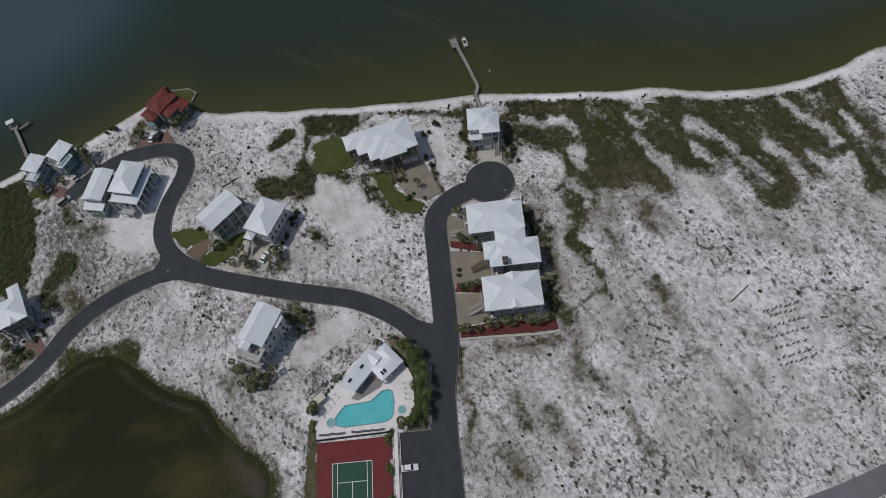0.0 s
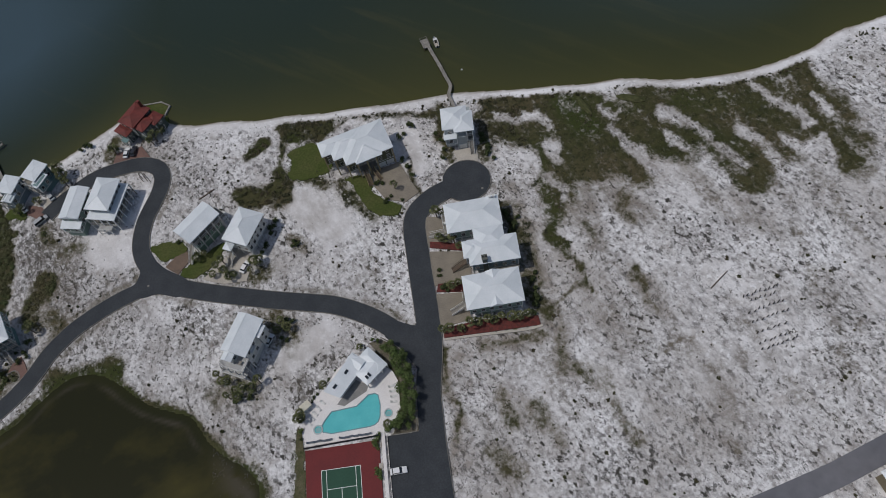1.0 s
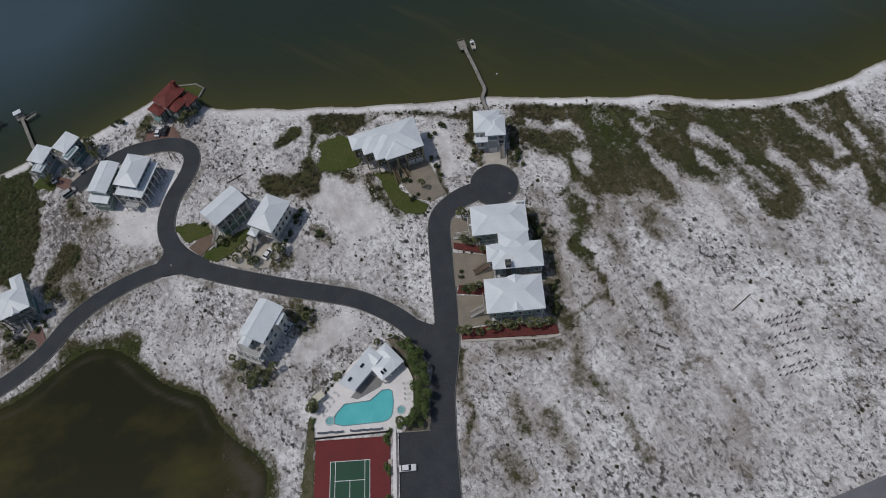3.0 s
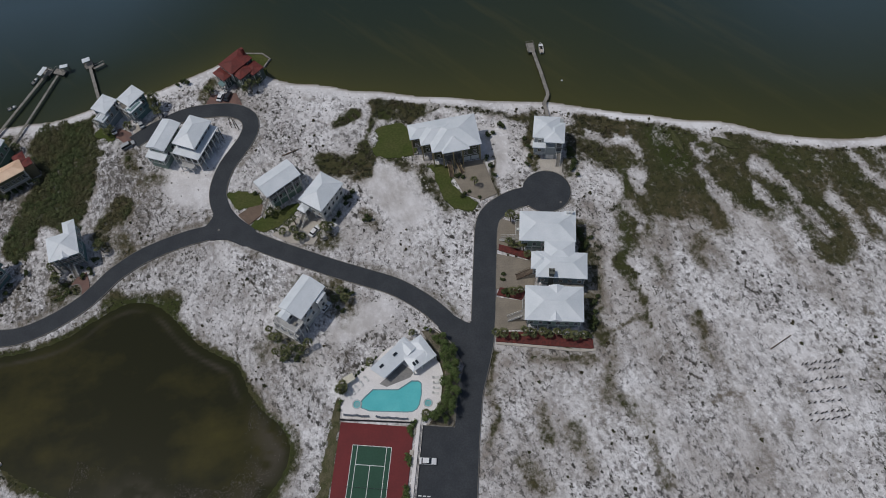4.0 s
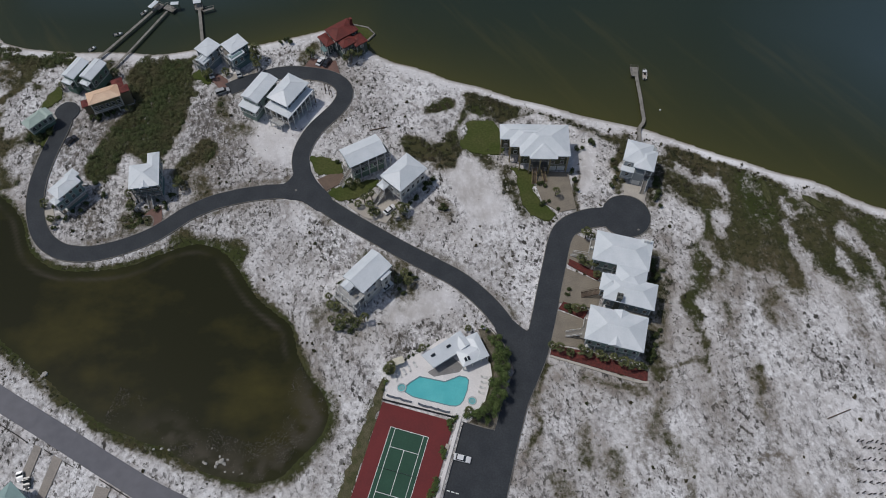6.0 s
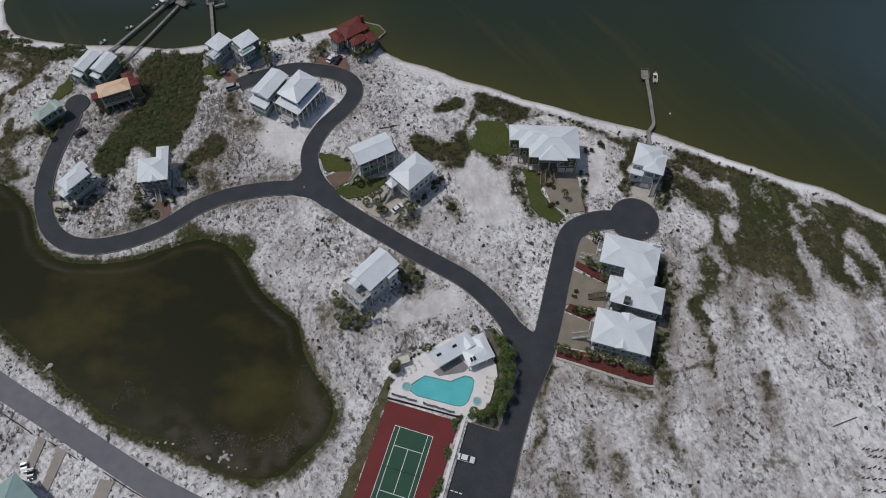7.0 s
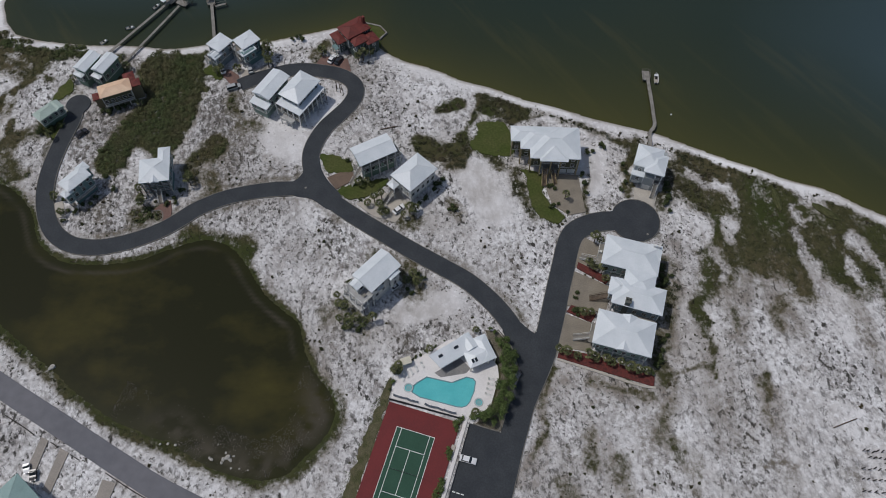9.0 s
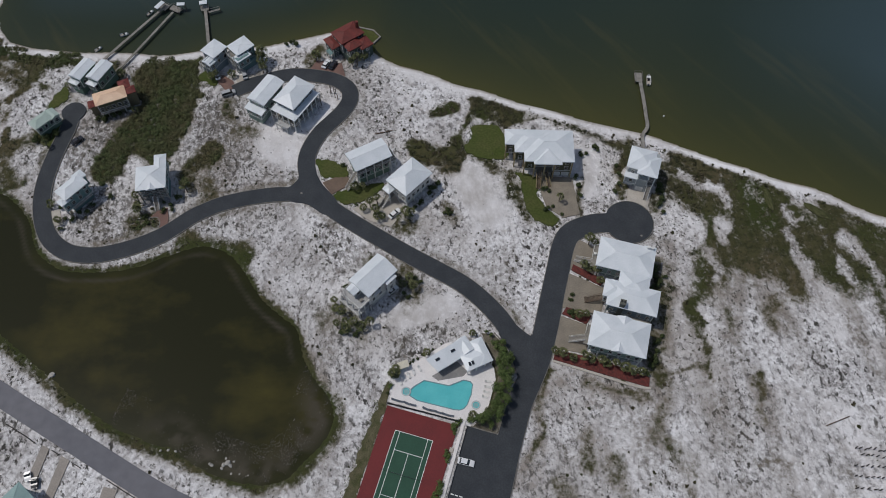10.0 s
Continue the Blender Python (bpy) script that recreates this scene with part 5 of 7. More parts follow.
# twin house on the sand lot
h = house(-80.6, 95.2, -13, "sage beach house with a white roof and a lower front roof",
          roof=[("gabley", -3.7, 3.6, -4.6, 8.0, 8.2, .26), ("shed", -3.8, 3.7, -7.0, -3.9, 5.4, .12)], body=[(-2.9, 2.8, -4.2, 7, 2.6, 8.0), (-3.1, 3.0, -6.7, -4.2, 2.6, 5.4)], wall="sage",
          base=[(-2.9, 2.8, -6.5, 7, -.3, 2.6)], base_wall="sage", win="fr", gap=2.4)
h = house(-69.7, 97.5, -15, "blue-grey beach house with wrap-round porch on white posts and white roof",
          roof=[("hip", -4.6, 4.3, -6.2, 6.6, 9.2, .40), ("hip", -4.4, 6.0, -8.4, 6.4, 6.5, .10)], body=[(-3.6, 3.5, -5.4, 5.6, 2.6, 9.0)], wall="blue", win="fr",
          piles=(-4.8, 5.4, -8.2, 6.6, 6.4, 2.5), base=[(-3.4, 3.2, -4.6, 5.4, -.3, 2.6)], base_wall="blue",
          deck=[(-4.9, 5.5, -8.3, 6.6, 2.6, [(-4.8, -5), (-4.8, -8.2), (5.4, -8.2), (5.4, 6.5)])], gap=2.2)
part("entry_deck", boxes((-1.6, 3.4, -10.6, -8.35, 2.2, 2.45)), M["pale_deck"], h)
for x in (-1.4, .9, 3.2):
    part("entry_post", boxes((x - .13, x + .13, -10.5, -10.24, -.4, 3.4)), M["trim"], h)
railing(h, [(-1.5, -10.5), (3.3, -10.5)], 2.45)

# red-roofed house on the point
h = house(-62.5, 129.8, -37, "dark green stucco house with red tile roofs on the sea wall",
          roof=[("hip", -4.6, 3.0, -3.5, 6.6, 7.4, .36), ("hip", 1.6, 6.6, -2.8, 3.4, 6.4, .36), ("hip", -5.4, 1.0, -6.6, -2.6, 5.0, .34), ("hip", 2.8, 8.2, 1.8, 7.0, 5.8, .36)],
          body=[(-4.0, 2.4, -3.0, 6.4, 2.4, 7.2), (2.4, 6.0, -2.2, 3.0, 2.4, 6.2), (-4.8, .4, -6.0, -3.0, -.3, 4.8), (3.4, 7.6, 2.4, 6.8, -.3, 5.6)], wall="moss", roofing="roof_red",
          base=[(-4.0, 5.8, -2.8, 6.2, -.3, 2.4)], base_wall="moss", gap=2.4)
part("chimney", boxes((-1.2, -.2, 5.2, 6.2, 7, 10.6)), M["roof_red"], h)
part("entry_canopy", boxes((-2.2, .6, -7.8, -6.2, 2.5, 2.7), (-2.1, -1.9, -7.7, -7.5, -.3, 2.5), (.3, .5, -7.7, -7.5, -.3, 2.5)), M["wall_teal"], h)

# pair by the landing
h = house(-106.5, 109, -20, "small blue-grey beach house with stepped white roofs",
          roof=[("hip", -3.5, 3.2, -2.6, 4.6, 7.6, .14), ("gabley", -.6, 3.6, -5.4, -1.5, 6.2, .3)], body=[(-3, 2.8, -2.0, 4.2, 2.8, 7.6), (0, 3.1, -4.8, -2, 2.8, 6.5)], wall="blue",
          base=[(-2.8, 2.8, -4.4, 4, -.3, 2.8)], base_wall="blue", deck=[(-3.2, 0, -5.2, -2, 2.8, [(-3.1, -2), (-3.1, -5.1), (0, -5.1)])], piles=(-3, 0, -5, -5, 2.6, 3))
h = house(-97.4, 112.9, -30, "narrow dark blue beach house with white metal roofs",
          roof=[("hip", -3.8, 2.8, -3.0, 4.8, 7.8, .12), ("hip", 1.2, 4.7, -4.6, 1.6, 6.8, .14)], body=[(-3.3, 2.4, -2.4, 4.4, 2.8, 7.6), (2.4, 4.2, -4.0, 1.0, 2.8, 7.0)], wall="teal",
          base=[(-3, 3.6, -2.2, 4.2, -.3, 2.8)], base_wall="teal", deck=[(-3.3, 2.4, -4.6, -2.4, 2.8, [(-3.2, -4.5), (2.3, -4.5)]), (-3.3, 2.4, -4.6, -2.4, 5.6, [(-3.2, -4.5), (2.3, -4.5)])],
          piles=(-3.1, 2.2, -4.4, -4.4, 8.0, 2.6))

# two by the pond lane
h = house(-102.3, 52, 25.5, "pale teal beach house with white roof and front gable",
          roof=[("hip", -4.9, 4.9, -5.0, 4.5, 8.2, .34), ("hip", .9, 4.92, .5, 8.6, 8.2, .3), ("gabley", -1.4, 1.6, -5.4, -2, 8.25, .5)], body=[(-4.2, 4.2, -3.6, 3.9, 2.8, 8.0), (1.4, 4.2, 3.9, 8.0, 2.8, 8.0)], wall="teal",
          base=[(-4, 4, -3.2, 3.6, -.3, 2.8)], base_wall="teal", piles=(-4.2, 4.2, -4.8, -4.8, 8.0, 2.1),
          deck=[(-4.3, 4.3, -5.0, -3.6, 2.8, [(-4.2, -4.9), (4.2, -4.9)]), (-4.3, 4.3, -5.0, -3.6, 5.5, [(-4.2, -4.9), (4.2, -4.9)])], win="flr", gap=1.9)
stairs(h, (0, -5.0, 2.8), (0, -8.2, .05), 1.5)
h = house(-125.2, 41, -22, "dark teal beach house with folded white roofs",
          roof=[("hip", -2.9, 2.8, -4.6, 4.6, 8.2, .36), ("hip", .1, 3.0, -6.6, -3.0, 7.2, .36), ("hip", -3.7, -.2, 2.6, 6.2, 8.0, .36)], body=[(-2.4, 2.3, -4.1, 4.1, 2.8, 8.0), (.6, 2.5, -6.1, -4.1, 2.8, 7.0), (-3.2, -.7, 3.1, 5.7, 2.8, 7.8)], wall="teal",
          base=[(-2.2, 2.1, -3.9, 3.9, -.3, 2.8)], base_wall="teal", piles=(.7, 2.4, -6.0, -6.0, 2.8, 1.6), deck=[(2.3, 3.5, -3.8, 3.4, 2.8, [(3.4, -3.7), (3.4, 3.3)])], gap=2.2)

# far cluster beyond the scrub
for cx, cy, lab in ((-148, 87.3, "narrow green beach house with a white roof beside its twin"), (-141.6, 88.5, "narrow green beach house with a notched white roof")):
    house(cx, cy, -9, lab, roof=[("gabley", -2.7, 2.6, -4.0, 5.2, 7.2, .34), ("hip", -2.4, 1.6, -5.6, -3.0, 5.4, .3)], body=[(-2.2, 2.1, -3.6, 4.8, 2.6, 7.0), (-1.9, 1.2, -5.2, -3.6, 2.6, 5.3)], wall="green",
          base=[(-2.2, 2.1, -4.8, 4.8, -.3, 2.6)], base_wall="green", group="twin green houses", gap=2.2)
h = house(-132.6, 79.8, 40, "olive beach house with a peach roof beside red tile wings",
          roof=[("hip", -5.6, 5.6, -3.2, 2.8, 7.2, .36)], body=[(-5.0, 5.0, -2.6, 2.2, 2.6, 7.0)], wall="olive", roofing="roof_tan", base=[(-4.8, 4.8, -2.4, 2, -.3, 2.6)], base_wall="olive", piles=(-5.0, 5.0, -2.6, -2.6, 2.6, 1.9),
          deck=[(-5.0, 5.0, -3.6, -2.6, 2.6, [(-4.9, -3.5), (4.9, -3.5)])], gap=1.8)
for r in ((4.4, 8.8, -1.6, 1.9, 6.6), (3.6, 7.6, 1.4, 5.4, 6.9), (-8.4, -5.3, -.6, 2.6, 4.6)):
    bm = bmesh.new()
    hip(bm, *r, .4)
    part("tile_roof", bm, M["roof_red"], h)
    part("wall", boxes((r[0] + .5, r[1] - .5, r[2] + .5, r[3] - .5, -.3, r[4] - .2)), M["wall_tan"], h)
house(-151, 65, 66, "low green beach house with a pale green hip roof", roof=[("hip", -4.7, 3.0, -2.5, 2.3, 5.6, .4), ("gabley", 1.6, 4.9, -2.9, 1.6, 5.5, .4)], body=[(-4.2, 2.4, -2.0, 1.8, 2.2, 5.4), (2.1, 4.4, -2.4, 1.1, 2.2, 5.3)], wall="green", roofing="roof_green",
      base=[(-4, 4.2, -1.8, 1, -.3, 2.2)], base_wall="green", gap=2)
house(-88.2, -53.9, -23, "house with a teal metal hip roof beside the public road", roof=[("hip", -6.2, 6.2, -5.2, 5.2, 7.0, .46)], body=[(-5.5, 5.5, -4.5, 4.5, -.3, 6.8)], wall="blue", roofing="roof_teal", win="b", gap=2.4)
house(150.6, -28.6, 16, "pale house corner beside the public road", roof=[("hip", -6, 6, -5, 5, 6.2, .4)], body=[(-5.4, 5.4, -4.4, 4.4, -.3, 6)], wall="tan", win="b", gap=2.6)

# clubhouse by the pool
club = thing("clubhouse", pose(0, 0, 0), "white pool clubhouse with two slanted metal roofs and skylights", "clubhouse")
ca = pose(2.5, 18.0, 0, 0, 0, 48.8)
bm = bmesh.new()
v = box(bm, 0, 13.6, -4.9, 0, 3.2, 3.45, ca)
for i in (2, 3, 6, 7):
    v[i].co.z += 1.2
for i in (0, 4):
    v[i].co += ca.to_3x3() @ Vector((1.2, 0, 0))
ra = part("roof", bm, M["roof"], club)
bm = bmesh.new()
gable(bm, -2.6, 2.6, -1.7, 1.7, 3.9, .35)
part("gable_roof", bm, M["roof"], ra).matrix_basis = ca @ pose(12.4, -2.2, 0, 0, 0, 90)
for x, y in ((3.0, -1.8), (8.3, -1.9)):
    part("skylight", boxes((-.7, .7, -.4, .4, 0, .18)), M["glass"], ra).matrix_basis = ca @ pose(x, y, 4.64 + .245 * y, 14, 0, 0)
bm = bmesh.new()
box(bm, 1.6, 13.2, -3.4, -.4, -.3, 3.4, ca)
part("wall", bm, M["wall_white"], club)
cb = pose(16.5, 24.0, 0, 0, 0, 40.7)
bm = bmesh.new()
hip(bm, -4.8, 3.7, -3.6, 1.95, 3.5, .3)
bm.transform(cb)
rb = part("roof", bm, M["roof"], club)
bm = bmesh.new()
hip(bm, -.4, 3.72, -3.62, 4.7, 3.52, .32)
bm.transform(cb)
part("rear_roof", bm, M["roof"], rb)
for x, y in ((-3.2, -1.9), (-2.2, -1.9)):
    part("skylight", boxes((-.35, .35, -.6, .6, 0, .2)), M["glass"], rb).matrix_basis = cb @ pose(x, y, 3.98, 17, 0, 0)
bm = bmesh.new()
box(bm, 0, 3.3, -.6, 4.2, -.3, 3.48, cb)
part("wall", bm, M["wall_grey"], club)
bm = bmesh.new()
box(bm, -4.2, -.02, 1.2, 1.5, -.3, 3.48, cb)
part("wall", bm, M["wall_grey"], club)
for x, y in ((-4.5, -3.3), (-1.6, -3.3), (1.2, -3.3), (3.4, -3.3)):
    bm = bmesh.new()
    box(bm, x - .15, x + .15, y - .15, y + .15, -.3, 3.48, cb)
    part("post", bm, M["trim"], club)
# grey floor wedge; part of the roof's shade is in its colour
bm = bmesh.new()
slab(bm, [(5.2, 15.0), (7.4, 14.2), (14.2, 17.6), (15, 19.4), (11.2, 21.6)], 0.05, 0.12)
part("terrace", bm, M["shaded_porch_floor"], club)


# ---- pads, lawns, beds ----
PADS_A = [("driveway", [(50.8, 92.7), (57.6, 90.4), (58.1, 97.7), (50.1, 97.3)], "concrete", "pale concrete driveway before the pier house", "driveway", .03),
          ("driveway", [(21.3, 94.6), (31, 96.6), (36.4, 83), (31.6, 80.2), (25.2, 82.6), (22, 88)], "tan_paver", "tan paved driveway before the large house", "driveway", .02),
          ("driveway", [(36.4, 61.8), (45.2, 61.7), (45.1, 71.5), (37.8, 73.4), (36.4, 70.1)], "tan_paver", "tan paved forecourt beside the lane", "driveway", .02),
          ("driveway", [(36.5, 47.8), (49.8, 48.9), (49.7, 58.1), (36.3, 60.5)], "tan_paver", "tan paved forecourt beside the lane", "driveway", .021),
          ("driveway", [(36.6, 33.7), (48.1, 35), (47.8, 44.2), (36.6, 45.2)], "tan_paver", "tan paved forecourt beside the lane", "driveway", .022),
          ("walkway", [(-50.2, 70.6), (-44.6, 76), (-40, 73.6), (-45.6, 67)], "brown_paver", "brown paved walk to the green house", "walkway", .02),
          ("driveway", [(-100, 41.6), (-98.6, 45.3), (-96.4, 46.6), (-94.6, 43.8), (-93.2, 40.4), (-95.4, 38.2), (-96.4, 40.6), (-97.8, 42)], "red_paver", "red brick driveway with a pale curved border", "driveway", .02),
          ("driveway", [(-133.6, 33.4), (-130.6, 36), (-126.4, 31), (-130.2, 28.4)], "concrete", "pale concrete driveway to the pond house", "driveway", .02),
          ("driveway", [(-72.6, 116.6), (-71.6, 121.4), (-62.2, 122.8), (-58.8, 117.4)], "red_paver", "dark red paved forecourt of the red-roofed house", "driveway", .02)]
PADS_B = [("driveway", [(-72.8, -41.0), (-68.7, -40.8), (-68.3, -46.4), (-71.9, -47.2)], "pale_strip", "short tan drive off the public road", "driveway", .01),
          ("driveway", [(-103, 101.4), (-102.4, 105), (-97.6, 103.4), (-95.6, 100.6), (-98.4, 98.4)], "red_paver", "orange brick driveway at the lane's end", "driveway", .02),
          ("driveway", [(-98.3, 105.9), (-91.4, 108.2), (-89.4, 105.6), (-95.6, 102.6)], "concrete", "pale concrete driveway at the lane's end", "driveway", .018),
          ("driveway", [(-142.7, 76.9), (-136.8, 76), (-135.6, 81.3), (-141.8, 81.8)], "red_paver", "red brick forecourt of the peach-roofed house", "driveway", .02),
          ("driveway", [(-95, -35.5), (-92.6, -35.9), (-91.3, -46), (-94.1, -45.5)], "pale_strip", "narrow tan drive strip to the teal-roofed house", "driveway", .01),
          ("driveway", [(-88.3, -36.7), (-85.4, -37.3), (-84.5, -48.7), (-87, -48.2)], "pale_strip", "narrow tan drive strip to the teal-roofed house", "driveway", .01),
          ("driveway", [(152.1, -27.6), (156.1, -26.1), (158.8, -34.8), (154.7, -35.8)], "concrete", "pale concrete drive beside the public road", "driveway", .01),
          ("forecourt", [(-37, 63.6), (-31.8, 69.2), (-25, 72.6), (-20, 68), (-22.4, 60.6), (-30.2, 60.8)], "concrete", "pale gravel forecourt with palms", "forecourt", .0),
          ("mulch_bed", [(38, 61.6), (47.9, 58.7), (48.9, 60.7), (43.1, 62.6), (38, 63.8)], "mulch", "red mulch bed with palms", "garden bed", .05),
          ("mulch_bed", [(38.2, 45.8), (46.2, 44.5), (47.2, 47.7), (39.1, 48.5)], "mulch", "red mulch bed with round shrubs", "garden bed", .05)]
PADS_C = [("mulch_bed", [(38.8, 30.4), (67.9, 29.8), (67.5, 33), (50.9, 34.3), (38.8, 33.6)], "mulch", "long red mulch bed below the last house", "garden bed", .05),
          ("planter_bed", [(20.8, 3.8), (28.2, 3.8), (28.6, 9.9), (28.4, 19.9), (25.6, 28.9), (19.7, 33.2), (16, 32.5), (24.2, 20.9), (24.4, 9.9)], "planter_soil", "brown mulch planter between pool and lane", "garden bed", .07),
          ("lawn", [(-55.8, 78.6), (-51.2, 79.9), (-44.6, 79), (-43.5, 75.4), (-50.2, 73), (-53.6, 75.6)], "lawn", "mown green lawn by the lane", "lawn", .03),
          ("lawn", [(-44.6, 66.4), (-40.4, 71.2), (-30.4, 76), (-32.6, 69.6), (-38.6, 65)], "lawn", "mown green lawn before the green house", "lawn", .03),
          ("lawn", [(-7.6, 108.2), (-1, 110.9), (2.6, 110), (5.6, 105), (7.4, 99.6), (4, 96.4), (-3.4, 96), (-8.2, 98.6), (-6.6, 103)], "lawn", "mown lawn beside the large house", "lawn", .01),
          ("lawn", [(11.6, 93.4), (14, 90.9), (17.2, 84), (21.6, 77.2), (28.8, 76.4), (30, 79.4), (25.6, 81.6), (21.4, 86.5), (20.6, 93)], "lawn", "curved strip of green lawn by the driveway", "lawn", .01)]
PADS_D = [("lawn", [(-147, 56.6), (-148.8, 63.4), (-148.9, 69.8), (-146.7, 70.8), (-146.3, 65.4), (-145.4, 59.5)], "lawn", "mown lawn beside the far turning circle", "lawn", .0),
          ("lawn", [(-156.8, 72.6), (-155.6, 83.1), (-152.2, 79.6), (-152.7, 75)], "lawn", "mown lawn beside the far turning circle", "lawn", .0),
          ("lawn", [(-110.8, 101.7), (-107.9, 106.4), (-103.9, 103), (-103.2, 99.4)], "lawn", "small lawn beside the blue-grey house", "lawn", .0),
          ("lawn", [(-55.1, 134.8), (-52.9, 133.7), (-53.9, 128.2), (-56.4, 128.8)], "lawn", "small lawn behind the sea wall", "lawn", .05),
          ("lawn", [(-7.5, 3.4), (-5.2, 3.4), (-5.2, -50.3), (-8.5, -50.3)], "rough_grass", "rough grass strip beside the tennis court", "lawn", -.05)]
PADS = PADS_A + PADS_B + PADS_C + PADS_D
for row in PADS:
    if row[0] == "lawn":
        soft = [(x + .9 * noise.noise((x * .35, y * .35, 1)) + .5 * noise.noise((x * 1.7, y * 1.7, 3)), y + .9 * noise.noise((x * .35, y * .35, 7)) + .5 * noise.noise((x * 1.7, y * 1.7, 9))) for x, y in spline(row[1], .5, True)]
        pad("lawn", soft, *row[2:])
    else:
        pad(*row)
solo("walkway_border", ribbon(spline([(-100.2, 41.2), (-98, 42.1), (-96.3, 40.9), (-95.5, 38)], .5), .18, .06), M["curb"], "pale curved border across the brick driveway", "edging", kind="structure")
solo("garden_wall", ribbon(spline([(38.9, 29.9), (51, 29.5), (63.3, 29), (68.4, 29.6)], 1.0), .35, .12), M["concrete"], "low pale wall below the mulch bed", "garden wall", kind="structure")
solo("kerb", ribbon(spline([(20.2, 3.7), (26.6, 3.7), (27.8, 4.4), (28.1, 10), (28.0, 20), (25.6, 28.6), (19.6, 33.8)], .8), .15, .14), M["curb"], "pale concrete kerb round the planter bed", "kerb", kind="structure")
for line in ([(-108.1, -33.1), (-102, -34.4), (-97.1, -35.7)], [(-91.7, -36.1), (-89, -36.7)], [(-84.7, -37.6), (-81.6, -38.2)], [(-72.8, -39.2), (-66.8, -40.6), (-61.4, -41.7), (-56.5, -42.4)]):
    solo("road_edging", ribbon(spline(line, .8), .12, .16), M["stake_wood"], "dark low timber edging beside the public road", "edging", "timber edging of the public road", kind="structure")
rng = random.Random(5)


def rock_mesh(seed):
    bm = bmesh.new()
    bmesh.ops.create_icosphere(bm, subdivisions=1, radius=1)
    r = random.Random(seed)
    for v in bm.verts:
        v.co *= r.uniform(.65, 1.15)
    me = bpy.data.meshes.new("rock")
    bm.to_mesh(me)
    bm.free()
    me.materials.append(M["rock"])
    return me


ROCKS = [rock_mesh(i) for i in range(4)]


def rock(x, y, s, label="pale rock lying on the sand", group=""):
    ob = new("rock", ROCKS[rng.randrange(4)])
    z = float(sample(GZ, [x], [y])[0])
    ob.matrix_basis = pose(x, y, max(z, -.5) + s * .25, 0, 0, rng.uniform(0, 360)) @ Matrix.Diagonal((s, s * rng.uniform(.7, 1), s * .6, 1))
    tagged(ob, label, "rock", group)


for x, y in spline([(3.1, 96.3), (7.1, 93.4), (10, 89.5), (12.1, 85.2), (14, 81.3), (18, 77.9)], 1.1):
    rock(x + rng.uniform(-.4, .4), y + rng.uniform(-.4, .4), rng.uniform(.3, .65), "pale edging rock beside the lawn", "rocks edging the lawn")
for x, y, s in ((-42.7, -25.5, 1.7), (-43.6, -26.2, 1.3), (-41.6, -25.9, 1.2), (-46.7, -27.2, 1.1), (-46.7, -22.9, 0.6), (-40.5, -27.9, 0.7), (-38.3, -27.3, 0.5), (-62.2, -27.6, 0.8), (-60.2, -26.9, 0.9), (-58.1, -26.6, 0.8), (-103.2, -16.1, 1.7), (-103.6, -17.0, 1.1), (-111.1, -14.8, 0.6), (-43.7, -27.3, 0.9), (-41.1, -24.6, 0.8), (-43.6, -24.4, 0.8), (-47.5, -27.0, 0.7), (-35.8, -27.0, 0.5)):
    rock(x, y, s * .62, "pale rock on the pond's bank", "rocks round the pond")
rock(70.8, 57.4, .8, "pale tan rock among scrub")


# ---- tennis court ----
court = thing("tennis_court", pose(0, 0, 0), "green and red tennis court with white lines", "tennis court")
part("surround", boxes((-4.7, 16.7, -38, 2.9, -.3, .03)), M["court_red"], court, "dark red painted surround")
CX0, CX1, CB, CS, CN, CS2, CB2 = -.3, 11.05, -3.3, -8.7, -15.1, -21.6, -27.1
part("playing_field", boxes((CX0, CX1, CB2, CB, .03, .036)), M["court_green"], court, "green painted playing field")
lw = .16
for x0, x1, y0, y1 in ((CX0, CX1, CB - lw, CB), (CX0, CX1, CB2, CB2 + lw), (CX0, CX0 + lw, CB2 + lw, CB - lw), (CX1 - lw, CX1, CB2 + lw, CB - lw), (CX0 + 1.4, CX0 + 1.4 + lw, CB2 + lw, CB - lw),
                       (CX1 - 1.4 - lw, CX1 - 1.4, CB2 + lw, CB - lw), (CX0 + 1.4 + lw, CX1 - 1.4 - lw, CS - lw, CS), (CX0 + 1.4 + lw, CX1 - 1.4 - lw, CS2, CS2 + lw), (5.30, 5.46, CS2 + lw, CS - lw)):
    part("line", boxes((x0, x1, y0, y1, .036, .041)), M["line"], court)
net = bmesh.new()
for i in range(60):
    x = -.6 + 11.9 * i / 59
    box(net, x - .005, x + .005, CN - .004, CN + .004, .1, .9)
for i in range(8):
    box(net, -.6, 11.3, CN - .005, CN + .005, .1 + .1 * i, .11 + .1 * i)
nt_ob = part("net", net, M["dark"], court)
part("net_band", boxes((-.6, 11.3, CN - .012, CN + .012, .9, .94)), M["mesh_grey"], nt_ob)
for x in (-.65, 11.35):
    bm = bmesh.new()
    tube(bm, x, CN, 0, 1.1, .06)
    part("net_post", bm, M["dark"], court)


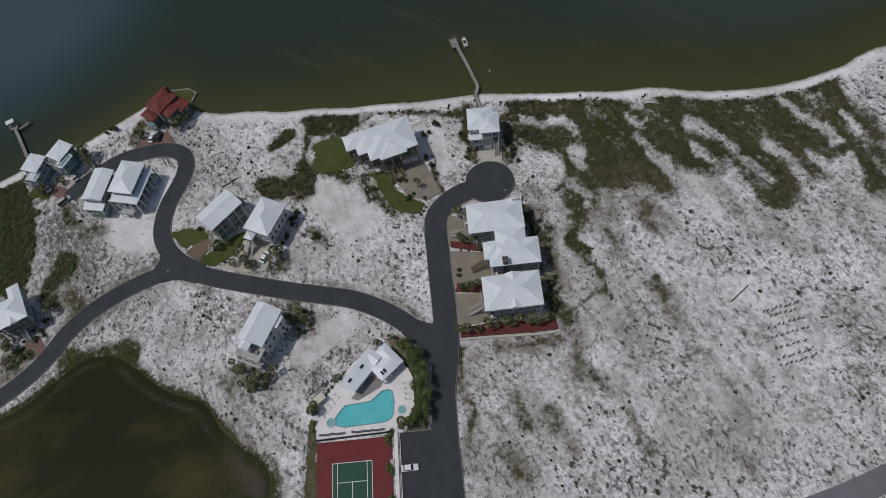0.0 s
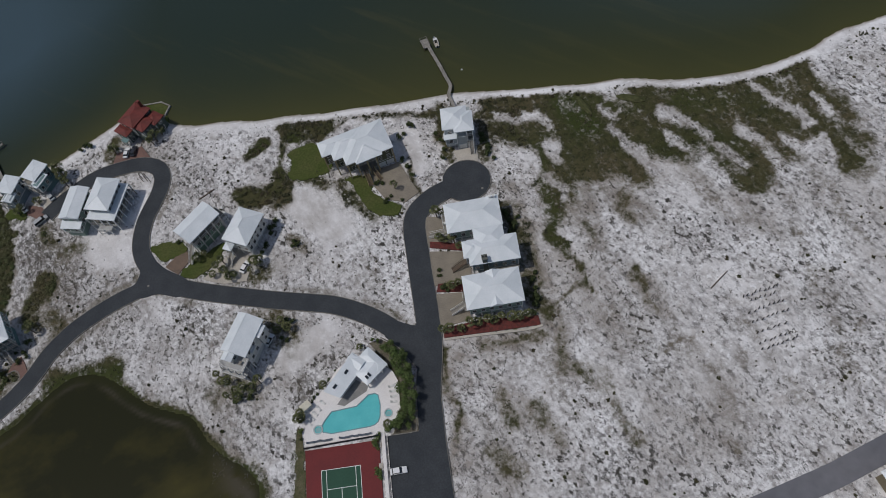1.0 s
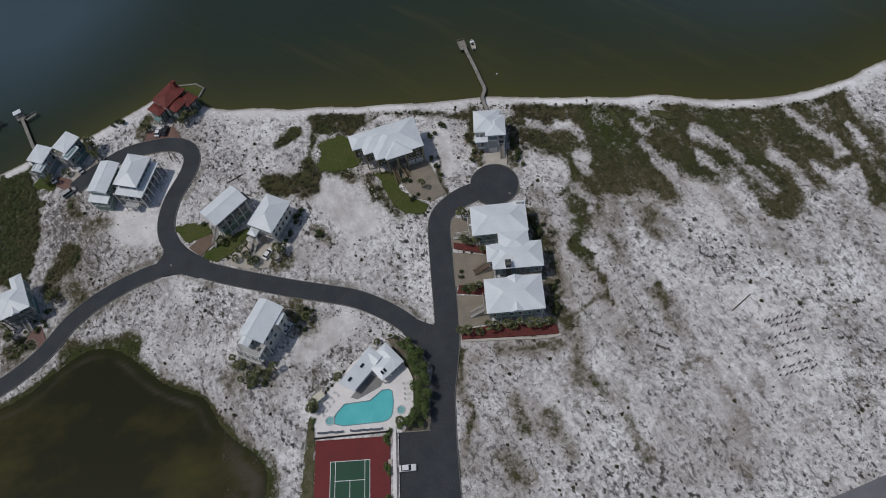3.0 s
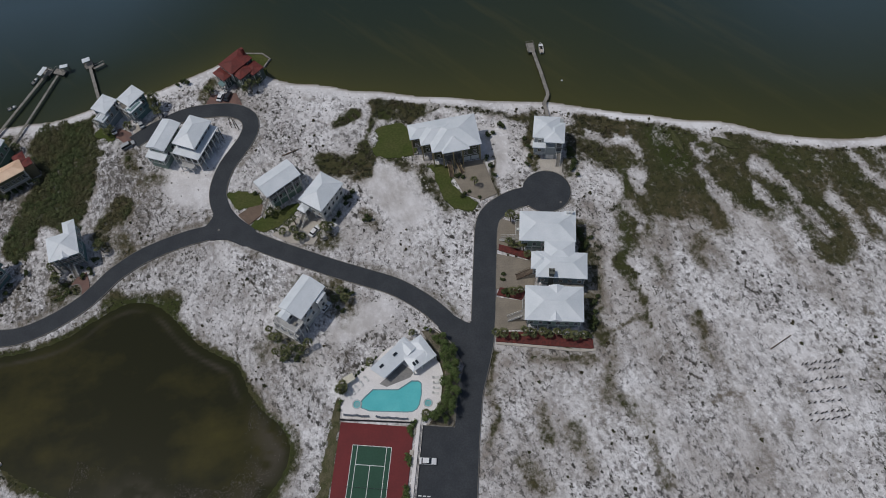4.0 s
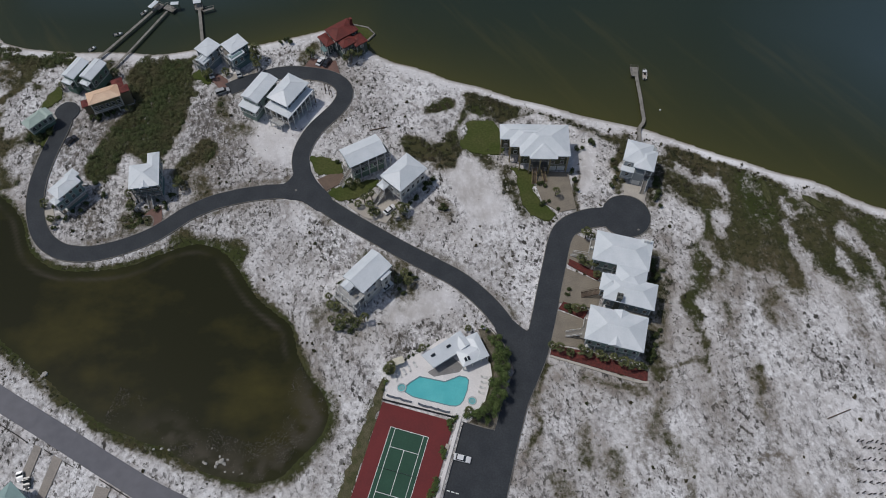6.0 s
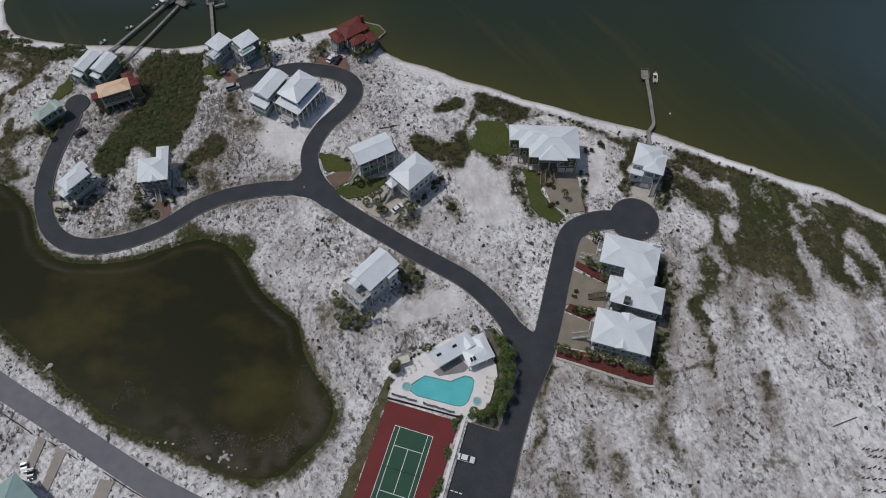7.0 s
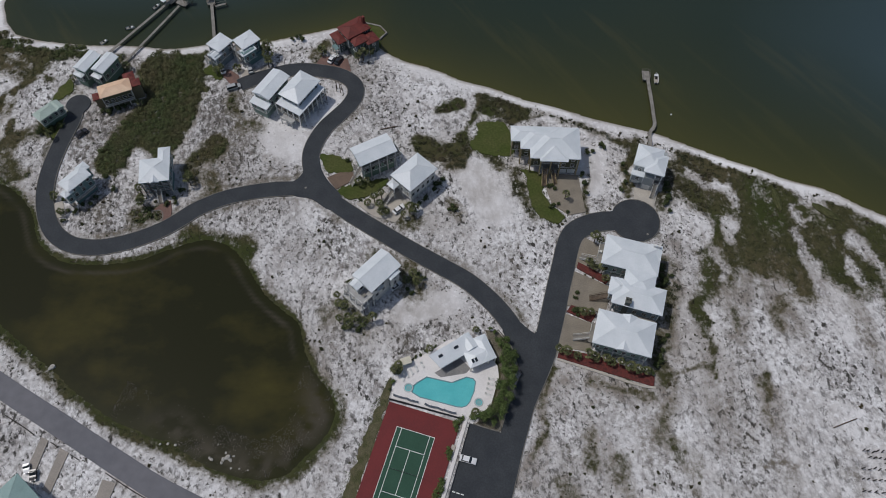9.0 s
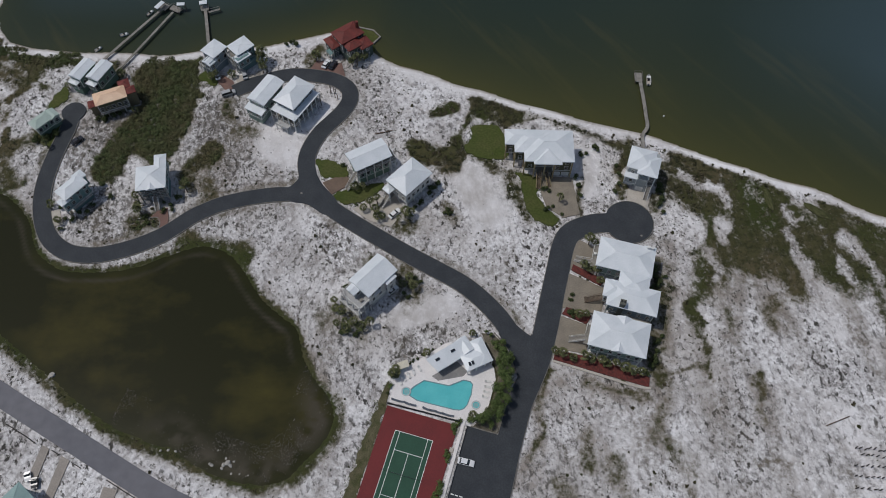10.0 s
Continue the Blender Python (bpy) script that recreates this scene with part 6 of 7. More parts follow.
def fence(line, h, spacing, label, screen="dark"):
    root = thing("screen_fence", pose(0, 0, 0), label, "fence")
    pm = bmesh.new()
    tube(pm, 0, 0, -.3, h, .05, sides=6)
    me = bpy.data.meshes.new("fence_post")
    pm.to_mesh(me)
    pm.free()
    me.materials.append(M["dark"])
    for (ax, ay), (bx, by) in zip(line[:-1], line[1:]):
        length = math.dist((ax, ay), (bx, by))
        k = max(1, round(length / spacing))
        ang = math.degrees(math.atan2(by - ay, bx - ax))
        pan = boxes((.06, length / k - .06, -.015, .015, .15, h - .05))
        pme = bpy.data.meshes.new("fence_panel")
        pan.to_mesh(pme)
        pan.free()
        pme.materials.append(M[screen])
        for i in range(k + 1):
            x, y = ax + (bx - ax) * i / k, ay + (by - ay) * i / k
            share("fence_post", me, root, pose(x, y, 0))
            if i < k:
                share("fence_panel", pme, root, pose(x, y, 0, 0, 0, ang))
    return root


M["screen"] = mat("dark_windscreen", (0.045, 0.05, 0.055), 0.9, (0.035, 0.04, 0.045), 1.0)
fence([(-4.8, 3.3), (16.9, 3.9)], 1.9, 2.4, "dark screened fence between the court and the pool", "screen")
part_wall = boxes((17.5, 18.5, -40, 4.6, -.3, .14))
solo("footpath", part_wall, M["deck"], "pale concrete footpath between court and car park", "footpath", kind="structure")
for y in (-4.4, 1.4):
    solo("footpath", boxes((16.2, 17.3, y - .7, y + .7, -.3, .12)), M["concrete"], "short concrete step off the footpath", "footpath", kind="structure")
fence([(19.0, 3.4), (19.1, -30)], 1.1, 2.6, "low grey fence along the footpath", "mesh_grey")
for x in (20.3, 21.55, 22.8):
    bm = boxes((x - .45, x + .45, -16.15, -15.85, .046, .17))
    bmesh.ops.bevel(bm, geom=bm.edges[:], offset=.03, segments=1, affect="EDGES")
    solo("wheel_stop", bm, M["line"], "short white wheel stop on the car park", "wheel stop", "wheel stops in the car park")


# ---- pool ----
POOL = [(.6, 7.5), (.2, 9.0), (1.2, 10.6), (3.4, 13.1), (10.9, 13.6), (14.6, 16.5), (16.6, 16.6), (17.5, 16.0), (17.9, 13.0), (17.6, 9.6), (17.0, 8.2), (15.9, 7.4), (14.4, 7.1), (3.2, 6.7)]
DECK = [(-4.6, 4.1), (-4.5, 13.8), (-2.0, 17.0), (1.6, 20.6), (6, 26), (14, 29.2), (22.4, 22.6), (23.7, 19.4), (23.7, 10), (21, 7), (18.0, 4.3)]


def holed(outer, holes, z0, z1):
    """A plate with openings."""
    bm = bmesh.new()
    edges = []
    for loop in (outer, *holes):
        vs = [bm.verts.new((x, y, z1)) for x, y in loop]
        edges += [bm.edges.new((vs[i], vs[(i + 1) % len(vs)])) for i in range(len(vs))]
    bmesh.ops.triangle_fill(bm, use_beauty=True, edges=edges)
    bmesh.ops.recalc_face_normals(bm, faces=bm.faces)
    if bm.faces and bm.faces[:][0].normal.z < 0:
        bmesh.ops.reverse_faces(bm, faces=bm.faces)
    for loop in (outer, *holes):
        for i in range(len(loop)):
            (ax, ay), (bx, by) = loop[i], loop[(i + 1) % len(loop)]
            bm.faces.new([bm.verts.new(p) for p in ((ax, ay, z1), (bx, by, z1), (bx, by, z0), (ax, ay, z0))])
    return bm


SPAS = [(-.7, 8.4, 1.25), (20.1, 10.2, 1.15)]
solo("pool_terrace", holed(DECK, [POOL, *[disc_points(x, y, r, 24) for x, y, r in SPAS]], -.4, .08), M["deck"], "white concrete terrace round the swimming pool", "terrace", kind="structure")
pool = thing("swimming_pool", pose(0, 0, 0), "turquoise swimming pool with an angular outline", "swimming pool")
bm = bmesh.new()
slab(bm, POOL, -.6, -.06)
part("pool_water", bm, M["pool_water"], pool, "clear turquoise water")
part("coping", ribbon(POOL + POOL[:1], .16, .11, .3), M["pool_tile"], pool, "grey-blue tiled coping")
for x, y, r in SPAS:
    sp = thing("spa_pool", pose(x, y, 0), "small round spa pool set in the terrace", "spa pool")
    bm = bmesh.new()
    slab(bm, disc_points(0, 0, r, 24), -.6, -.02)
    part("spa_water", bm, M["pool_water"], sp)
    ringp = disc_points(0, 0, r, 24)
    part("rim", ribbon(ringp + ringp[:1], .2, .2, .4), M["spa_rim"], sp)
    bm = bmesh.new()
    slab(bm, disc_points(0, 0, r * .62, 24), -.3, -.012)
    part("spa_step", bm, M["spa_step"], sp, "paler step under the water")


def lounger(sling, label):
    root = thing("sun_lounger", pose(0, 0, 0), label, "sun lounger", "sun loungers round the pool")
    part("frame", boxes((-.32, -.27, -.95, .95, .28, .34), (.27, .32, -.95, .95, .28, .34)), M["trim"], root)
    part("seat", boxes((-.3, .3, -.95, .3, .34, .39)), M[sling], root)
    bm = bmesh.new()
    box(bm, -.3, .3, 0, .75, 0, .05, pose(0, .3, .35, 32, 0, 0))
    part("backrest", bm, M[sling], root)
    for x in (-.28, .28):
        for y in (-.85, .85):
            part("leg", boxes((x - .03, x + .03, y - .03, y + .03, 0, .28)), M["trim"], root)
    return root


def loungers(spots, sling, label):
    first = lounger(sling, label)
    first.matrix_basis = pose(*spots[0][:2], .08, 0, 0, spots[0][2])
    for x, y, a in spots[1:]:
        copy_thing(first, pose(x, y, .08, 0, 0, a))


loungers([(21.6, 18.0, 100), (21.9, 16.4, 95), (22.0, 14.8, 92), (22.0, 13.2, 88), (-3.2, 10.6, 40), (-2.4, 11.9, 52), (-1.4, 13.2, 45), (-.3, 14.6, 38), (1.0, 16.2, 50)], "trim", "white sun lounger on the pool terrace")
loungers([(-3.2 + 1.9 * i, 4.95, 90 + 9 * math.sin(i * 2.3)) for i in range(10) if i != 4], "sling", "sun lounger with a grey-blue sling by the fence")
shed = thing("pump_shed", pose(-3.7, 15.4, 0, 0, 0, 36), "small cream pump shed beside the terrace", "shed")
part("wall", boxes((-1.4, 1.4, -.9, .9, -.3, 2.0)), M["wall_white"], shed)
bm = bmesh.new()
hip(bm, -1.6, 1.6, -1.1, 1.1, 2.2, .15, .15)
part("roof", bm, M["cream_roof"], shed)


# ---- piers and boats ----
def pier(name, line, half, z, label, platform=(), roofs=()):
    root = thing(name, pose(0, 0, 0), label, "pier")
    part("walkway", ribbon(line, half, z, .22), M["wood"], root)
    pm = bmesh.new()
    tube(pm, 0, 0, -3.2, .12, .10, sides=6)
    me = bpy.data.meshes.new("pile")
    pm.to_mesh(me)
    pm.free()
    me.materials.append(M["brown_wood"])
    dense = line[::2]
    for i, (x, y) in enumerate(dense):
        a, b = dense[max(i - 1, 0)], dense[min(i + 1, len(dense) - 1)]
        t = Vector((b[0] - a[0], b[1] - a[1])).normalized()
        for s in (1, -1):
            share("pile", me, root, pose(x - t.y * half * s, y + t.x * half * s, z))
    for (cx, cy, ang, w, d) in platform:
        p = part("platform", boxes((-w / 2, w / 2, -d / 2, d / 2, -.25, .02)), M["wood"], root)
        p.matrix_basis = pose(cx, cy, z, 0, 0, ang)
        for sx in (-1, 1):
            for sy in (-1, 1):
                share("pile", me, p, pose(sx * w / 2 * .95, sy * d / 2 * .95, .3))
        bm = bmesh.new()
        for sx in (-1, 1):
            beam(bm, (sx * w / 2, -d / 2, .95), (sx * w / 2, d / 2, .95), .08, .08)
        beam(bm, (-w / 2, d / 2, .95), (w / 2, d / 2, .95), .08, .08)
        part("rail", bm, M["wood"], p)
    for (cx, cy, ang, w, d, h) in roofs:
        bm = bmesh.new()
        hip(bm, -w / 2, w / 2, -d / 2, d / 2, h, .14, .15)
        r = part("boathouse_roof", bm, M["roof"], root)
        r.matrix_basis = pose(cx, cy, z, 0, 0, ang)
        for sx in (-1, 1):
            for sy in (-1, 1):
                part("roof_post", boxes((sx * w * .45 - .08, sx * w * .45 + .08, sy * d * .45 - .08, sy * d * .45 + .08, -3, h)), M["brown_wood"], r)
    return root


pier("pier", spline([(52.7, 114.4), (52, 117.7), (51.3, 121.1), (52.4, 124.8), (51.4, 128.9), (49.6, 135.4), (47.5, 142.2), (46.6, 145.3)], 1.2), .62, .9,
     "long weathered wooden pier with a wide end platform", [(45.6, 146.9, 14, 2.7, 4.4)])
pier("pier", spline([(-148.2, 97), (-146.1, 104), (-138.6, 128.4)], 2), .5, .9, "long weathered dock with a white boathouse roof", [(-138.2, 130.0, -16, 3.2, 3)], [(-139.0, 128.6, -16, 1.8, 4.2, 2.0)])
pier("pier", spline([(-141.6, 92), (-138.6, 102.9), (-133.8, 128.4)], 2), .42, .8, "long brown dock with a boat lift at its end", [(-133.4, 130.2, -12, 4.6, 2.6)], [(-131.4, 131.4, 20, 3.0, 1.6, 2.0)])
pier("pier", spline([(-111.6, 113), (-114.6, 119), (-122.2, 133)], 2), .6, .9, "weathered dock with a cross platform and white roof", [(-122.8, 133.8, 28, 3.0, 3.0), (-118.6, 133.5, 38, 4.6, .9)], [(-123.4, 134.6, 28, 3.0, 2.0, 2.0)])


def boat(x, y, ang, length, label):
    root = thing("motor_boat", pose(x, y, WATER_Z, 0, 0, ang), label, "boat")
    bm = bmesh.new()
    w = length * .36
    prof = [(-.5, .82), (-.2, 1.0), (.15, .92), (.36, .55), (.5, .03)]
    rows = []
    for u, s in prof:
        rows.append([bm.verts.new((s * w / 2 * k, u * length, zz)) for k, zz in ((-1, .75), (-.75, .1), (-.35, -.2), (.35, -.2), (.75, .1), (1, .75))])
    for a, b in zip(rows[:-1], rows[1:]):
        for i in range(5):
            bm.faces.new((a[i], a[i + 1], b[i + 1], b[i]))
    bm.faces.new(rows[0])
    bm.faces.new(rows[-1][::-1])
    part("hull", bm, M["hull"], root)
    part("cockpit_floor", boxes((-w * .36, w * .36, -.46 * length, .12 * length, .2, .3)), M["concrete"], root)
    bm = boxes((-w * .42, w * .42, .12 * length, .3 * length, .7, .8))
    part("foredeck", bm, M["hull"], root)
    part("console", boxes((-.35, .35, -.08 * length, .04 * length, .3, 1.25)), M["dark"], root)
    part("outboard_motor", boxes((-.2, .2, -.56 * length, -.49 * length, .1, 1.0)), M["dark"], root)
    return root


boat(49.5, 147.6, 8, 5.2, "white motor boat moored at the pier")
boat(-146.9, 112.9, -55, 3.4, "white motor boat moored off the dock")
boat(-152.8, 103.4, -30, 3.2, "small white boat drawn up on the beach")
boat(-142.6, 126, -20, 3.4, "white motor boat at the dock's end")
bm = bmesh.new()
bmesh.ops.create_uvsphere(bm, u_segments=12, v_segments=8, radius=.35)
solo("buoy", bm, M["hull"], "small white buoy floating off the beach", "buoy", m=pose(57.4, 132.5, WATER_Z + .1))


# ---- vehicles ----
def car(x, y, ang, paint, label, length=4.8, van=False, z=.05):
    root = thing("car", pose(x, y, z, 0, 0, ang), label, "car")
    L, W = length / 2, .9
    hgt = 1.0 if van else .86
    bm = bmesh.new()
    side = [(-L, .35), (-L, .8), (-L + .1, .92), (L - .95, .9), (L - .1, .72), (L, .5), (L, .3)]
    rows = [[bm.verts.new((px, wy, pz)) for px, pz in side] for wy in (-W, W)]
    k = len(side)
    for i in range(k):
        j = (i + 1) % k
        bm.faces.new((rows[0][i], rows[1][i], rows[1][j], rows[0][j]))
    bm.faces.new(rows[0]), bm.faces.new(rows[1][::-1])
    bmesh.ops.recalc_face_normals(bm, faces=bm.faces)
    bmesh.ops.bevel(bm, geom=bm.edges[:], offset=.06, segments=2, affect="EDGES")
    part("body", bm, M[paint], root)
    bm = bmesh.new()
    x0, x1 = (-L + .1, L - 1.1) if van else (-L + .55, L - 1.35)
    v = box(bm, x0, x1, -W + .06, W - .06, .88, 1.75 if van else 1.42)
    for i, dx in ((4, .35), (7, .35), (5, -.65), (6, -.65)):
        v[i].co.x += dx * (.4 if van and dx > 0 else 1)
        v[i].co.y *= .84
    part("cabin_glass", bm, M["glass"], root)
    bm = bmesh.new()
    top = 1.75 if van else 1.42
    v = box(bm, x0 + (.2 if van else .42), x1 - .72, -W * .78, W * .78, top - .02, top + .04)
    part("car_roof", bm, M[paint], root)
    for px in (-L + .85, L - .85):
        for py in (-W + .02, W - .02):
            bm = bmesh.new()
            bmesh.ops.create_cone(bm, cap_ends=True, segments=14, radius1=.33, radius2=.33, depth=.22)
            wheel = part("tyre", bm, M["tyre"], root)
            wheel.matrix_basis = pose(px, py, .33, 90, 0, 0)
            bm = bmesh.new()
            bmesh.ops.create_cone(bm, cap_ends=True, segments=10, radius1=.2, radius2=.2, depth=.24)
            part("rim", bm, M["rim"], wheel)
    for py in (-.6, .6):
        part("headlight", boxes((L - .08, L + .01, py - .18, py + .18, .55, .68)), M["rim"], root)
    return root


car(21.7, -6.6, 2, "car_white", "white saloon car parked beside the footpath")
car(-22.7, 65.5, 60, "car_white", "white saloon car parked before the stairs")
car(-96.6, 97.2, 40, "car_silver", "silver van parked at the lane's end", 5.2, True)
car(-67.4, 120.5, 80, "car_white", "white car on the red forecourt", 4.6)
car(-64.8, 120.6, 80, "car_dark", "dark car on the red forecourt", 4.6)
car(-104.1, 103.9, 125, "car_white", "white car on the orange brick drive", 4.6)
car(-94.5, 107, 125, "car_silver", "silver car on the concrete drive", 4.6)
car(-138.6, 62.5, 65, "car_dark", "dark car parked beside the far lane", 4.6)
car(-91.2, -45.5, -60, "car_dark", "dark buggy parked before the teal roof", 3.2)
car(-93.9, -44.5, -55, "car_white", "small white buggy before the teal roof", 2.8)
car(-14.8, 38.5, 60, "car_white", "white car beside the tall pond house", 4.2)


# ---- posts and timber on the sand ----
def stake_field():
    bm = bmesh.new()
    tube(bm, 0, 0, -.4, 1.7, .17, .14, 6)
    me = bpy.data.meshes.new("stake")
    bm.to_mesh(me)
    bm.free()
    me.materials.append(M["stake_wood"])
    r = random.Random(12)
    for row, (y, count) in enumerate(((28.4, 9), (26.5, 8), (23.4, 8), (20.3, 8), (16.9, 7), (13.9, 8), (11.9, 8))):
        for col in range(count):
            if r.random() < .06:
                continue
            x2 = 127.1 + .06 * row + col * 10.4 / (count - 1) + r.uniform(-.25, .25)
            y2 = y + col * 2.1 / (count - 1) + r.uniform(-.25, .25)
            ob = new("wooden_stake", me)
            ob.matrix_basis = pose(x2, y2, -.2, r.uniform(-5, 5), r.uniform(-5, 5), 0)
            tagged(ob, "short dark wooden stake standing in the sand", "stake", "rows of stakes in the sand")


stake_field()


def timber(a, b, r, label):
    a, b = Vector((*a, .0)), Vector((*b, .05))
    bm = bmesh.new()
    tube(bm, 0, 0, 0, (b - a).length, r, r * .85, 8)
    solo("log", bm, M["brown_wood"], label, "log", m=Matrix.Translation(a) @ (b - a).to_track_quat("Z", "Y").to_matrix().to_4x4())


timber((118.9, 32.8), (125.2, 37.5), .16, "long dark pole lying on open sand")
timber((-39.6, 95.2), (-34.2, 98.4), .2, "grey driftwood pole lying on the sand")
timber((-66, 122.4 + 12), (-64, 130.9), .1, "short timber beside the sea wall")
for x, y in ((-61, 108.4), (-60, 108.7), (-59.1, 108.2), (-60.5, 107), (-58.9, 106.8), (-57.7, 106.3), (-62.5, 102.1)):
    bm = bmesh.new()
    tube(bm, 0, 0, -.3, 3.0, .14, .12, 7)
    solo("timber_post", bm, M["brown_wood"], "dark timber post standing on the sand lot", "post", "posts on the sand lot", m=pose(x, y, 0))
# sea wall round the point
solo("sea_wall", ribbon([(-64, 141.9), (-56, 142), (-52.6, 139.6), (-55.2, 132.6)], .3, .25, 1.6), M["wood"], "weathered timber sea wall round the point", "sea wall", kind="structure")
bm = bmesh.new()
slab(bm, [(-69.6, 134), (-64.2, 141.6), (-56.2, 141.7), (-53, 139.4), (-55.5, 133), (-60, 129)], -1.6, .0)
solo("terrace_fill", bm, M["lawn"], "grassy fill behind the sea wall", "ground", kind="structure")

for x, y in ((57.5, 80.5), (-55.5, 64.5)):
    bm = bmesh.new()
    slab(bm, disc_points(0, 0, .38, 16), -.02, .072)
    solo("drain_cover", bm, M["curb"], "round pale drain cover in the asphalt", "drain cover", "drain covers", m=pose(x, y, 0))


# ---- plants ----
def leaf_cloud(bm, centre, radii, count, size, r, flat=.0):
    """Small leaf blades spread through an uneven ball."""
    c = Vector(centre)
    for _ in range(count):
        d = Vector((r.gauss(0, 1), r.gauss(0, 1), r.gauss(0, 1))).normalized()
        k = r.uniform(.55, 1.0) * (0.82 + .3 * math.sin(3 * d.x + 5 * d.y + c.x * 3))
        p = c + Vector((d.x * radii[0], d.y * radii[1], d.z * radii[2])) * k
        s = size * r.uniform(.6, 1.4)
        n = (d + Vector((r.gauss(0, .5), r.gauss(0, .5), r.gauss(0, .5) + .5))).normalized()
        u = n.orthogonal().normalized()
        u.rotate(Matrix.Rotation(r.uniform(0, 6.28), 3, n))
        w = n.cross(u)
        bm.faces.new([bm.verts.new(q) for q in (p - u * s, p + w * s * .55, p + u * s, p - w * s * .55)])


def palm(seed, height):
    """A cabbage palm: leaning trunk and a round head of fan fronds."""
    r = random.Random(seed)
    root = thing("palm_tree", pose(0, 0, 0), "short cabbage palm with a round head of fronds", "palm", "palms in the gardens")
    bm = bmesh.new()
    rings = []
    lean = Vector((r.uniform(-.3, .3), r.uniform(-.3, .3), 0))
    for i in range(5):
        t = i / 4
        c = lean * t * t + Vector((0, 0, height * t - .3 * (1 - t)))
        rad = .2 - .05 * t
        rings.append([bm.verts.new(c + Vector((rad * math.cos(a * math.pi / 4), rad * math.sin(a * math.pi / 4), 0))) for a in range(8)])
    for a, b in zip(rings[:-1], rings[1:]):
        for i in range(8):
            bm.faces.new((a[i], a[(i + 1) % 8], b[(i + 1) % 8], b[i]))
    part("trunk", bm, M["trunk"], root)
    bm = bmesh.new()
    top = lean + Vector((0, 0, height))
    for i in range(20):
        az = i * 2.399 + r.uniform(-.2, .2)
        el = r.uniform(-.35, 1.2)
        length = r.uniform(1.2, 1.75)
        dirv = Vector((math.cos(az) * math.cos(el), math.sin(az) * math.cos(el), math.sin(el)))
        side = Vector((-math.sin(az), math.cos(az), 0))
        hub = top + dirv * length * .5
        for j in range(7):
            a = (j - 3) * .36
            tip = hub + (dirv * math.cos(a) + side * math.sin(a)) * length * .62 + Vector((0, 0, -.3 * abs(a) - .22))
            wide = (side * math.cos(a) - dirv * math.sin(a)) * .085
            mid = hub.lerp(tip, .5) + Vector((0, 0, .06))
            bm.faces.new([bm.verts.new(q) for q in (hub, mid + wide, tip, mid - wide)])
        bm.faces.new([bm.verts.new(q) for q in (top + side * .03, hub + side * .03, hub - side * .03, top - side * .03)])
    part("crown", bm, M["palm"], root)
    return root


def shrub(seed, material, label):
    r = random.Random(seed)
    root = thing("shrub", pose(0, 0, 0), label, "shrub", "garden shrubs")
    bm = bmesh.new()
    for i in range(4):
        a = r.uniform(0, 6.28)
        beam(bm, (0, 0, -.25), (.4 * math.cos(a), .4 * math.sin(a), .7), .05, .05)
    part("stems", bm, M["trunk"], root)
    bm = bmesh.new()
    for i in range(5):
        leaf_cloud(bm, (r.uniform(-.45, .45), r.uniform(-.45, .45), .65 + r.uniform(-.1, .25)), (.6, .6, .5), 75, .13, r)
    part("foliage", bm, M[material], root)
    return root


def tree(seed, material):
    r = random.Random(seed)
    root = thing("tree", pose(0, 0, 0), "dense dark green tree in the planter bed", "tree", "trees between pool and lane")
    bm = bmesh.new()
    tube(bm, 0, 0, -.3, 2.0, .2, .13, 8)
    for i in range(5):
        a = i * 1.256 + r.uniform(-.3, .3)
        beam(bm, (0, 0, 1.4 + .12 * i), (1.2 * math.cos(a), 1.2 * math.sin(a), 3.0 + r.uniform(-.3, .4)), .09, .09)
    part("trunk", bm, M["trunk"], root)
    bm = bmesh.new()
    for i in range(11):
        a, d = r.uniform(0, 6.28), r.uniform(0, 1.3)
        leaf_cloud(bm, (d * math.cos(a), d * math.sin(a), 2.9 + r.uniform(-.7, .9)), (.85, .85, .7), 120, .135, r)
    part("crown", bm, M[material], root)
    return root


def on_asphalt(x, y):
    at = np.array([float(x)]), np.array([float(y)])
    return any(line_distance(*at, line)[0] < half + .5 for name, line, half in ROADS) or any(math.hypot(x - cx, y - cy) < r + .4 for cx, cy, r in CIRCLES) or any(inside(*at, pts)[0] for pts in JUNCTIONS)


def put_copies(protos, spots, seed):
    """Copies of the first plants at the spots (x, y, scale)."""
    r = random.Random(seed)
    used = set()
    for i, (x, y, s) in enumerate(spots):
        if on_asphalt(x, y):
            continue
        p = protos[i % len(protos)]
        z = max(float(sample(GZ, [x], [y])[0]), -.3) + .05
        m = pose(x, y, z, 0, 0, r.uniform(0, 360))
        ob = p if p not in used else copy_thing(p, m)
        used.add(p)
        s *= r.uniform(.88, 1.12)
        ob.matrix_basis = m @ Matrix.Diagonal((s, s, s, 1))


palms = [palm(1, 2.6), palm(2, 3.4), palm(3, 2.0), palm(4, 4.2)]
PALMS_ROW = [(38.9, 32.8, .9), (41.4, 32.2, 1), (44.2, 31.9, 1.05), (47.3, 32.9, 1), (49.7, 33.3, 1.1), (52.4, 33.1, 1), (54.6, 32.9, 1), (56.9, 33.3, .95), (59.5, 33, 1.1), (62.2, 32.8, 1), (64.6, 33.2, 1.1),
             (41.4, 72.4, 1.15), (43.2, 73.1, 1.1), (41, 63.4, 1), (43, 62.8, 1.05), (45.9, 62, 1), (47.3, 59.9, .9), (43.5, 46.2, .9), (45.5, 47.2, 1), (28.7, 86, 1)]
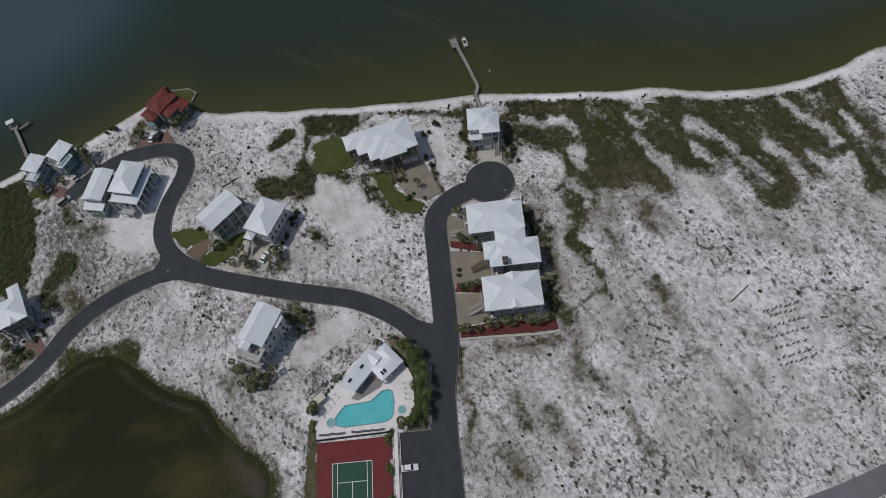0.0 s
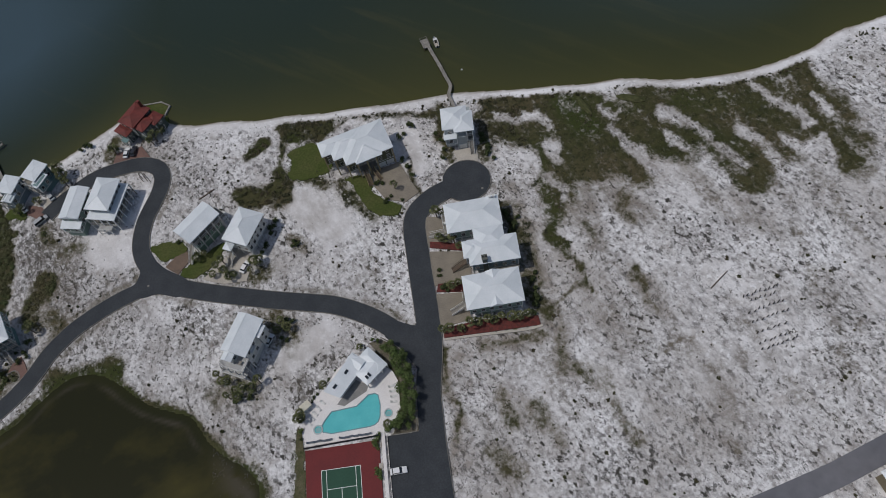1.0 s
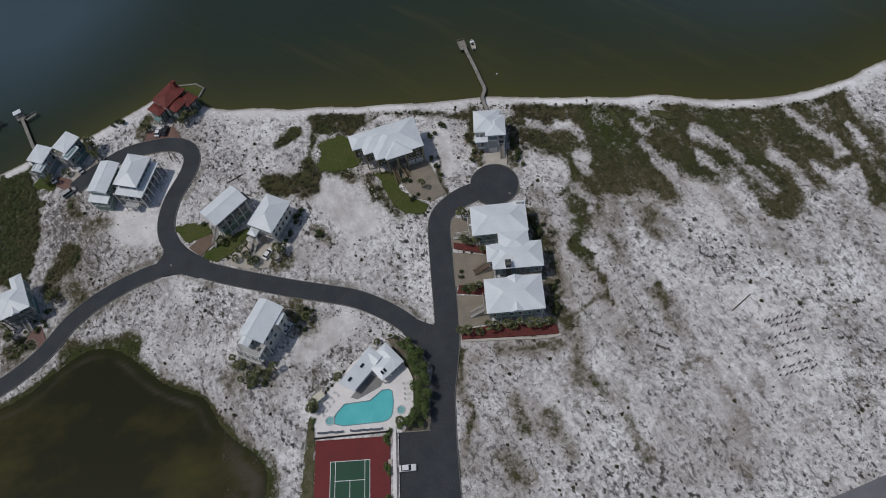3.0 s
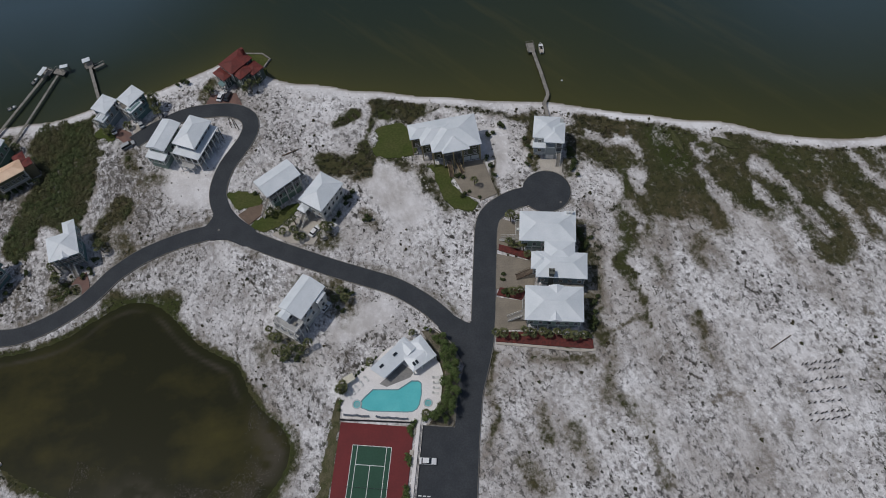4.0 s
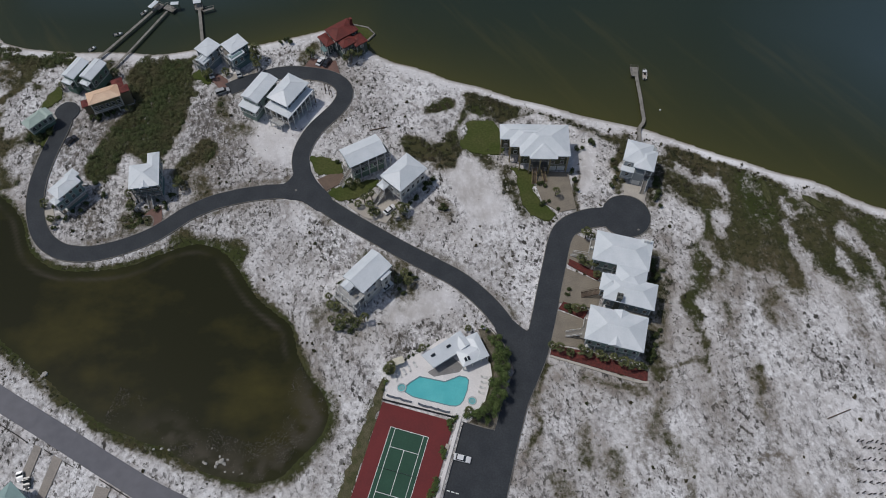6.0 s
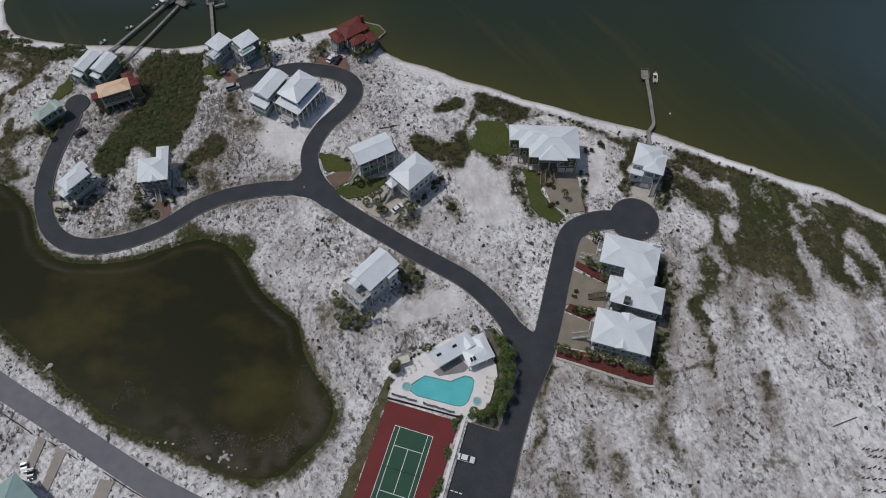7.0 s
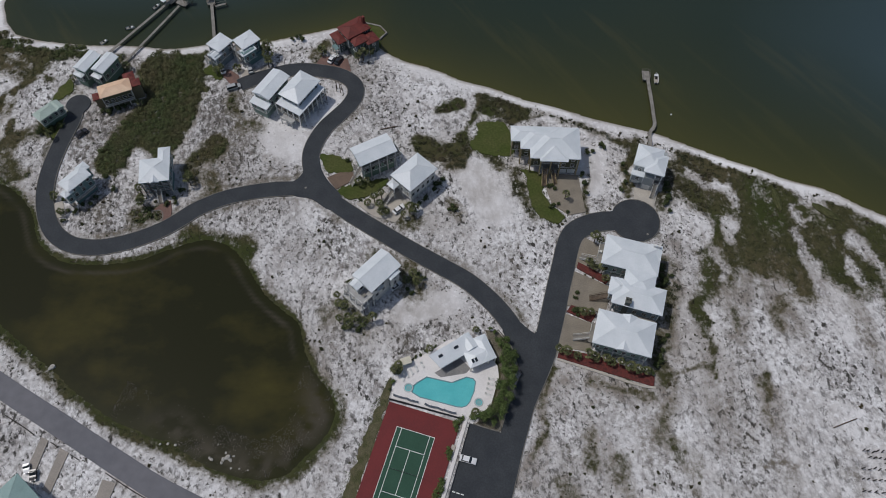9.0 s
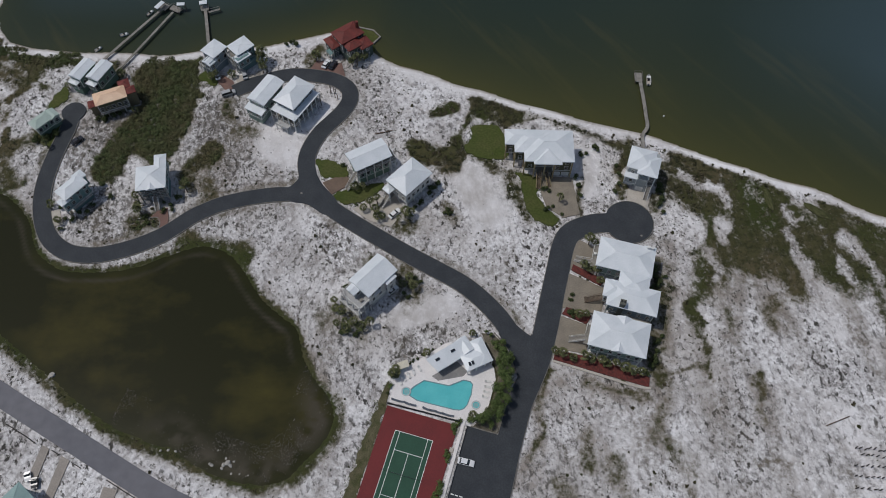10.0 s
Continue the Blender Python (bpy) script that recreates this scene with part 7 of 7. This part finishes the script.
PALMS_POOL = [(22.2, 28.8, 1), (26.6, 20.2, 1.1), (24.2, 9, 1.1), (19.8, 6.2, .9), (-5.3, 12.2, 1), (1.8, 21.2, .8), (13.4, 31.2, .7)]
PALMS_WEST = [(-31.4, 65.8, 1.1), (-33.1, 63.8, .8), (-29.1, 63.8, 1.15), (-27.5, 61.9, 1.2), (-29.6, 67.9, 1), (-26.1, 63, 1), (-19.2, 65.6, 1.15), (-17.4, 66.7, 1.1), (-20.5, 63, .8), (-38.5, 71.2, 1), (-36.3, 72.2, .9),
              (-28, 30.2, 1), (-30.3, 29, .9), (-29.4, 26.9, .8), (-26.8, 26.6, 1), (-25.1, 23.8, 1.1), (-27.1, 21.8, 1), (-23.7, 21.6, 1.1), (-22.2, 24.2, 1.15), (-19.6, 23.8, 1.1), (-17.8, 25.4, .9), (-10.7, 43.4, 1), (-8.3, 41.2, 1), (-12.3, 41, .9)]
PALMS_FAR = [(-106.1, 45.7, 1.1), (-104.9, 43.3, 1), (-103.4, 41.9, 1.1), (-94.2, 56.7, 1.2), (-92.8, 54.3, 1.1), (-92.4, 43.2, 1.1), (-90.8, 41.6, .9), (-107, 49.3, 1), (-90.6, 115.2, 1.5), (-89.3, 113.3, 1.5), (-91.6, 116.5, 1.4),
             (-98.8, 105.1, 1.1), (-103.1, 102.1, 1), (-105.3, 101.6, 1), (-88.6, 110.4, 1.1), (-72.1, 121.9, 1.2), (-56.3, 123.9, 1.2), (-54.7, 126.8, 1.2), (-57.7, 122.8, 1), (-133.4, 36.4, 1), (-129.1, 30.1, .9), (-127.6, 31.5, .9),
             (-138.9, 83.2, 1), (-137.8, 93.7, 1.1), (-127.7, 87.1, 1.1), (-153.2, 82.8, 1), (-140, 76.5, .9), (-125.2, 80, 1), (-5.9, 11.6, 1.1), (-5.6, 13.4, .9), (-147.6, 57.5, 1)]
put_copies(palms, PALMS_ROW + PALMS_POOL + PALMS_WEST + PALMS_FAR, 3)
dark_shrubs = [shrub(11, "shrub", "dark green rounded garden shrub"), shrub(12, "shrub", "dark green rounded garden shrub")]
SHRUBS_ROW_A = [(39.8, 53.1, 1.3), (39.6, 51.1, 1.1), (40.3, 47, 1.5), (42.1, 47.2, 1.6), (41.9, 45.5, 1.2), (67.7, 44.4, 1.6), (68.2, 41.9, 1.5), (68, 39.1, 1.6), (67.6, 36.4, 1.7),
                (66.5, 33.8, 1.6), (68.9, 47, 1.2), (63.6, 69.1, 1.7), (64.4, 66.6, 1.6), (65.4, 64, 1.8), (63.6, 62.3, 1.3), (66.8, 67.3, 1.3), (63.3, 58.8, 1.2), (61.3, 73.6, 1.3),
                (60.5, 101.6, 1.8), (60.9, 99.1, 1.6), (61.5, 96.2, 1.9), (61.1, 93.6, 1.7), (62.9, 91.6, 1.4), (46.5, 102.3, 1.3), (46.9, 98.7, 1.3), (45.8, 95.2, 1.2),
                (44.5, 105.5, 1.3), (23.1, 89.5, 1.6), (24.5, 88.7, 1.3), (32.2, 96.7, 1.5)]
SHRUBS_ROW_B = [(33.4, 94, 1.4), (34.8, 90.4, 1.2), (27.3, 83.3, 1.2), (25.5, 81.9, 1.6), (30.9, 81, 1.0), (31.8, 107, 1.5), (33.6, 107.9, 1.3), (18.7, 112, 1.5),
                (36.2, 111.3, 1.6), (37.2, 110.5, 1.2)]
SHRUBS_ROW = SHRUBS_ROW_A + SHRUBS_ROW_B
SHRUBS_WEST_A = [(-13.9, 76.6, 1.5), (-13.2, 78.8, 1.7), (-12.6, 80.9, 1.5), (-15.7, 71.8, 1.4), (-17.2, 69.9, 1.4), (-40.1, 73.4, 1.3), (-46.1, 79, 1.2), (-36.2, 65.4, .9),
                 (-22.5, 46.4, 1.4), (-18.5, 45.8, 1.3), (-9.5, 44.6, 1.5), (-7.2, 43.8, 1.3), (-11.1, 38.7, 1.4), (-9.1, 37.9, 1.2), (-28.6, 33.4, 1.4), (-29.1, 35.9, 1.2),
                 (-25.3, 20.7, 1.5), (-20.8, 21.6, 1.4), (-6.1, 72, 1.4), (-5.1, 71, 1.3), (-7.1, 70.6, 1), (-83.5, 127.6, 1.6), (-82, 126.6, 1.5), (-85.1, 125.4, 1.2),
                 (-98.1, 48.1, 1.1), (-116.6, 45.3, 1.5), (-121.5, 48.7, 1.5), (-124.1, 33.6, 1.4), (-123, 36.5, 1.3), (-125.9, 29.2, 1.2)]
SHRUBS_WEST_B = [(-133.9, 75.5, 1.8), (-131.5, 76.3, 1.7), (-130.1, 77.5, 1.5), (-152.8, 59.2, 1.8), (-148.9, 61, 1.9), (-147.7, 63.4, 1.7), (-147.2, 66.7, 1.7), (-149.8, 59.4, 1.5),
                 (-133.5, 73.5, 1.8), (-136.3, 73.1, 1.4), (-121, 37.5, 1.3), (-120.3, 40.6, 1.4), (-129.7, 36.6, 1.4), (-96.7, 44.5, 1.5), (-95.4, 47.8, 1.4), (-94, 51.3, 1.5),
                 (-106, 44.1, 1.4), (-101.5, 40.9, 1.2), (-99.5, 38.9, 1), (-94.4, 46.4, 1.2), (-98.2, 40.2, .9), (-128.6, 31.4, 1), (-126.3, 33, 1.1)]
SHRUBS_WEST = SHRUBS_WEST_A + SHRUBS_WEST_B
SHRUBS_POOL = [(0.9, 20.6, .8), (-0.3, 19, .9), (-1.5, 17.9, .8), (-5.4, 13.4, 1.0), (-5.9, 11.4, .9), (-5.7, 9.2, .8), (3, 22.8, .7), (-5.6, 6.4, .8), (-2.2, 17.2, .7), (5.2, 25.5, .6)]
put_copies(dark_shrubs, SHRUBS_ROW + SHRUBS_WEST + SHRUBS_POOL, 4)
bright = [shrub(15, "bright_shrub", "bright green hedge shrub beside the court")]
put_copies(bright, [(16.1, 2.5, 1.4), (15.9, 0.9, 1.3), (16, -5.5, 1.2), (16.1, -7.1, 1.4), (16.1, -14.8, 1.4), (16.2, -16.6, 1.5), (16.2, -18.6, 1.4), (16.3, -20.7, 1.4), (16.5, 4.3, 1.1), (-5.5, 8.6, 1.0), (19.8, 5.5, 1.2)], 6)
trees = [tree(21, "bright_shrub"), tree(22, "bright_shrub")]
put_copies(trees, [(20.9, 29.5, .8), (23.2, 27.7, 1.25), (24.8, 24.9, 1.7), (27.3, 22.3, 1.3), (25.2, 20.5, 1.6), (27.7, 17.9, 1.55), (25.4, 15.3, 1.25), (27.7, 13.5, 1.6), (25.5, 10.5, 1.3), (27.4, 8.3, 1.3), (24.3, 7.3, 1.5), (21.8, 5.5, 1.2), (25.9, 5.3, .8), (18.9, 32.2, .55), (17.3, 33, .5), (23.4, 23.9, 1.0), (27.3, 10.7, 1.0), (25.6, 17, 1.3), (25.8, 12.2, 1.25), (22.6, 30.4, .9), (26.2, 26.2, 1.1), (23.2, 5.8, 1.2)], 8)


# ---- scrub, tufts and litter: too many to count ----
BLOCKS = [row[1] for row in PADS if row[0] != "lawn"] + [DECK, [(-4.7, -40), (-4.7, 3), (19.2, 4), (19.2, -40)], [(19, 4), (30, 4), (30, -60), (19, -60)]]
FOOT = [(52.9, 102.6, 6), (26.6, 100.9, 6.5), (18.6, 100.5, 6.5), (12.6, 101, 4), (48.7, 66.1, 5), (56.7, 66.1, 5), (52.8, 53.4, 5.5), (59.9, 53.3, 6), (50.9, 40.6, 5.5), (59, 40.6, 5.5), (-35.5, 80.5, 5.5), (-20.7, 75.7, 5.5), (-20.7, 35.9, 6), (-78.8, 95.8, 6), (-68.2, 96.5, 7.5),
        (-61, 127.5, 6), (-104.2, 107.3, 4.5), (-95.5, 111.9, 4.5), (-101.5, 51.5, 6), (-125.1, 40.3, 5.5), (-148, 87.3, 4), (-141.6, 88.5, 4), (-132.1, 80, 5.5), (-151, 65, 4), (-88, -54.1, 7), (160, -37.9, 7)]


def open_ground(px, py, margin=.4):
    ok = sample(GWET, px, py) < -1.0
    for name, line, half in ROADS:
        ok &= line_distance(px, py, line) > half + margin
    for cx, cy, r in CIRCLES:
        ok &= np.hypot(px - cx, py - cy) > r + margin
    for pts in BLOCKS + JUNCTIONS:
        ok &= ~inside(px, py, pts)
    for cx, cy, r in FOOT:
        ok &= np.hypot(px - cx, py - cy) > r
    return ok


def scatter(name, px, py, radius, height, blades, spread, material, label, seed, width=.35):
    """Clumps of bent blades as one mesh."""
    rs = np.random.RandomState(seed)
    k = len(px)
    z0 = np.maximum(sample(GZ, px, py), -.45)
    az = rs.rand(k, blades) * 2 * np.pi
    out = (0.3 + 0.7 * rs.rand(k, blades)) * spread
    ca, sa = np.cos(az), np.sin(az)
    R, H = radius[:, None], height[:, None] * (0.5 + 0.5 * rs.rand(k, blades))
    X, Y, Z = px[:, None], py[:, None], z0[:, None]
    ox, oy = (rs.rand(k, blades) - .5) * R * .8, (rs.rand(k, blades) - .5) * R * .8
    w = R * width
    a = np.stack([X + ox - sa * w, Y + oy + ca * w, Z - .03 + 0 * az], -1)
    b = np.stack([X + ox + sa * w, Y + oy - ca * w, Z - .03 + 0 * az], -1)
    c = np.stack([X + ox + ca * R * out + sa * w * .6, Y + oy + sa * R * out - ca * w * .6, Z + H], -1)
    d = np.stack([X + ox + ca * R * out - sa * w * .6, Y + oy + sa * R * out + ca * w * .6, Z + H], -1)
    verts = np.stack([a, b, c, d], 2).reshape(-1, 3)
    faces = np.arange(len(verts)).reshape(-1, 4)
    me = bpy.data.meshes.new(name)
    me.from_pydata(verts.tolist(), [], faces.tolist())
    me.materials.append(M[material])
    return tagged(new(name, me), label, "plants", kind="stuff")


rs = np.random.RandomState(77)


def throw(count, x0, x1, y0, y1):
    return x0 + rs.rand(count) * (x1 - x0), y0 + rs.rand(count) * (y1 - y0)


# grey tufts over the open sand, in drifts
px, py = throw(300000, -205, 225, -75, 136)
dens = sample(GLITTER, px, py) * np.clip((fractal(px, py, 38, 61, 5) - .42) * 3.6, .04, 1) * np.clip(1.3 - sample(GCOVER, px, py) * 2, 0, 1)
near_lane = np.minimum(line_distance(px, py, ROAD_B), line_distance(px, py, ROAD_C))
dens = np.maximum(dens, .55 * np.clip(1 - near_lane / 6, 0, 1))
keep = (rs.rand(len(px)) < dens * .26)
px, py = px[keep], py[keep]
ok = open_ground(px, py)
px, py = px[ok], py[ok]
size = .14 + .34 * rs.rand(len(px)) ** 3
scatter("sand_tufts", px, py, size, size * .45, 6, 1.5, "dry", "grey-brown dry tufts scattered over white sand", 1)
# larger dark clumps
px, py = throw(26000, -205, 225, -75, 136)
dens = sample(GLITTER, px, py) * np.clip((fractal(px, py, 16, 71, 4) - .46) * 3.2, .03, 1)
dens = np.maximum(dens, .5 * np.clip(1 - np.minimum(line_distance(px, py, ROAD_B), line_distance(px, py, ROAD_C)) / 5.5, 0, 1))
keep = rs.rand(len(px)) < dens * .20 * np.clip(1.25 - 1.6 * sample(GCOVER, px, py), 0, 1)
px, py = px[keep], py[keep]
ok = open_ground(px, py)
px, py = px[ok], py[ok]
size = .26 + .5 * rs.rand(len(px)) ** 2
scatter("dune_clumps", px, py, size, size * .7, 24, .75, "scrub", "dark low dune shrubs dotted over the sand", 2, .36)
# grass and scrub where the cover is
px, py = throw(120000, -205, 225, -45, 130)
c = sample(GCOVER, px, py)
keep = rs.rand(len(px)) < np.clip((c - .40) * 2.6, 0, 1) * .6
px, py = px[keep], py[keep]
ok = open_ground(px, py)
px, py = px[ok], py[ok]
size = .2 + .28 * rs.rand(len(px)) ** 2
scatter("scrub_grass", px, py, size, size * .9, 5, 1.0, "grass", "olive scrub grass covering parts of the sand", 3, .3)
# ragged grass along the lawns' edges
fx, fy = [], []
for row in PADS:
    if row[0] == "lawn":
        for x, y in spline(row[1], .35, True):
            for i in range(3):
                fx.append(x + rs.normal() * .5)
                fy.append(y + rs.normal() * .5)
px, py = np.array(fx), np.array(fy)
ok = open_ground(px, py, .2)
px, py = px[ok], py[ok]
size = .16 + .2 * rs.rand(len(px)) ** 2
scatter("lawn_fringe", px, py, size, size * .5, 5, 1.2, "lawn_blade", "ragged green grass along the lawns' edges", 12, .3)
# wrack line bushes behind the beach
px, py = throw(30000, -20, 215, 95, 130)
back = shore_y(px) - py
keep = (rs.rand(len(px)) < .20 * np.exp(-((back - 5.0 - 2 * (fractal(px, py, 9, 5) - .5)) / 1.1) ** 2) * np.clip((fractal(px, py, 7, 88, 2) - .3) * 3, 0, 1))
px, py = px[keep], py[keep]
ok = open_ground(px, py)
px, py = px[ok], py[ok]
size = .2 + .5 * rs.rand(len(px)) ** 2
scatter("beach_bushes", px, py, size, size, 12, .9, "scrub", "dark low bushes along the back of the beach", 4, .35)


def thicket(name, spots, material, label, seed, leaves=46):
    """Bushy clumps of leaf blades as one mesh; spots: x, y, radius, height."""
    r = np.random.RandomState(seed)
    q = np.array(spots)
    k = len(q)
    d = r.normal(size=(k, leaves, 3))
    d /= np.linalg.norm(d, axis=2, keepdims=True)
    d[..., 2] = np.abs(d[..., 2])
    shell = .6 + .45 * r.rand(k, leaves, 1)
    cen = np.stack([q[:, 0], q[:, 1], np.maximum(sample(GZ, q[:, 0], q[:, 1]), -.4)], 1)[:, None]
    p = cen + d * shell * np.stack([q[:, 2], q[:, 2], q[:, 3]], 1)[:, None]
    n = d + r.normal(size=d.shape) * .5 + (0, 0, .4)
    n /= np.linalg.norm(n, axis=2, keepdims=True)
    u = np.cross(n, r.normal(size=n.shape))
    u /= np.linalg.norm(u, axis=2, keepdims=True) + 1e-9
    w = np.cross(n, u)
    s = (.13 + .12 * r.rand(k, leaves, 1)) * np.clip(q[:, 2], .5, 1.5)[:, None, None]
    verts = np.stack([p - u * s, p + w * s * .6, p + u * s, p - w * s * .6], 2).reshape(-1, 3)
    me = bpy.data.meshes.new(name)
    me.from_pydata(verts.tolist(), [], np.arange(len(verts)).reshape(-1, 4).tolist())
    me.materials.append(M[material])
    return tagged(new(name, me), label, "shrubs", kind="stuff")


px, py = throw(16000, -205, -60, 35, 112)
c = cover_at(px, py) * (.7 + .6 * fractal(px, py, 14, 15, 3)) * np.where((px < -148) & (py < 90), .45, 1) * np.where((px > -95) & (py < 42), 0, 1)
keep = (rs.rand(len(px)) < np.clip((c - .6) * 1.6, 0, .5)) & open_ground(px, py, 1.0)
px, py = px[keep], py[keep]
thicket("west_thicket", np.stack([px, py, .7 + .7 * rs.rand(len(px)), .6 + .8 * rs.rand(len(px)) ** 2], 1), "thicket", "dense dark green coastal thicket west of the lane", 5, 84)
px, py = throw(9000, -30, 75, 60, 124)
c = cover_at(px, py) * (.6 + .7 * fractal(px, py, 9, 16, 3))
keep = (rs.rand(len(px)) < np.clip((c - .5) * 1.3, 0, .28)) & open_ground(px, py, .8) & (sample(GWET, px, py) < -4)
for pts in [row[1] for row in PADS]:
    keep &= ~inside(px, py, pts)
px, py = px[keep], py[keep]
thicket("garden_thicket", np.stack([px, py, .4 + .6 * rs.rand(len(px)), .3 + .7 * rs.rand(len(px))], 1), "scrub", "olive scrub between the houses and the beach", 6, 60)
px, py = throw(9000, -190, -12, -40, 45)
keep = (rs.rand(len(px)) < .20 * np.clip((sample(GCOVER, px, py) - .45) * 2, 0, 1)) & open_ground(px, py, .5)
px, py = px[keep], py[keep]
thicket("pond_reeds", np.stack([px, py, .3 + .35 * rs.rand(len(px)), .12 + .2 * rs.rand(len(px))], 1), "grass", "green reeds and grass along the pond's bank", 7, 30)
# dead stems and floating debris in the pond's shallows
px, py = throw(26000, -80, -19, -30, 14)
dd = sample(GWET, px, py)
keep = (dd > .3) & (dd < 11) & (rs.rand(len(px)) < .9 * np.clip((fractal(px, py, 9, 41, 3) - .42) * 5, 0.03, 1)) & ((py < -10) | (px > -32))
px, py = px[keep], py[keep]
size = .10 + .22 * rs.rand(len(px)) ** 2
scatter("pond_stems", px, py, size, size * .9, 3, 1.0, "stem", "grey dead stems standing in the pond's shallows", 8, .22)
# two grassy mounds near the beach
for x, y, rx, ry, a in ((96.6, 106.8, 1.3, 4.4, 22), (112.7, 106.6, 5.0, 1.5, -22)):
    bm = bmesh.new()
    bmesh.ops.create_uvsphere(bm, u_segments=24, v_segments=12, radius=1)
    bmesh.ops.delete(bm, geom=[v for v in bm.verts if v.co.z < -.2], context="VERTS")
    for v in bm.verts:
        v.co *= 1 + .12 * noise.noise(v.co * 3)
    solo("grass_mound", bm, M["mound"], "low grassy mound near the beach", "mound", "mounds near the beach", m=pose(x, y, -.15, 0, 0, a) @ Matrix.Diagonal((rx, ry, .9, 1)))
